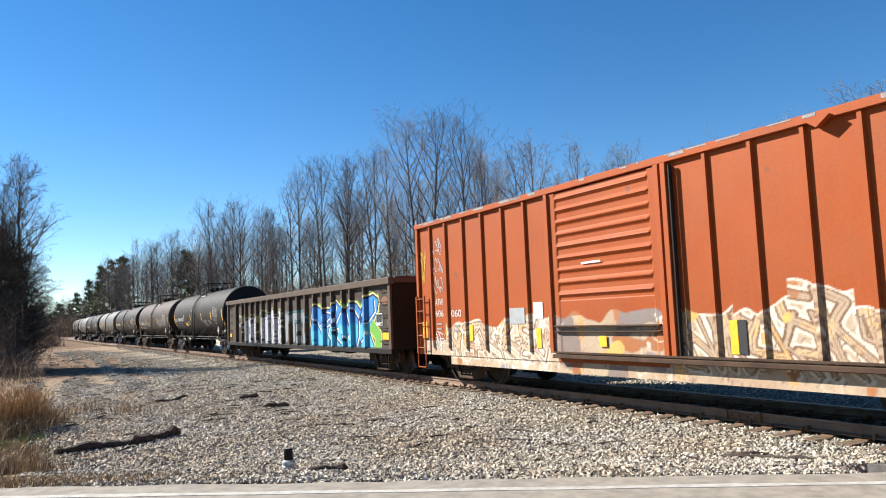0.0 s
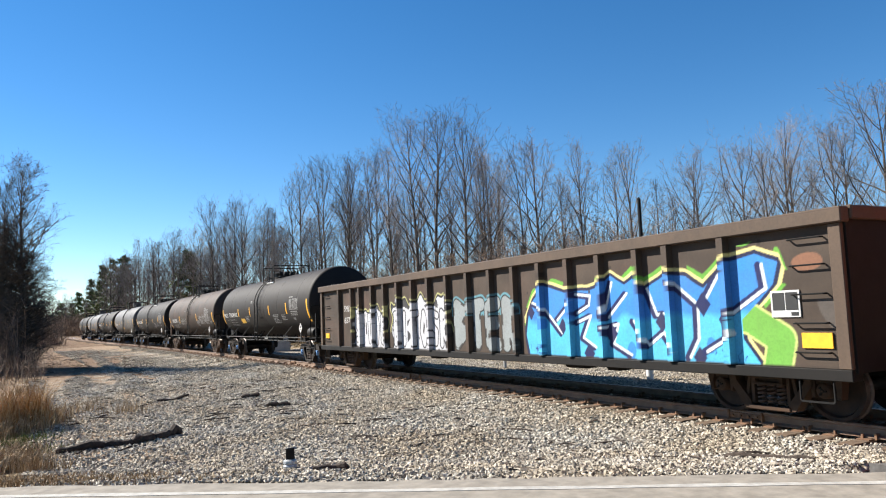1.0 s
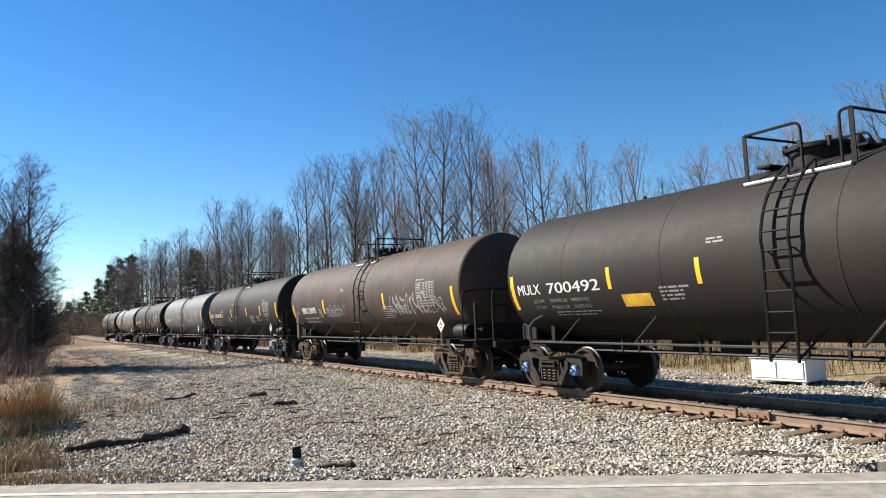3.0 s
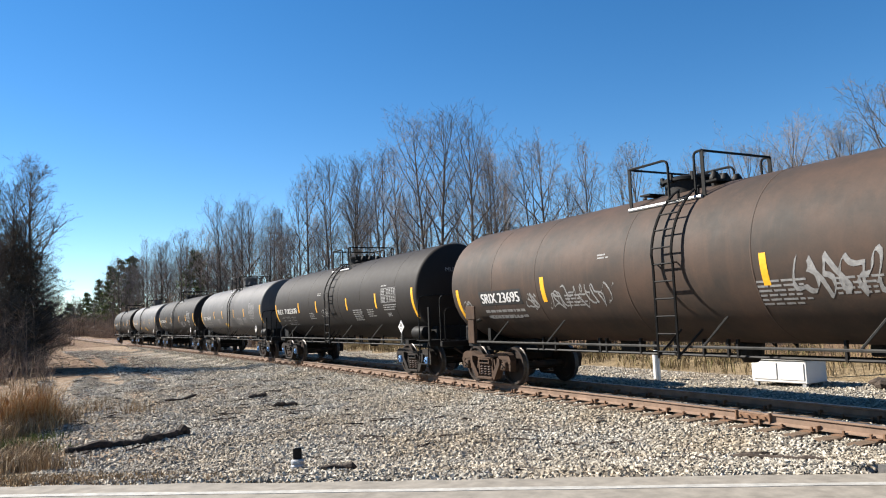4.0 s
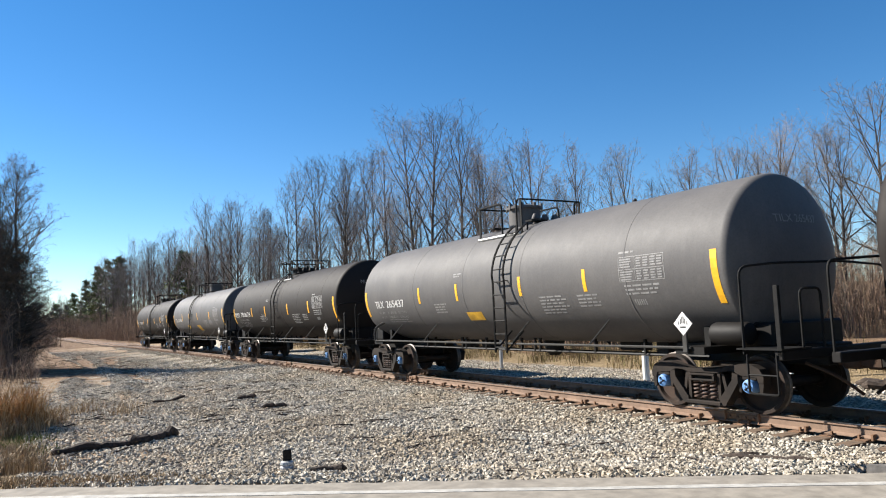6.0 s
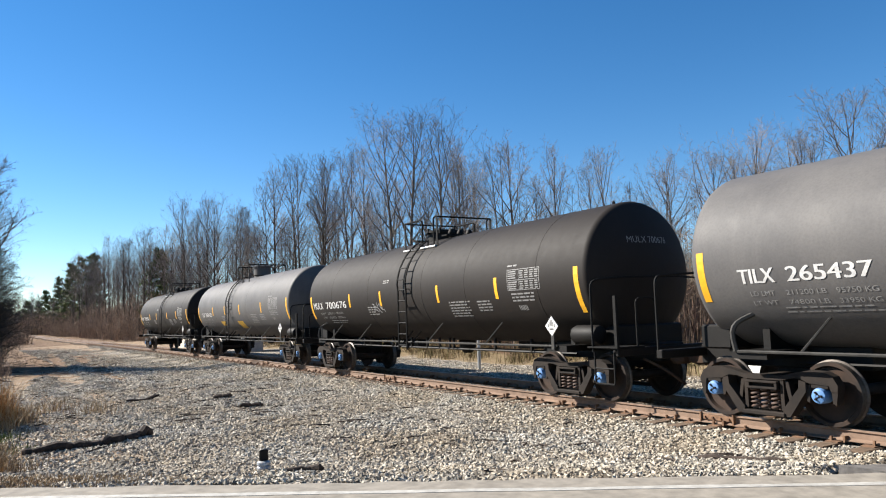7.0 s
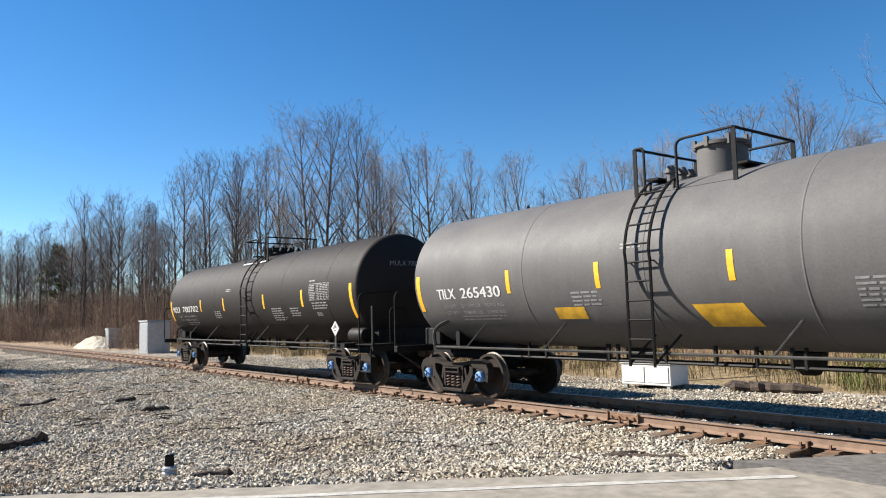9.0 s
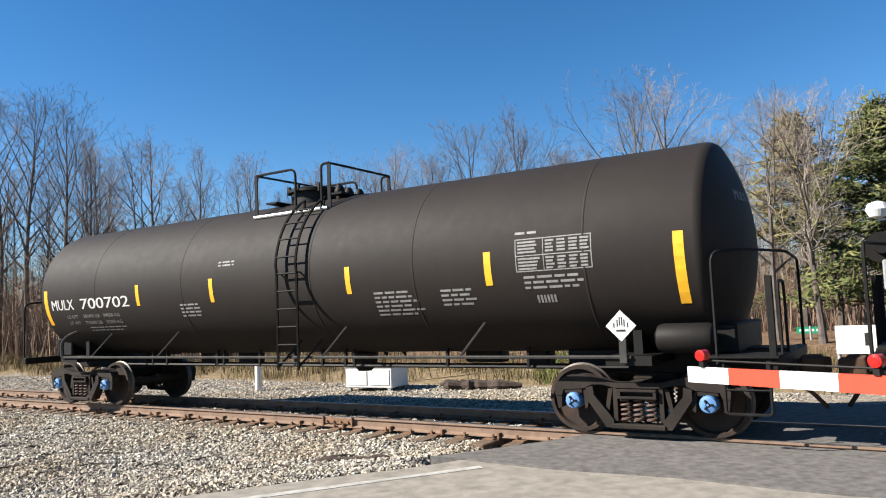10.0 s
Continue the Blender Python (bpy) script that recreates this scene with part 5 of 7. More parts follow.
def build_ground():
    xs, ys = spaced(-12, 14, 0.16, 2500), spaced(6.5, 24, 0.16, 2500)
    gx, gy = np.meshgrid(xs, ys)
    x, y = gx.ravel(), gy.ravel()
    z = ground_z(x, y)
    nx, ny = len(xs), len(ys)
    i, j = np.meshgrid(np.arange(nx - 1), np.arange(ny - 1))
    a = (j * nx + i).ravel()
    me = bpy.data.meshes.new("ground")
    me.from_pydata(np.stack([x, y, z], 1).tolist(), [], np.stack([a, a + 1, a + nx + 1, a + nx], 1).tolist())
    s, lat = track_coords(x, y)
    near = y - (ROAD_Y + ROAD_SLOPE * x)
    b1 = bumps(x, y, 21)
    soil = np.clip(0.66 * fade(lat, 7.4, 9.6) * fade(y, 10.0, 12) * (0.75 + 0.5 * b1) + 0.65 * np.exp(-((lat - 6.2) / 1.3) ** 2) * fade(s, 21, 25) * (1 - fade(s, 30, 40)) + 0.12 * fade(s, 26, 34) * fade(lat, 2.2, 3.6), 0, 1)
    rim = np.interp(s, [12, 17, 20, 27, 60], [10.2, 9.8, 6.0, 4.2, 3.0])
    streak = np.sin(lat * 4.2 + s * 0.22 + 2.5 * b1) * fade(s, 19, 26)
    soil = np.clip(np.maximum(soil, fade(lat - rim, -0.8, 1.2) * (0.40 + 0.3 * b1 + 0.30 * streak)), 0, 1)
    soil = np.clip(soil + 0.42 * (1 - fade(near, 0.15, 0.9)) * (1 - fade(x, -4.0, -0.3)) * (near > 0) + 0.30 * (1 - fade(near, 0.3, 2.6)) * (1 - fade(x, -6.8, -3.6)) * (near > 0) + 0.1 * b1, 0, 1)
    soil = np.where(y > 60, 0.6, soil)
    grass = np.clip(fade(lat, 10.2, 11.6) * (1 - 0.7 * fade(s, 20, 26)) + fade(-lat, 6.6, 7.8) * (1 - fade(-lat, 9.0, 11.0)), 0, 1) * 0.75 + 0.45 * (1 - fade(near, 0.1, 0.45)) * (near > 0) * (1 - fade(x, -4.5, -2.0))
    # besides leaf litter, the streak term paints the bank's thin tree shadows
    litter = fade(-lat, 8.5, 11.0) * 0.8 + (0.36 + 0.20 * streak + 0.15 * b1) * fade(s, 20, 28) * fade(lat, 3.2, 5.5) + 0.28 * fade(s, 34, 55) * fade(lat, 2.4, 5.0) + fade(y, 80, 130) * 1.2 + fade(lat, 16, 22) * 0.5
    col = np.stack([soil, np.clip(grass, 0, 1), np.clip(litter, 0, 1), np.ones_like(soil)], 1)
    at = me.color_attributes.new("zone", "FLOAT_COLOR", "POINT")
    at.data.foreach_set("color", col.astype(np.float32).ravel())
    me.materials.append(GROUND)
    me.shade_smooth()
    tagged(piece("ground", me), "gravel ground running into dirt, dry grass and leaf litter", "ground", kind="structure")


def strip(outline, z0, z1, mat, name):
    bm = bmesh.new()
    lo, hi = [bm.verts.new((x, y, z0)) for x, y in outline], [bm.verts.new((x, y, z1)) for x, y in outline]
    bm.faces.new(hi)
    bm.faces.new(lo[::-1])
    n = len(outline)
    for i in range(n):
        bm.faces.new((lo[i], lo[(i + 1) % n], hi[(i + 1) % n], hi[i]))
    bmesh.ops.recalc_face_normals(bm, faces=bm.faces)
    return piece(name, mesh_of(name, bm, mat))


def build_road():
    def edge(x, off):
        return (x, ROAD_Y + ROAD_SLOPE * x + off)

    rng = random.Random(2)
    xs = [-160 + i * 4 for i in range(37)] + [-12 + i * 0.4 for i in range(55)] + [12 + i * 4 for i in range(30)]
    far = [edge(x, rng.uniform(-0.05, 0.05)) for x in xs]
    near = [edge(x, -ROAD_WIDE) for x in (130, -160)]
    tagged(strip(far + near, -0.18, -0.05, CONCRETE, "road"), "pale worn concrete-coloured road with a ragged edge", "road", kind="structure")
    line = [edge(x, -0.40 + 0.012 * math.sin(x * 3)) for x in np.arange(-60, 4.7, 0.5)] + [edge(4.72, -0.40)]
    back = [edge(x, -0.52 + 0.010 * math.sin(x * 4.1)) for x in np.arange(-60, 4.7, 0.5)][::-1]
    tagged(strip(line + [edge(4.7, -0.52)] + back, -0.049, -0.045, LINE_PAINT, "road_line"), "worn white edge line painted on the road", "road line", kind="structure")
    rng = random.Random(6)

    def tri(s, lat):
        p = at_track(s, lat)
        return (p.x, p.y)

    # asphalt humps beside and between the rails
    outer = [tri(s, 2.95 + 0.05 * math.sin(s * 2.3)) for s in np.arange(-14, 4.9, 0.5)] + [tri(4.95, 2.98), tri(4.45, 2.2), tri(4.05, 1.5), tri(3.8, 0.92)]
    inner = [tri(s, 0.88) for s in np.arange(3.8, -14.2, -0.6)]
    tagged(strip(outer + inner, -0.2, -0.03, ASPHALT, "crossing_apron"), "dark patched asphalt apron beside the rail", "asphalt", kind="structure")
    a = [tri(s, 0.64) for s in np.arange(-14, 3.7, 0.6)] + [tri(3.7, 0.64)]
    b = [tri(3.5, -0.64)] + [tri(s, -0.64) for s in np.arange(3.3, -14.2, -0.6)]
    tagged(strip(a + b, -0.2, -0.015, ASPHALT, "crossing_panel"), "dark asphalt panel between the rails", "asphalt", kind="structure")
    a = [tri(s, -0.88) for s in np.arange(-14, 3.4, 0.6)] + [tri(3.4, -0.88), tri(2.9, -3.2)]
    b = [tri(s, -3.2) for s in np.arange(2.6, -14.2, -0.6)]
    tagged(strip(a + b, -0.2, -0.03, ASPHALT, "crossing_apron"), "dark asphalt apron beyond the rails", "asphalt", kind="structure")


RAIL_PROFILE = [(-0.035, 0.0), (0.035, 0.0), (0.037, -0.03), (0.012, -0.045), (0.010, -0.13), (0.07, -0.155), (0.07, -0.168), (-0.07, -0.168), (-0.07, -0.155), (-0.010, -0.13), (-0.012, -0.045), (-0.037, -0.03)]


def build_rails(track):
    for lat in (0.753, -0.753):
        bm = bmesh.new()
        rings = []
        for s in [*np.arange(-60, 60, 1.0), *np.arange(60, 262, 3.0)]:
            rings.append([bm.verts.new(at_track(s, lat + u, w)) for u, w in RAIL_PROFILE])
        n = len(RAIL_PROFILE)
        for a, b in zip(rings, rings[1:]):
            for k in range(n):
                f = bm.faces.new((a[k], a[(k + 1) % n], b[(k + 1) % n], b[k]))
                f.material_index = 1 if k == 0 else 0
        bm.faces.new(rings[0])
        bm.faces.new(rings[-1][::-1])
        bmesh.ops.recalc_face_normals(bm, faces=bm.faces)
        part("rail", bm, (RAIL_SIDE, RAIL_TOP), track, "rusty steel rail with a polished head")
    for s, lat in ((8.0, 0.753), (19.9, 0.753), (31.8, 0.753)):
        p, q = at_track(s, lat + 0.028), at_track(s + 0.62, lat + 0.028)
        d = q - p
        bm = bmesh.new()
        box(bm, 0, d.length, -0.02, 0.02, -0.12, -0.035, 0.006)
        for i in range(4):
            x = 0.08 + i * 0.155
            lathe(bm, [(0.0, 0.022), (0.05, 0.018)], 6, "Y", (x, 0.0, -0.08))
        for x in (-0.02, d.length):
            box(bm, x, x + 0.025, -0.045, 0.045, -0.165, 0.003)
        part("joint_bar", bm, PLATE, track, m=Matrix.Translation(p) @ pose(0, 0, 0, 0, 0, math.degrees(math.atan2(d.y, d.x))))


def build_fixings(track):
    """Tie plates, spikes and rail anchors along both rails."""
    bm = bmesh.new()
    rng = random.Random(12)
    for i in range(-40, 180):
        s = i * 0.5 + 4.3
        if s < 4.2:
            continue
        m = Matrix.Translation(at_track(s, 0)) @ pose(0, 0, 0, 0, 0, heading(s) - 90)
        for lat in (-0.753, 0.753):
            y = -lat
            box(bm, -0.09, 0.09, y - 0.18, y + 0.18, -0.190, -0.176, 0, m)
            for k in (-1, 1):
                x = rng.choice((-0.05, 0.05))
                box(bm, x - 0.013, x + 0.013, y + k * 0.092 - 0.018, y + k * 0.092 + 0.018, -0.178, -0.13 + rng.uniform(0, 0.02), 0, m)
            if i % 2 == 0:
                box(bm, 0.12, 0.15, y - 0.10, y + 0.10, -0.185, -0.10, 0, m)
    ob = part("tie_plates", bm, PLATE, track)
    ob["kind"] = "stuff"


def scatter_stones(name, count, seed, spread, size, label):
    """Loose crushed stone, in one mesh."""
    rng = np.random.RandomState(seed)
    x, y = spread(rng, count)
    x, y = x[:count], y[:count]
    s, lat = track_coords(x, y)
    near = y - (ROAD_Y + ROAD_SLOPE * x)
    keep = (near > 0.02 + 0.12 * rng.rand(len(x))) & ~((np.abs(lat) < 0.9) & (np.abs(lat) > 0.6)) & ~((s < 5.3) & (np.abs(lat) < 3.2))
    tie = np.abs((s - 4.3 + 0.25) % 0.5 - 0.25) < 0.125
    keep &= ~(tie & (np.abs(lat) < 1.32) & (rng.rand(len(x)) < 0.9))
    x, y, lat = x[keep], y[keep], lat[keep]
    z = ground_z(x, y)
    n = len(x)
    base = np.array([(1, 0, 0), (-1, 0, 0), (0, 1, 0), (0, -1, 0), (0, 0, 1), (0, 0, -1)], float)
    tri = np.array([(0, 2, 4), (2, 1, 4), (1, 3, 4), (3, 0, 4), (2, 0, 5), (1, 2, 5), (3, 1, 5), (0, 3, 5)])
    r = size * rng.uniform(0.55, 1.5, (n, 1, 1))
    v = base[None] * rng.uniform(0.6, 1.25, (n, 6, 1)) + rng.normal(0, 0.22, (n, 6, 3))
    a, b = rng.uniform(0, math.tau, n), rng.uniform(-0.9, 0.9, n)
    ca, sa, cb, sb = np.cos(a), np.sin(a), np.cos(b), np.sin(b)
    v = np.stack([v[..., 0], v[..., 1] * cb[:, None] - v[..., 2] * sb[:, None], v[..., 1] * sb[:, None] + v[..., 2] * cb[:, None]], -1)
    v = np.stack([v[..., 0] * ca[:, None] - v[..., 1] * sa[:, None], v[..., 0] * sa[:, None] + v[..., 1] * ca[:, None], v[..., 2] * 0.8], -1)
    v = v * r + np.stack([x, y, z + size * 0.35], 1)[:, None]
    f = tri[None] + (np.arange(n) * 6)[:, None, None]
    me = bpy.data.meshes.new(name)
    me.from_pydata(v.reshape(-1, 3).tolist(), [], f.reshape(-1, 3).tolist())
    me.materials.append(STONE)
    return tagged(piece(name, me), label, "gravel", kind="stuff")


def near_field(rng, n):
    """Denser towards the camera."""
    lat = rng.uniform(-1.6, 11.0, n)
    s = 2 + 34 * rng.rand(n) ** 1.5
    p = np.array([at_track(a, 0)[:2] for a in np.arange(0, 60, 0.25)])
    px, py = np.interp(s, np.arange(0, 60, 0.25), p[:, 0]), np.interp(s, np.arange(0, 60, 0.25), p[:, 1])
    h = np.radians(HEAD0 + BEND * s)
    return px - lat * np.cos(h), py - lat * np.sin(h)


def far_side(rng, n):
    s, lat = rng.uniform(2, 45, n), rng.uniform(-7.0, -0.9, n)
    px, py = np.interp(s, LINE_S, LINE[:, 0]), np.interp(s, LINE_S, LINE[:, 1])
    h = np.radians(HEAD0 + BEND * s)
    return px - lat * np.cos(h), py - lat * np.sin(h)


def far_along(rng, n):
    s, lat = 27 + 58 * rng.rand(n) ** 1.3, rng.uniform(1.2, 8.0, n)
    px, py = np.interp(s, LINE_S, LINE[:, 0]), np.interp(s, LINE_S, LINE[:, 1])
    h = np.radians(HEAD0 + BEND * s - EASE * s * s)
    return px - lat * np.cos(h), py - lat * np.sin(h)


build_ground()
build_road()
TRACK = tagged(new("railway_track"), "single railway track, rusty rails on weathered ties in grey ballast", "railway track", kind="structure")
build_rails(TRACK)
build_fixings(TRACK)
scatter_stones("ballast_stones", 140000, 7, near_field, 0.027, "loose pale grey crushed stone beside the track")
scatter_stones("ballast_stones", 24000, 8, far_side, 0.030, "loose pale grey crushed stone beyond the track")

scatter_stones("ballast_stones", 34000, 9, far_along, 0.040, "loose grey crushed stone far along the track")


# ---- trees and brush ----
def bare_tree(seed, height, width, first, limbs, twig_mat, trunk_r=0.2, low=48, high=20, fine=1.0, lift=0.10):
    """A leafless tree: a straight trunk, ascending limbs that fill an egg-shaped crown, and three orders of fine twigs."""
    rng = random.Random(seed)
    trunk, twig = bmesh.new(), []
    bend = [rng.uniform(-0.4, 0.4), rng.uniform(-0.4, 0.4), rng.uniform(0, 6)]

    def stem(z):
        f = z / height
        return Vector((bend[0] * f * f + 0.09 * math.sin(f * 7 + bend[2]), bend[1] * f * f + 0.09 * math.cos(f * 6 + bend[2]), z))

    zs = [height * i / 14 for i in range(15)]
    tube(trunk, [stem(z) - Vector((0, 0, 0.3 if z == 0 else 0)) for z in zs], [max(0.010, trunk_r * (1 - 0.95 * z / height) * (1.3 if z == 0 else 1)) for z in zs], 8)

    def grow(base, way, length, r, level):
        n = (6, 4, 3, 2)[level]
        pts, p, d = [base], base.copy(), way.copy()
        for i in range(n):
            k = (0.10, 0.13, 0.16, 0.18)[level]
            d = (d + Vector((rng.gauss(0, k), rng.gauss(0, k), rng.gauss(lift, k * 0.7)))).normalized()
            p = p + d * (length / n)
            pts.append(p.copy())
        rs = [max(0.0045, r * (1 - 0.8 * i / n)) for i in range(n + 1)]
        if level == 0:
            tube(trunk, pts, rs, 5)
        else:
            twig.append((pts, rs))
        if level >= 3:
            return
        count = max(1, round((9, 5, 3)[level] * fine * rng.uniform(0.75, 1.25) * min(1.0, 0.45 + length / (3.2, 1.6, 0.8)[level] * 0.55)))
        for k in range(count):
            f = 0.18 + 0.80 * (k + rng.random()) / count
            i = min(n - 1, int(f * n))
            q = pts[i].lerp(pts[i + 1], f * n - i)
            e = (pts[i + 1] - pts[i]).normalized()
            a = k * 2.4 + rng.uniform(-0.6, 0.6)
            side = e.orthogonal().normalized()
            side = side * math.cos(a) + e.cross(side) * math.sin(a)
            nd = (e + side * rng.uniform(0.55, 1.1) + Vector((0, 0, 2.2 * lift))).normalized()
            grow(q, nd, max(0.22, length * rng.uniform(0.28, 0.50) * (1.2 - 0.55 * f)), rs[i] * 0.52, level + 1)

    for k in range(limbs):
        u = (k + rng.random()) / limbs
        f = first + (0.97 - first) * u
        tilt = radians(low + (high - low) * u + rng.gauss(0, 6))
        full = min(1.0, (u + 0.16) / 0.46) ** 0.8 * (1 - u) ** 0.5 * 1.2
        length = max(0.7, width / 2 * full * rng.uniform(0.75, 1.15) / math.sin(tilt))
        length = min(length, height * (1.03 - f) / math.cos(tilt) + 0.3)
        a = k * 2.4 + rng.uniform(-0.5, 0.5)
        grow(stem(height * f), Vector((math.cos(a) * math.sin(tilt), math.sin(a) * math.sin(tilt), math.cos(tilt))), length, trunk_r * (1 - f) * 0.42 + 0.016, 0)
    verts, faces = [], []
    for pts, rs in twig:
        base = len(verts)
        d = (pts[-1] - pts[0]).normalized()
        u = d.orthogonal().normalized()
        w = d.cross(u)
        for p, r in zip(pts, rs):
            for k in range(3):
                a = k * math.tau / 3
                verts.append(p + (u * math.cos(a) + w * math.sin(a)) * max(r * 0.9, 0.0055))
        for i in range(len(pts) - 1):
            for k in range(3):
                q = base + i * 3
                faces.append((q + k, q + (k + 1) % 3, q + 3 + (k + 1) % 3, q + 3 + k))
    me = bpy.data.meshes.new("crown")
    me.from_pydata([tuple(v) for v in verts], [], faces)
    me.materials.append(twig_mat)
    tree = new("tree")
    part("trunk", trunk, BARK, tree)
    piece("crown", me, tree)
    return tree


TALL = "tall bare winter tree with upswept branches at the wood's edge"
# height, crown width, lowest limb, limbs, twigs, trunk radius, lean of the low and high limbs, fineness
KINDS = [bare_tree(100 + i, *kind) for i, kind in enumerate((
    (15.5, 6.6, 0.32, 22, TWIG, 0.20, 46, 18, 0.9, 0.045), (15.0, 4.2, 0.38, 20, TWIG, 0.15, 42, 16, 0.85, 0.045), (14.0, 8.2, 0.30, 20, TWIG, 0.21, 56, 24, 1.0, 0.035), (15.0, 3.4, 0.42, 18, TWIG, 0.13, 40, 16, 0.85, 0.045), (13.0, 8.8, 0.28, 20, PALE_TWIG, 0.21, 60, 28, 1.0, 0.03),
    (12.5, 4.2, 0.34, 30, DARK_TWIG, 0.20, 58, 20, 1.15, 0.05), (7.2, 4.2, 0.10, 52, DARK_TWIG, 0.12, 78, 40, 1.15, -0.01), (14.5, 5.2, 0.34, 21, PALE_TWIG, 0.17, 46, 18, 0.9, 0.045), (15.0, 4.8, 0.26, 20, TWIG, 0.16, 48, 16, 0.85, 0.045)))]
HEIGHTS = [max(v.co.z for o in k.children for v in o.data.vertices) for k in KINDS]


def ground_at(x, y):
    return float(ground_z(x, y)[0])


def plant(kind, x, y, scale, turn, label, group, tilt=0.0):
    m = pose(x, y, ground_at(x, y) - 0.05, tilt, 0, turn) @ Matrix.Scale(scale, 4)
    t = copy_thing(KINDS[kind], Matrix())
    t.matrix_basis = m
    return tagged(t, label, "tree", group)


def build_wood():
    rng = random.Random(31)
    group = "bare trees along the far side of the track"
    # the trees that stand out above the line: s, lat, kind, height
    for s, lat, kind, h in ((164, -11, 1, 21.5), (150, -12, 0, 18.5), (124, -11, 3, 14.5), (110, -12, 7, 16.5), (98, -11, 0, 18.8), (91, -12, 1, 18), (84, -11, 0, 16.8), (79, -12, 7, 15.2), (75, -11, 3, 14.4), (69, -12, 1, 16.4), (64, -11, 1, 16.7), (60.5, -11.5, 8, 16.4),
                            (58, -11, 3, 16.2), (55.5, -12, 7, 15.6), (53.5, -11, 1, 15.3), (51, -12, 8, 15.2), (48.5, -11, 3, 14.6), (46, -11, 1, 14.3), (42.2, -11, 0, 15.8), (40.2, -11.4, 0, 15.7), (37.0, -11.6, 0, 14.2), (44, -18, 2, 15.2), (38.5, -18, 2, 14.5), (34, -18, 1, 12.6),
                            (30, -18, 7, 11.6), (27, -20, 2, 10.6), (36, -30, 8, 13.6), (32, -30, 2, 13.7), (28.5, -30, 2, 14.4), (25.5, -30, 7, 13.0), (22.5, -30, 4, 14.3), (20, -31, 8, 14.8), (16.5, -30, 2, 12.1), (-8, -33, 2, 12.6), (-14, -30, 2, 13)):
        p = at_track(s, lat)
        plant(kind, p.x, p.y, h / HEIGHTS[kind], rng.uniform(0, 360), TALL, group)
    for i in range(124):
        s = -18 + i * 1.4 + rng.uniform(-1.5, 1.5)
        lat = -rng.uniform(12, 24) if s > 40 else -rng.uniform(30 - max(0.0, s - 20) * 0.7, 46)
        tall = float(np.interp(s, [-20, 20, 38, 40, 46, 54, 64, 75, 98, 124, 164], [13, 12.8, 13.5, 14.6, 13.6, 14.8, 16, 14.4, 18, 15, 19])) + (0.22 * (-lat - 12) if s > 40 else 0)
        p = at_track(s, lat)
        kind = rng.choice((0, 1, 1, 3, 3, 7, 8, 8)) if s > 30 else rng.choice((0, 2, 2, 4, 7, 8))
        plant(kind, p.x, p.y, tall * rng.uniform(0.68, 0.96) / HEIGHTS[kind], rng.uniform(0, 360), TALL, group)
    for i in range(56):
        s, lat = rng.uniform(108, 250), -rng.uniform(6.5, 17)
        p = at_track(s, lat)
        k = rng.choice((0, 1, 1, 3, 3, 8))
        plant(k, p.x, p.y, rng.uniform(13, 19.5) / HEIGHTS[k], rng.uniform(0, 360), "far bare tree close beside the track", "far bare trees")
    for i in range(34):
        s, lat = rng.uniform(250, 400), rng.uniform(-22, 14)
        p = at_track(s, lat)
        k = rng.randrange(5)
        plant(k, p.x, p.y, rng.uniform(9, 13) * (1.0 if lat > -2 else 1.25) / HEIGHTS[k], rng.uniform(0, 360), "far bare tree where the line bends away", "far bare trees")
    for i in range(24):
        s, lat = rng.uniform(110, 330), rng.uniform(9, 60)
        p = at_track(s, lat)
        plant(rng.randrange(5), p.x, p.y, rng.uniform(0.5, 0.75), rng.uniform(0, 360), "far bare tree beside the track's far bend", "far bare trees")
    for i, (s, lat, k, h) in enumerate(((46.8, 11.4, 5, 12.5), (46.0, 12.3, 5, 11.2), (47.0, 11.3, 6, 7.4), (46.2, 12.2, 6, 7.8), (45.4, 13.2, 6, 7.2), (48.5, 11.5, 6, 5.6), (47.5, 12.8, 6, 6.6), (50, 12.2, 6, 4.6), (53, 12.4, 6, 4.0), (58, 12.6, 6, 3.6), (44.5, 13.6, 5, 10.2), (46.9, 11.9, 6, 8.3), (46.4, 11.0, 6, 6.8), (48, 12.0, 6, 7.0), (45.8, 12.8, 6, 8.6), (47.3, 10.6, 6, 5.2), (46.6, 11.6, 7, 9.2))):
        p = at_track(s, lat)
        plant(k, p.x, p.y, h / HEIGHTS[k], i * 77, "bare vine-hung tree on the bank beside the track", "bare trees on the bank")
    # right of the crossing
    for i, (az, r, k, h) in enumerate(((53.6, 28, 4, 9.3), (56.3, 27, 4, 9.0), (44.3, 43, 2, 15.5), (46.7, 43, 4, 14.9), (35.5, 46, 2, 14.2), (41, 47, 8, 12), (57.5, 30, 2, 9.6), (62, 36, 2, 11), (49.5, 44, 4, 11.5), (29, 48, 2, 13), (38.5, 44, 7, 11.8), (51.5, 42, 2, 10.5))):
        plant(k, r * math.sin(radians(az)), r * math.cos(radians(az)), h / HEIGHTS[k], i * 61, "spreading pale bare tree beyond the crossing", "bare trees beyond the crossing")


build_wood()
for k in KINDS:
    for o in (*k.children_recursive, k):
        bpy.data.objects.remove(o)


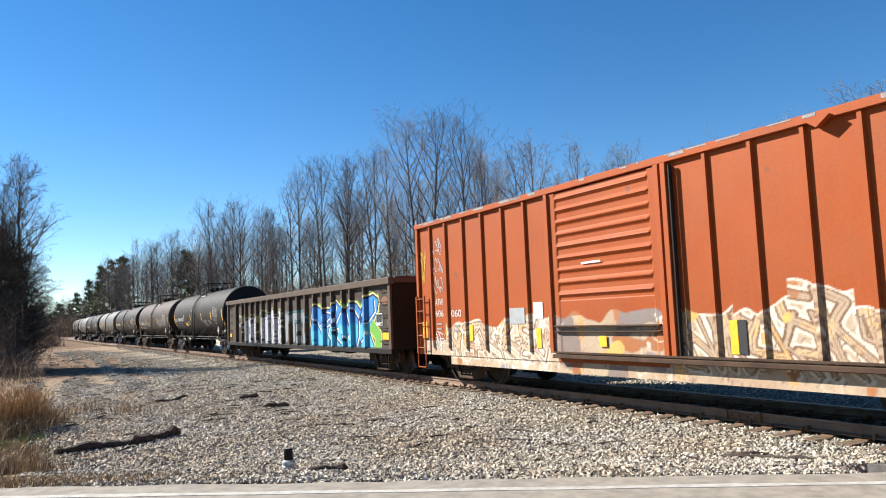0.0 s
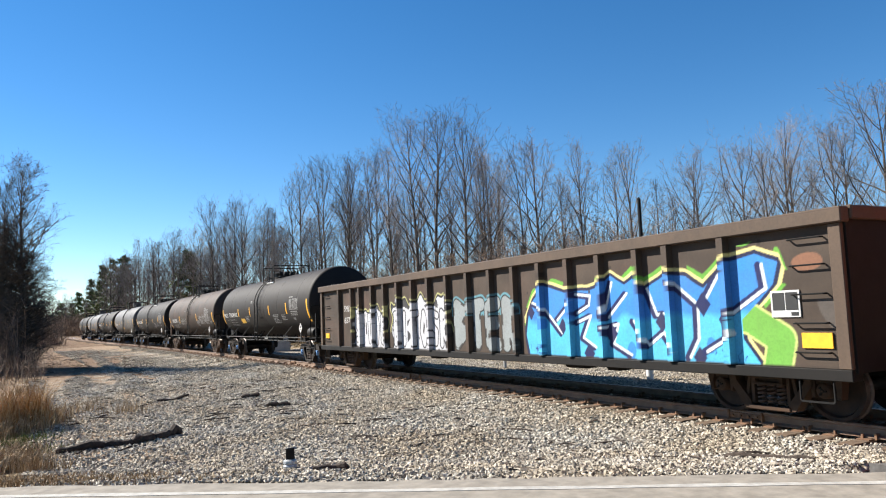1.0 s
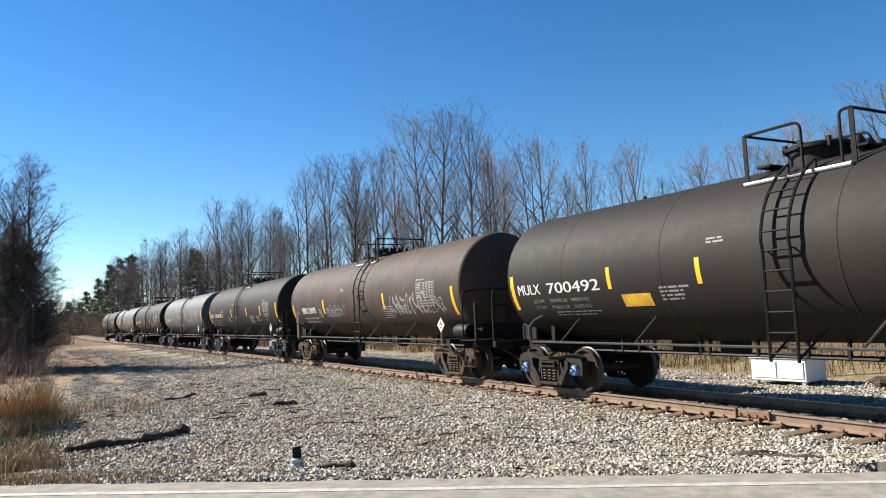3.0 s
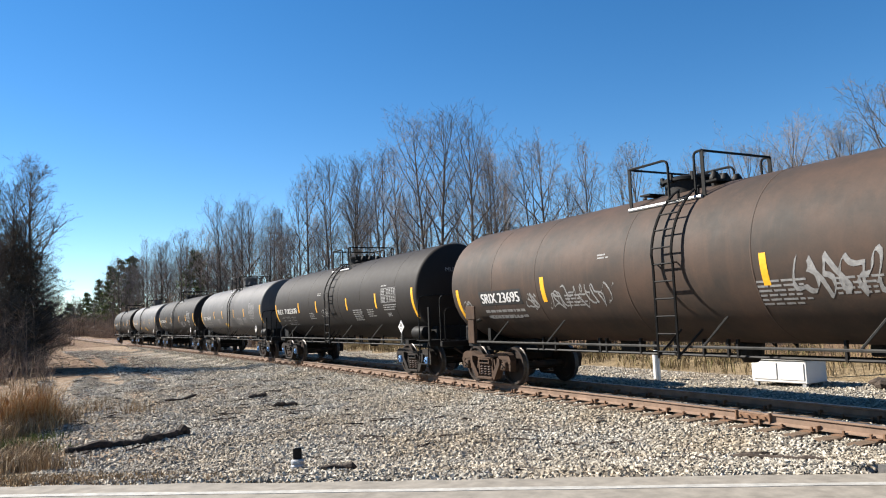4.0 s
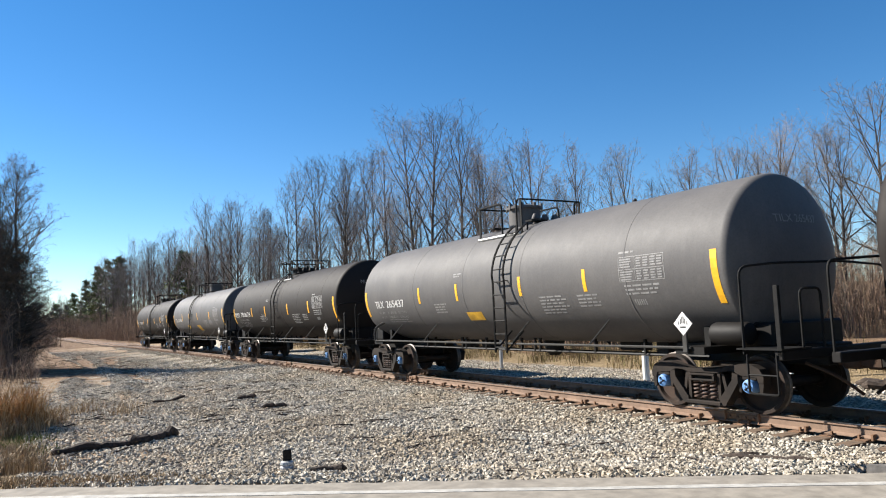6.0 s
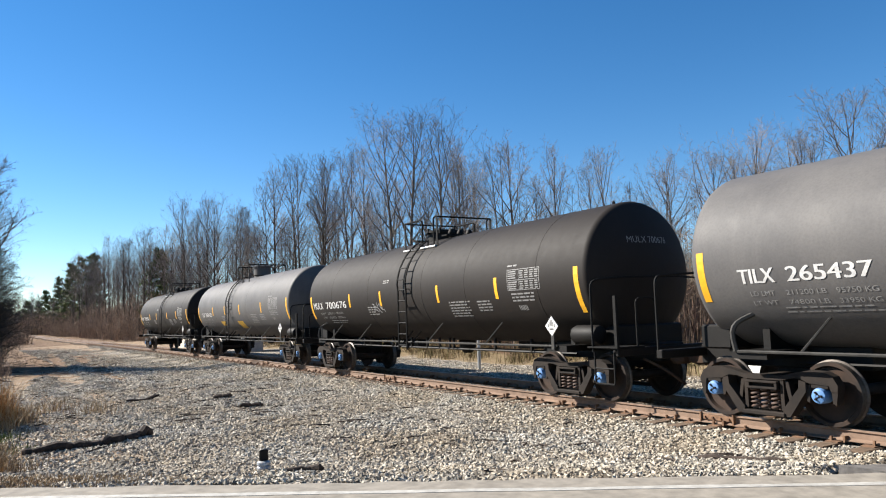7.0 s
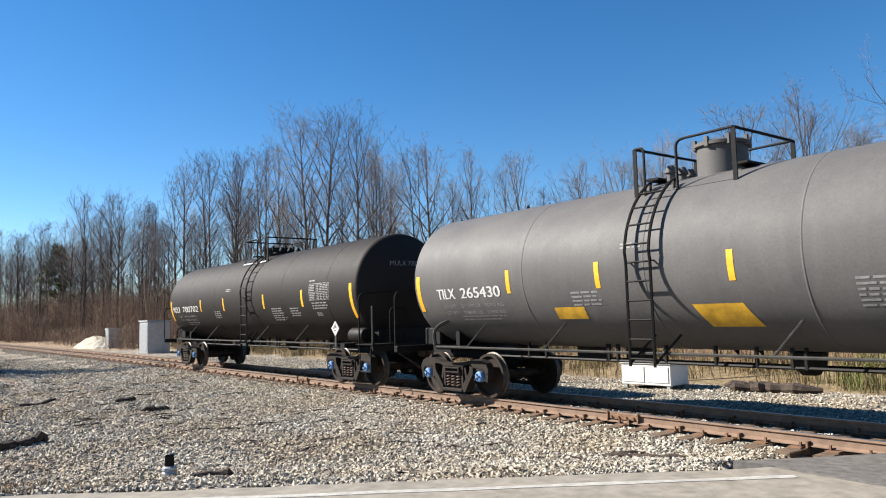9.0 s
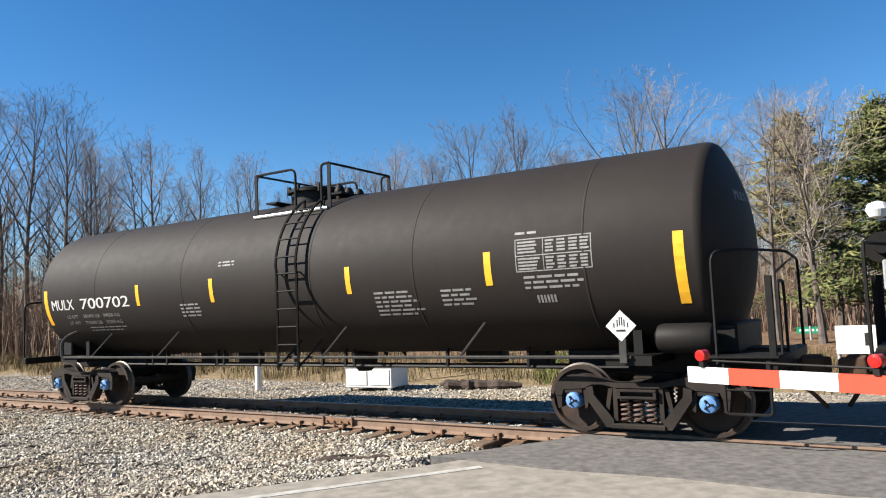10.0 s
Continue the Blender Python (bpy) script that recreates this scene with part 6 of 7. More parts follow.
def stems(name, count, seed, where, tall, mat, label, branches=5, lean=0.18, thick=0.016, cat="brush", reach=1.0):
    """Thicket of thin upright stems with side twigs, one mesh."""
    rng = random.Random(seed)
    verts, faces = [], []

    def blade(p, q, r0, r1):
        d = (q - p)
        u = Vector((d.y, -d.x, 0.01)).normalized() if d.length else Vector((1, 0, 0))
        w = d.normalized().cross(u)
        b = len(verts)
        for c, r in ((p, r0), (q, r1)):
            for k in range(3):
                a = k * math.tau / 3
                verts.append(tuple(c + (u * math.cos(a) + w * math.sin(a)) * r))
        for k in range(3):
            faces.append((b + k, b + (k + 1) % 3, b + 3 + (k + 1) % 3, b + 3 + k))

    spots = [where(rng) for _ in range(count)]
    zs = ground_z(np.array([p[0] for p in spots]), np.array([p[1] for p in spots]))
    for (x, y), z in zip(spots, zs):
        h = tall * rng.uniform(0.45, 1.15)
        p = Vector((x, y, float(z) - 0.1))
        q = p + Vector((rng.gauss(0, lean) * h * 0.5, rng.gauss(0, lean) * h * 0.5, h * 0.5))
        t = q + Vector((rng.gauss(0, lean) * h * 0.5, rng.gauss(0, lean) * h * 0.5, h * 0.5))
        blade(p, q, thick, thick * 0.7)
        blade(q, t, thick * 0.7, thick * 0.25)
        for k in range(branches):
            f = rng.uniform(0.2, 0.95)
            c = p.lerp(q, f * 2) if f < 0.5 else q.lerp(t, f * 2 - 1)
            a, l = rng.uniform(0, math.tau), h * rng.uniform(0.10, 0.28) * reach
            blade(c, c + Vector((math.cos(a) * l, math.sin(a) * l, l * rng.uniform(0.2, 1.0))), thick * 0.45, thick * 0.2)
    me = bpy.data.meshes.new(name)
    me.from_pydata(verts, [], faces)
    me.materials.append(mat)
    return tagged(piece(name, me), label, cat, kind="stuff")


def along(s0, s1, lat0, lat1):
    def where(rng):
        p = at_track(s0 + (s1 - s0) * rng.random() ** 1.2, rng.uniform(lat0, lat1))
        return p.x, p.y
    return where


stems("thicket", 8500, 41, along(24, 190, -28, -9.5), 5.6, BRUSH, "dense brown leafless thicket under the trees", 8, 0.10, 0.026)
stems("sapling_wood", 1500, 45, along(34, 190, -44, -15), 9.0, SAPLING, "grey leafless saplings deep in the wood", 30, 0.035, 0.032, reach=0.42)
stems("sapling_wood", 750, 46, along(-18, 36, -56, -32), 7.5, SAPLING, "grey leafless saplings deep in the wood", 30, 0.04, 0.028, reach=0.42)
stems("thicket", 5200, 42, along(-18, 40, -46, -24), 4.8, BRUSH, "dense brown leafless thicket under the trees", 7, 0.12, 0.02)
stems("low_brush", 2600, 43, along(60, 200, -10, -5), 1.9, BRUSH, "low brown brush close to the track", 8, 0.2, 0.016)
stems("bank_brush", 700, 54, along(38, 150, 5.0, 11), 0.4, BRUSH, "low dry weeds along the ballast", 7, 0.3, 0.010)
stems("bank_brush", 1800, 44, along(34, 130, 10.5, 17), 1.5, BRUSH, "tangled brown brush on the bank", 8, 0.25, 0.013)
stems("far_thicket", 5200, 55, along(105, 350, -34, -5.5), 6.5, BRUSH, "leafless wood far along the track", 7, 0.12, 0.035)
stems("far_thicket", 2600, 56, along(110, 380, 9, 70), 6.0, BRUSH, "leafless wood beside the far bend", 7, 0.12, 0.04)
stems("far_thicket", 4200, 58, along(255, 400, -22, 14), 7.0, BRUSH, "leafless wood where the line bends away", 7, 0.12, 0.055)
stems("low_brush", 2400, 59, along(105, 250, -9, -4), 3.4, BRUSH, "brown brush close to the far track", 8, 0.2, 0.03)
stems("low_brush", 1800, 60, along(110, 260, 5, 14), 2.6, BRUSH, "brown brush close to the far track", 8, 0.2, 0.03)
stems("far_thicket", 1500, 53, along(140, 330, 6, 40), 4.0, BRUSH, "leafless thicket at the far bend", 6, 0.15, 0.03)
stems("bank_brush", 420, 52, along(42, 54, 11.4, 15), 3.2, BRUSH, "vines and saplings round the bank's trees", 12, 0.16, 0.02)


def litter_sticks(name, count, seed, s0, s1, lat0, lat1, label):
    """Twigs lying flat, one mesh."""
    rng = random.Random(seed)
    spots = []
    for _ in range(count):
        p = at_track(rng.uniform(s0, s1), rng.uniform(lat0, lat1))
        spots.append((p.x, p.y))
    zs = ground_z(np.array([p[0] for p in spots]), np.array([p[1] for p in spots]))
    bm = bmesh.new()
    for (x, y), z in zip(spots, zs):
        a, l, r = rng.uniform(0, math.pi), rng.uniform(0.12, 0.7), rng.uniform(0.008, 0.022)
        dx, dy = math.cos(a) * l / 2, math.sin(a) * l / 2
        tube(bm, [(x - dx, y - dy, z + r), (x + rng.gauss(0, 0.04), y + rng.gauss(0, 0.04), z + r * 2), (x + dx, y + dy, z + r)], [r, r, r * 0.5], 3)
    ob = part(name, bm, ROT, None, label)
    return tagged(ob, label, "twigs", kind="stuff")


litter_sticks("fallen_twigs", 650, 91, 14, 72, 4.6, 11.5, "dark fallen twigs scattered on the bank")
litter_sticks("fallen_twigs", 160, 92, 6, 30, 2.0, 6.5, "a few fallen twigs on the gravel")


def tuft_field(name, count, seed, where, tall, mat, label, width=0.009, lean=0.35):
    """Dry blades, each a thin bent strip."""
    rng = np.random.RandomState(seed)
    x, y = where(rng, count)
    z = ground_z(x, y)
    n = len(x)
    h = tall * rng.uniform(0.4, 1.15, n)
    a, b = rng.uniform(0, math.tau, n), rng.uniform(0, math.tau, n)
    l = lean * h * rng.uniform(0.1, 1.0, n)
    ux, uy = np.cos(a) * width, np.sin(a) * width
    dx, dy = np.cos(b) * l, np.sin(b) * l
    p = np.stack([np.stack([x - ux, y - uy, z - 0.03], 1), np.stack([x + ux, y + uy, z - 0.03], 1),
                  np.stack([x + dx * 0.35 + ux * 0.7, y + dy * 0.35 + uy * 0.7, z + h * 0.6], 1), np.stack([x + dx * 0.35 - ux * 0.7, y + dy * 0.35 - uy * 0.7, z + h * 0.6], 1),
                  np.stack([x + dx, y + dy, z + h * 0.95], 1)], 1)
    k = (np.arange(n) * 5)[:, None]
    q = (k + np.array([[0, 1, 2, 3]])).tolist()
    t = (k + np.array([[3, 2, 4]])).tolist()
    me = bpy.data.meshes.new(name)
    me.from_pydata(p.reshape(-1, 3).tolist(), [], q + t)
    me.materials.append(mat)
    return tagged(piece(name, me), label, "grass", kind="stuff")


def patch(cx, cy, rx, ry, clumps=0, tight=0.12):
    def where(rng, n):
        if clumps:
            c = np.stack([rng.normal(cx, rx * 0.5, clumps), rng.normal(cy, ry * 0.5, clumps)], 1)
            k = c[rng.randint(0, clumps, n)]
            return k[:, 0] + rng.normal(0, tight, n), k[:, 1] + rng.normal(0, tight, n)
        return rng.normal(cx, rx * 0.5, n), rng.normal(cy, ry * 0.5, n)
    return where


def track_patch(s0, s1, lat0, lat1, clumps, tight):
    def where(rng, n):
        s, lat = rng.uniform(s0, s1, clumps), rng.uniform(lat0, lat1, clumps)
        p = np.array([at_track(a, b)[:2] for a, b in zip(s, lat)])
        k = p[rng.randint(0, clumps, n)]
        return k[:, 0] + rng.normal(0, tight, n), k[:, 1] + rng.normal(0, tight, n)
    return where


tuft_field("broom_sedge", 1100, 61, patch(-9.3, 15.9, 0.6, 0.9, 7, 0.14), 1.05, ORANGE_GRASS, "tall orange tuft of dry broom sedge", 0.007, 0.65)
tuft_field("dry_grass", 8000, 62, patch(-9.7, 14.8, 1.3, 4.4, 80, 0.25), 0.42, DRY_GRASS, "pale dry grass on the verge", 0.007, 1.0)
tuft_field("dry_grass", 9000, 63, patch(-7.4, 10.7, 1.3, 1.5, 50, 0.2), 0.28, DRY_GRASS, "pale dry grass beside the road", 0.006, 0.9)
tuft_field("green_grass", 9000, 64, patch(-8.3, 12.0, 1.0, 2.0, 40, 0.25), 0.16, GREEN_GRASS, "short green grass on the verge", 0.006, 0.8)
tuft_field("dry_grass", 2600, 65, patch(-4.9, 9.1, 1.9, 0.5, 60, 0.16), 0.08, DRY_GRASS, "thin dry grass along the road edge", 0.006, 1.0)
tuft_field("weeds", 16000, 66, track_patch(-6, 60, -11.5, -7.2, 330, 0.35), 0.55, WEEDS, "brown and olive weeds beyond the track", 0.010, 0.7)
tuft_field("dry_grass", 4500, 67, track_patch(20, 60, 11, 16, 100, 0.35), 0.22, DRY_GRASS, "scattered dry grass on the bank", 0.010, 0.8)
tuft_field("green_weeds", 2500, 68, track_patch(-4, 9, -10.5, -8.0, 40, 0.3), 0.6, GREEN_GRASS, "green weeds beyond the track", 0.012, 0.6)


def needle_tree(name, height, radius, first, seed, mat, label, x, y, droop=0.1, count=34, per=150, size=0.16):
    """Trunk, whorls of limbs, and clumps of needles along them."""
    rng = random.Random(seed)
    tree = tagged(new(name), label, "tree", "evergreens")
    tree.matrix_basis = pose(x, y, ground_at(x, y))
    trunk = limb = bmesh.new()
    tube(trunk, [(0.1 * math.sin(i), 0.1 * math.cos(i * 1.3), height * i / 8 - 0.2) for i in range(9)], [0.22 * (1 - 0.9 * i / 8) for i in range(9)], 8)
    verts, faces = [], []
    for k in range(count):
        f = first + (1 - first) * (k + rng.random()) / count
        a, z = k * 2.4 + rng.uniform(-0.4, 0.4), height * f
        l = radius * (1.08 - ((f - first) / (1 - first)) ** 1.3) * rng.uniform(0.65, 1.15) + 0.25
        tip = Vector((math.cos(a) * l, math.sin(a) * l, z + l * rng.uniform(-droop, 0.35)))
        root = Vector((0, 0, z))
        tube(limb, [root, root.lerp(tip, 0.5) + Vector((0, 0, 0.1)), tip], [0.05, 0.03, 0.01], 5)
        for c in range(per):
            g = rng.uniform(0.25, 1.05)
            p = root.lerp(tip, g) + Vector((rng.gauss(0, 0.28), rng.gauss(0, 0.28), rng.gauss(0.05, 0.2))) * (0.5 + 0.5 * g)
            u = Vector((rng.gauss(0, 1), rng.gauss(0, 1), rng.gauss(0.3, 0.7))).normalized()
            w = u.orthogonal().normalized()
            s, b = size * rng.uniform(0.6, 1.5), len(verts)
            verts += [tuple(p - w * s * 0.16), tuple(p + w * s * 0.16), tuple(p + u * s + w * s * 0.1), tuple(p + u * s * 1.15)]
            faces.append((b, b + 1, b + 2, b + 3))
    part("trunk", trunk, BARK, tree)
    me = bpy.data.meshes.new("crown")
    me.from_pydata(verts, [], faces)
    me.materials.append(mat)
    piece("crown", me, tree)
    return tree


def polar(az, r):
    return r * math.sin(radians(az)), r * math.cos(radians(az))


needle_tree("pine_tree", 7.9, 3.4, 0.10, 71, EVERGREEN, "broad dark green cedar beyond the crossing", *polar(60.8, 30), count=60, per=230, size=0.26)
needle_tree("pine_tree", 9.4, 2.4, 0.40, 72, OLIVE, "olive-brown pine behind bare branches", *polar(55.4, 36), count=44, per=170, size=0.26)
for i, (s, lat, h) in enumerate(((205, -10, 19.5), (214, -14, 21), (222, -9, 19), (232, -15, 22), (240, -11, 20), (252, -18, 21), (262, -9, 18), (275, -13, 18), (290, -7, 15), (305, -12, 15), (122, -13, 13.5), (320, -3, 12), (340, 6, 12), (350, -8, 12), (360, 14, 13))):
    p = at_track(s, lat)
    needle_tree("pine_tree", h, 3.4, 0.2, 80 + i, NEEDLE, "dark green pine far along the track", p.x, p.y, count=26, per=75, size=0.6)


# ---- small things ----
def local(name, bm, mat, x, y, turn, label, cat, z=None, **more):
    ob = part(name, bm, mat, None, label, pose(x, y, ground_at(x, y) if z is None else z, 0, 0, turn))
    return tagged(ob, label, cat, **more)


def small_things():
    h = HEAD0 - 90
    # white trackside cabinet
    p = at_track(12.6, -5.9)
    cab = tagged(new("equipment_cabinet"), "low white metal equipment cabinet on short feet", "cabinet")
    cab.matrix_basis = pose(p.x, p.y, ground_at(p.x, p.y), 0, 0, h + 6)
    bm = bmesh.new()
    box(bm, -0.75, 0.75, -0.45, 0.45, 0.10, 0.66, 0.02)
    part("body", bm, CABINET_WHITE, cab)
    bm = bmesh.new()
    box(bm, -0.79, 0.79, -0.49, 0.49, 0.661, 0.71, 0.015)
    part("lid", bm, CABINET_WHITE, cab)
    for x in (-0.36, 0.36):
        bm = bmesh.new()
        box(bm, x - 0.32, x + 0.32, -0.47, -0.452, 0.18, 0.60, 0.006)
        part("door", bm, CABINET_WHITE, cab)
    for x in (-0.65, 0.65):
        for y in (-0.38, 0.38):
            bm = bmesh.new()
            box(bm, x - 0.05, x + 0.05, y - 0.05, y + 0.05, -0.06, 0.10)
            part("foot", bm, GALV, cab)
    # mast with a white foot
    p = at_track(16.0, -4.7)
    mast = tagged(new("signal_mast"), "slim dark post with a white painted foot", "post")
    mast.matrix_basis = pose(p.x, p.y, ground_at(p.x, p.y))
    bm = bmesh.new()
    lathe(bm, [(-0.1, 0.10), (0.80, 0.10), (0.85, 0.07)], 14, "Z")
    part("foot", bm, CABINET_WHITE, mast, "white painted foot")
    bm = bmesh.new()
    lathe(bm, [(0.84, 0.06), (5.3, 0.055), (5.35, 0.02)], 10, "Z")
    part("pole", bm, BLACK, mast)
    p = at_track(24.2, -5.2)
    bm = bmesh.new()
    lathe(bm, [(-0.1, 0.07), (1.2, 0.065), (1.24, 0.03)], 10, "Z")
    local("marker_post", bm, GALV, p.x, p.y, 0, "short grey marker post in the gravel", "post")
    # grey cabinets further along
    for s, lat, w, d, tall, why in ((53.2, -5.0, 1.9, 1.5, 2.15, "tall galvanized signal cabinet with one bright side"), (66.6, -5.8, 1.0, 0.9, 1.6, "small galvanized signal cabinet beside a gravel heap")):
        p = at_track(s, lat)
        c = tagged(new("signal_cabinet"), why, "cabinet", "signal cabinets")
        c.matrix_basis = pose(p.x, p.y, ground_at(p.x, p.y), 0, 0, heading(s) - 90)
        bm = bmesh.new()
        box(bm, -w / 2, w / 2, -d / 2, d / 2, -0.05, tall, 0.03)
        part("body", bm, GALV, c)
        bm = bmesh.new()
        box(bm, -w / 2 - 0.06, w / 2 + 0.06, -d / 2 - 0.06, d / 2 + 0.06, tall + 0.001, tall + 0.09, 0.02)
        part("roof", bm, GALV, c)
        bm = bmesh.new()
        box(bm, -w / 2 + 0.12, w / 2 - 0.12, -d / 2 - 0.025, -d / 2 - 0.002, 0.15, tall - 0.12, 0.01)
        part("door", bm, GALV, c)
    # gravel heap
    rng = np.random.RandomState(3)
    bm = bmesh.new()
    rings = []
    for i in range(9):
        f = i / 8
        rings.append([bm.verts.new((math.cos(k * math.tau / 28) * 4.2 * (1 - f) + rng.normal(0, 0.06), math.sin(k * math.tau / 28) * 1.7 * (1 - f) + rng.normal(0, 0.05), -0.1 + 1.15 * math.sin(f * math.pi / 2) + rng.normal(0, 0.03))) for k in range(28)])
    for a, b in zip(rings, rings[1:]):
        for k in range(28):
            bm.faces.new((a[k], a[(k + 1) % 28], b[(k + 1) % 28], b[k]))
    p = at_track(69.5, -5.2)
    local("gravel_heap", bm, STONE, p.x, p.y, heading(69) - 90, "low heap of pale gravel beside the track", "gravel heap")
    # short marker in the ballast
    marker = tagged(new("ground_marker"), "stubby dark marker on a pale foot in the ballast", "marker")
    marker.matrix_basis = pose(-2.1, 9.62, ground_at(-2.1, 9.62), 0, 0, 20)
    bm = bmesh.new()
    lathe(bm, [(-0.03, 0.085), (0.05, 0.09), (0.07, 0.08), (0.085, 0.09), (0.115, 0.085), (0.13, 0.055)], 16, "Z")
    part("foot", bm, GALV, marker, "pale grey plastic foot")
    bm = bmesh.new()
    box(bm, -0.055, 0.055, -0.02, 0.02, 0.12, 0.27, 0.01)
    part("blade", bm, BLACK, marker)

    def log(name, pts, r, seed, label):
        rg = random.Random(seed)
        bm = bmesh.new()
        full = []
        for (ax, ay), (bx, by) in zip(pts, pts[1:]):
            for i in range(6):
                f = i / 6
                full.append((ax + (bx - ax) * f, ay + (by - ay) * f))
        full.append(pts[-1])
        zs = ground_z(np.array([q[0] for q in full]), np.array([q[1] for q in full]))
        line = [(q[0] + rg.gauss(0, r * 0.25), q[1] + rg.gauss(0, r * 0.25), float(z) + r * 0.5 + abs(rg.gauss(0, r * 0.3))) for q, z in zip(full, zs)]
        tube(bm, line, [r * rg.uniform(0.6, 1.25) * (0.45 if i in (0, len(line) - 1) else 1) for i in range(len(line))], 8)
        return tagged(part(name, bm, ROT, None, label), label, "wood")

    log("rotten_tie", [(-6.75, 12.55), (-6.2, 12.95), (-5.7, 13.35)], 0.075, 1, "dark rotten tie half sunk in the gravel")
    log("rotten_tie", [(-5.75, 13.3), (-5.45, 13.9), (-5.3, 14.5)], 0.09, 2, "broken end of a rotten tie")
    log("stick", [(-8.1, 20.4), (-7.7, 21.8)], 0.05, 3, "dark weathered stick lying on the ballast")
    log("stick", [(-5.8, 20.5), (-5.4, 20.9)], 0.07, 4, "short dark piece of wood on the ballast")
    log("stick", [(-4.6, 18.6), (-4.1, 18.9)], 0.07, 5, "short dark piece of wood on the ballast")
    log("stick", [(3.55, 9.85), (3.95, 9.45), (4.35, 8.95)], 0.035, 6, "long dark stick lying by the crossing")
    log("stick", [(-1.75, 9.35), (-1.3, 9.45)], 0.05, 7, "flat scrap of dark wood in the gravel")
    for i, (a, b, c) in enumerate(((10.6, 9.6, -6.2), (10.9, 9.9, -6.5), (10.2, 8.9, -6.4))):
        p, q = at_track(a, c), at_track(b - 0.3, c - 0.4)
        log("old_tie", [(p.x, p.y), (q.x, q.y)], 0.13, 20 + i, "old dark tie dumped beyond the track")


small_things()


def gate():
    """The lowered barrier arm, its lamps and its mast."""
    g = tagged(new("crossing_gate"), "lowered red and white striped crossing gate arm with red lamps", "crossing gate")
    tip, way = Vector((4.45 + 0.32, 4.12, 1.165)), Vector((0.10, -0.995, 0.0)).normalized()
    g.matrix_basis = Matrix.Translation(tip) @ pose(0, 0, 0, 0, 0, math.degrees(math.atan2(way.y, way.x)))
    at = 0.0
    for i in range(12):
        bm = bmesh.new()
        w = 0.36 if i == 0 else 0.406
        box(bm, at, at + w, -0.015, 0.015, -0.06, 0.06)
        part("stripe", bm, GATE_WHITE if i % 2 == 0 else RED, g, "white reflective stripe" if i % 2 == 0 else "red reflective stripe")
        at += w
    bm = bmesh.new()
    box(bm, 0.02, at, 0.016, 0.04, 0.02, 0.05)
    part("truss", bm, GALV, g)
    for x in (0.14, 1.42, 2.9):
        bm = bmesh.new()
        lathe(bm, [(-0.045, 0.024), (-0.04, 0.044), (0.03, 0.044), (0.045, 0.03)], 14, "Y", (x, 0.0, 0.15))
        part("lamp", bm, RED_LENS, g, "red gate lamp")
        bm = bmesh.new()
        box(bm, x - 0.02, x + 0.02, -0.03, 0.03, 0.0605, 0.105)
        part("lamp_bracket", bm, BLACK, g)
    tube_bm = bmesh.new()
    tube(tube_bm, [(0.1, 0.02, 0.11), (1.4, 0.02, 0.10), (2.9, 0.02, 0.10)], 0.008, 5)
    part("cable", tube_bm, BLACK, g)
    bm = bmesh.new()
    lathe(bm, [(-1.4, 0.09), (2.2, 0.08)], 12, "Z", (at + 0.15, 0.12, 0))
    part("mast", bm, GALV, g)


gate()


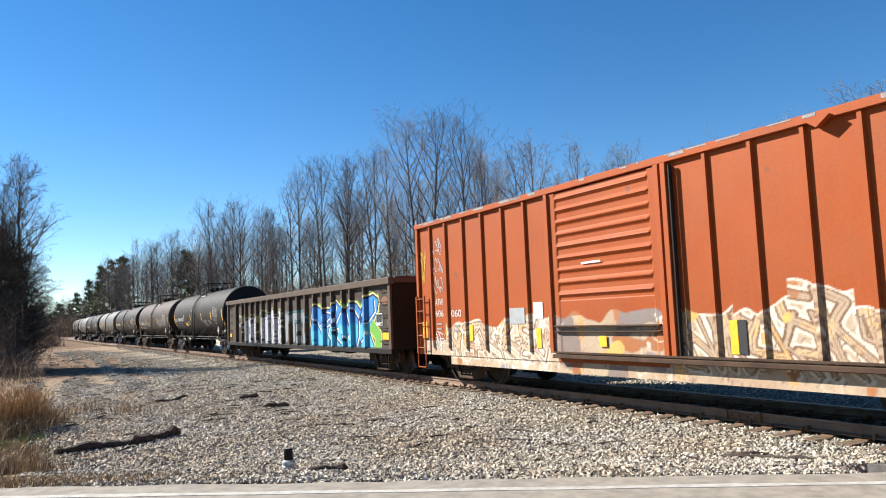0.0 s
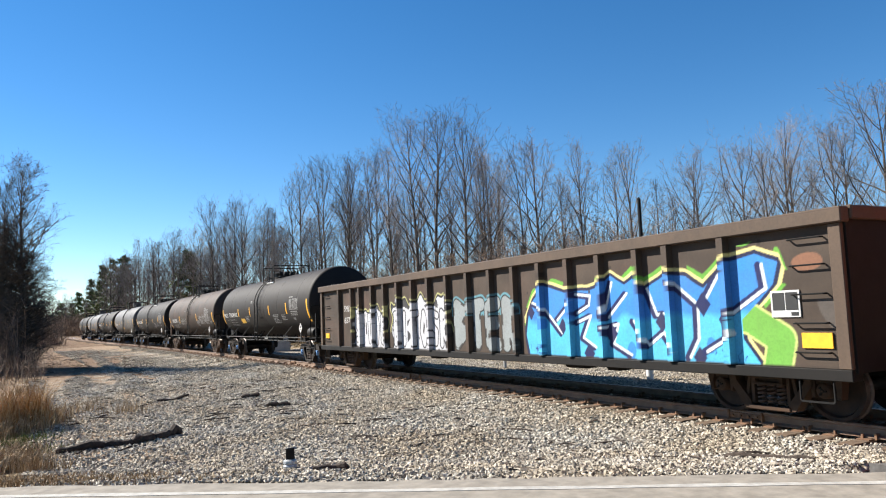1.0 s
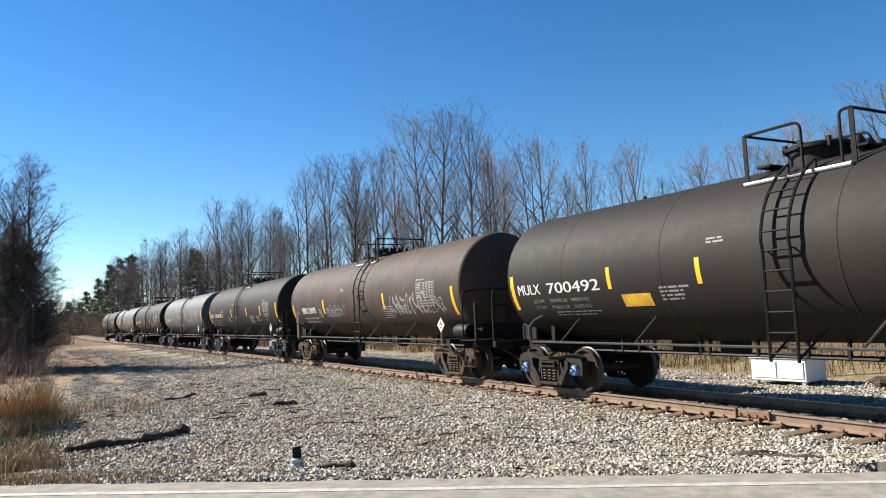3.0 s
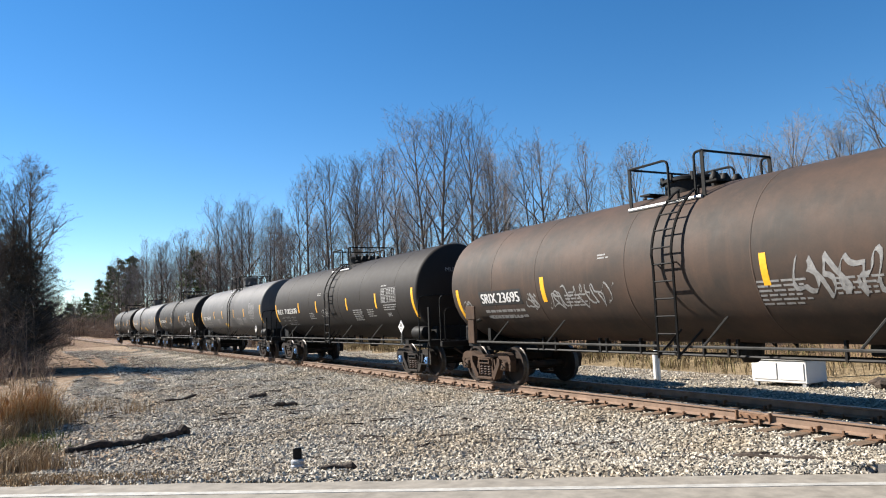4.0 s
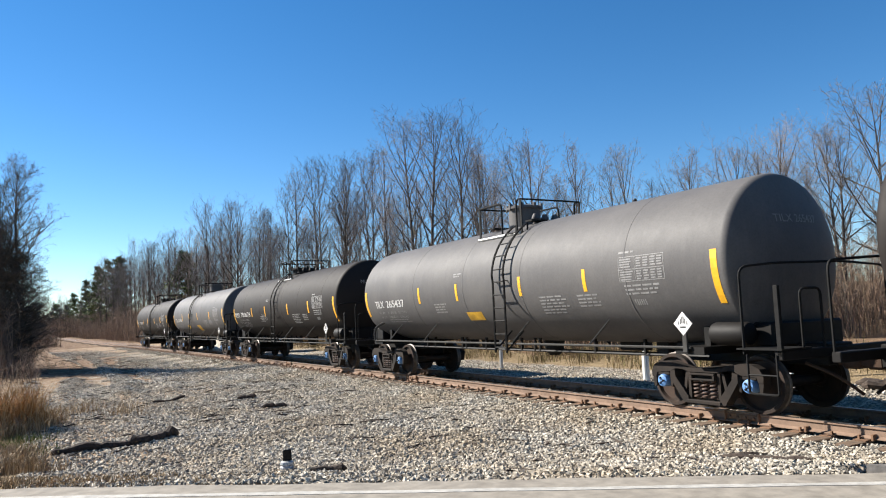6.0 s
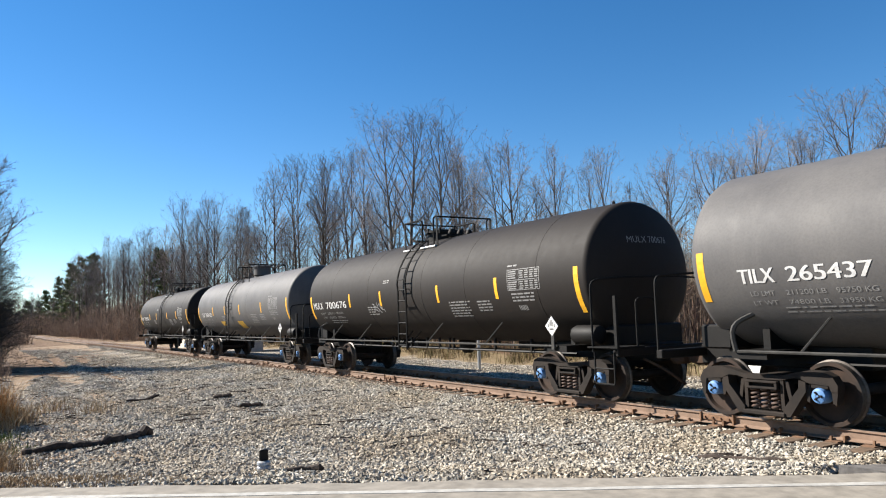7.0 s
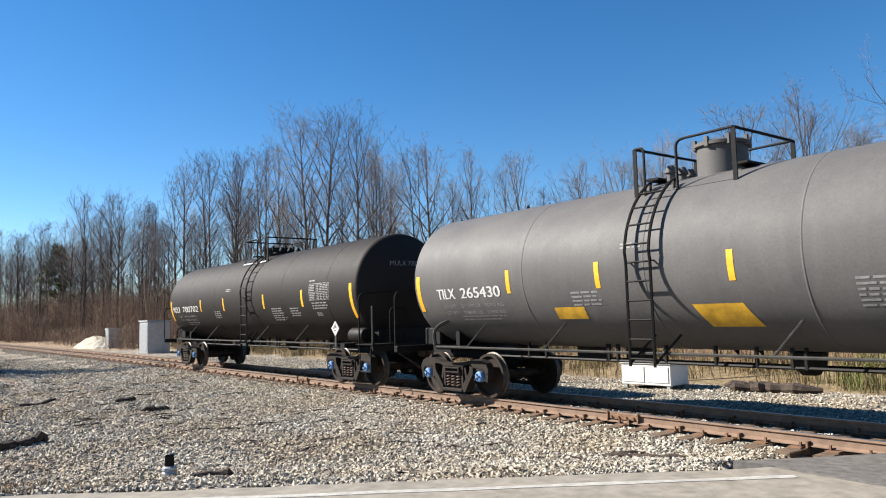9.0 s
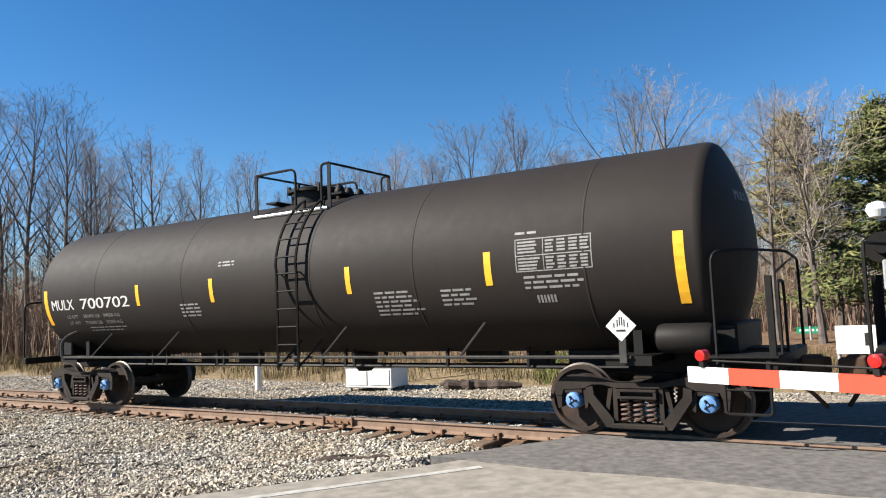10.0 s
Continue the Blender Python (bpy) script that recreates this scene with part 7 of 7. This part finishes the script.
def beyond_crossing():
    s = tagged(new("street_sign"), "small green street sign on a grey post", "sign")
    low = ground_at(*polar(55.6, 28))
    s.matrix_basis = pose(*polar(55.6, 28), low, 0, 0, -55)
    bm = bmesh.new()
    lathe(bm, [(-0.1, 0.035), (0.75 - low, 0.035)], 8, "Z")
    part("post", bm, GALV, s)
    bm = bmesh.new()
    box(bm, -0.42, 0.42, -0.012, 0.012, 0.50 - low, 0.72 - low)
    part("plate", bm, SIGN_GREEN, s, "green street name plate")
    bm = bmesh.new()
    for i in range(4):
        box(bm, -0.34 + i * 0.17, -0.22 + i * 0.17, -0.017, -0.013, 0.57 - low, 0.65 - low)
    part("lettering", bm, WHITE, s)
    w = tagged(new("white_sign"), "broad white board sign on two posts", "sign")
    low = ground_at(*polar(60.0, 20))
    w.matrix_basis = pose(*polar(60.0, 20), low, 0, 0, -60)
    for u in (-0.9, 0.9):
        bm = bmesh.new()
        lathe(bm, [(-0.1, 0.05), (0.95 - low, 0.05)], 8, "Z", (u, 0.09, 0))
        part("post", bm, GALV, w)
    bm = bmesh.new()
    box(bm, -0.95, 1.05, -0.03, 0.03, 0.35 - low, 1.02 - low, 0.01)
    part("board", bm, CABINET_WHITE, w)
    for u0, u1 in ((-0.35, -0.25), (0.25, 0.31)):
        bm = bmesh.new()
        box(bm, u0, u1, -0.037, -0.032, 0.55 - low, 0.85 - low)
        part("marking", bm, DARK_LETTER, w)
    # flashing signal mast with its bell
    m = tagged(new("crossing_signal"), "black crossing signal with a white bell on its mast", "crossing signal")
    gx, gy = polar(60.5, 17.0)
    low = ground_at(gx, gy)
    m.matrix_basis = pose(gx, gy, low, 0, 0, -60)
    bm = bmesh.new()
    lathe(bm, [(-0.1, 0.07), (3.25 - low, 0.07)], 12, "Z", (0.35, 0, 0))
    part("mast", bm, GALV, m)
    bm = bmesh.new()
    lathe(bm, [(-0.18, 0.05), (-0.14, 0.15), (0.0, 0.22), (0.12, 0.17), (0.17, 0.04)], 20, "Z", (0.0, 0, 3.40 - low))
    box(bm, -0.02, 0.36, -0.02, 0.02, 3.18 - low, 3.22 - low)
    part("bell", bm, CABINET_WHITE, m, "white bell dome")
    bm = bmesh.new()
    lathe(bm, [(-0.03, 0.31), (0.03, 0.31)], 24, "Y", (0.02, 0, 2.65 - low))
    lathe(bm, [(-0.26, 0.13), (-0.03, 0.14)], 14, "Y", (0.02, 0, 2.65 - low))
    part("lamp_head", bm, BLACK, m)
    bm = bmesh.new()
    box(bm, 0.0, 0.45, -0.15, 0.15, 1.8 - low, 2.4 - low, 0.03)
    part("relay_box", bm, GALV, m)
    # wires across
    wires = tagged(new("overhead_wires"), "thin overhead wires strung across the road", "wire")
    for k, (z0, z1) in enumerate(((3.4, 3.6), (4.6, 4.8), (5.9, 6.1))):
        bm = bmesh.new()
        a, b = Vector((*polar(40, 27), z0)), Vector((*polar(75, 22), z1))
        tube(bm, [a.lerp(b, i / 10) - Vector((0, 0, 0.2 * math.sin(math.pi * i / 10))) for i in range(11)], 0.009, 4)
        part("wire", bm, BLACK, wires)


beyond_crossing()


# ---- ties, one by one ----
def build_ties(track):
    rng = random.Random(14)
    kinds = []
    for k in range(5):
        bm = bmesh.new()
        box(bm, -0.115, 0.115, -1.3, 1.3, -0.18, 0.0, 0.012)
        for v in bm.verts:
            v.co += Vector((rng.gauss(0, 0.006), rng.gauss(0, 0.012), rng.gauss(0, 0.004) if v.co.z < -0.02 else 0))
        kinds.append(mesh_of("tie", bm, TIE))
    rest = bmesh.new()
    for i in range(500):
        s = 4.3 + i * 0.5
        m = Matrix.Translation(at_track(s, rng.gauss(0, 0.03), -0.192)) @ pose(0, 0, 0, 0, 0, heading(s) - 90 + rng.gauss(0, 0.6))
        if i < 290:
            piece("tie", kinds[rng.randrange(5)], track, m)
        else:
            box(rest, -0.115, 0.115, -1.3, 1.3, -0.18, 0.0, 0, m)
    part("far_ties", rest, TIE, track)["kind"] = "stuff"


build_ties(TRACK)
motions()
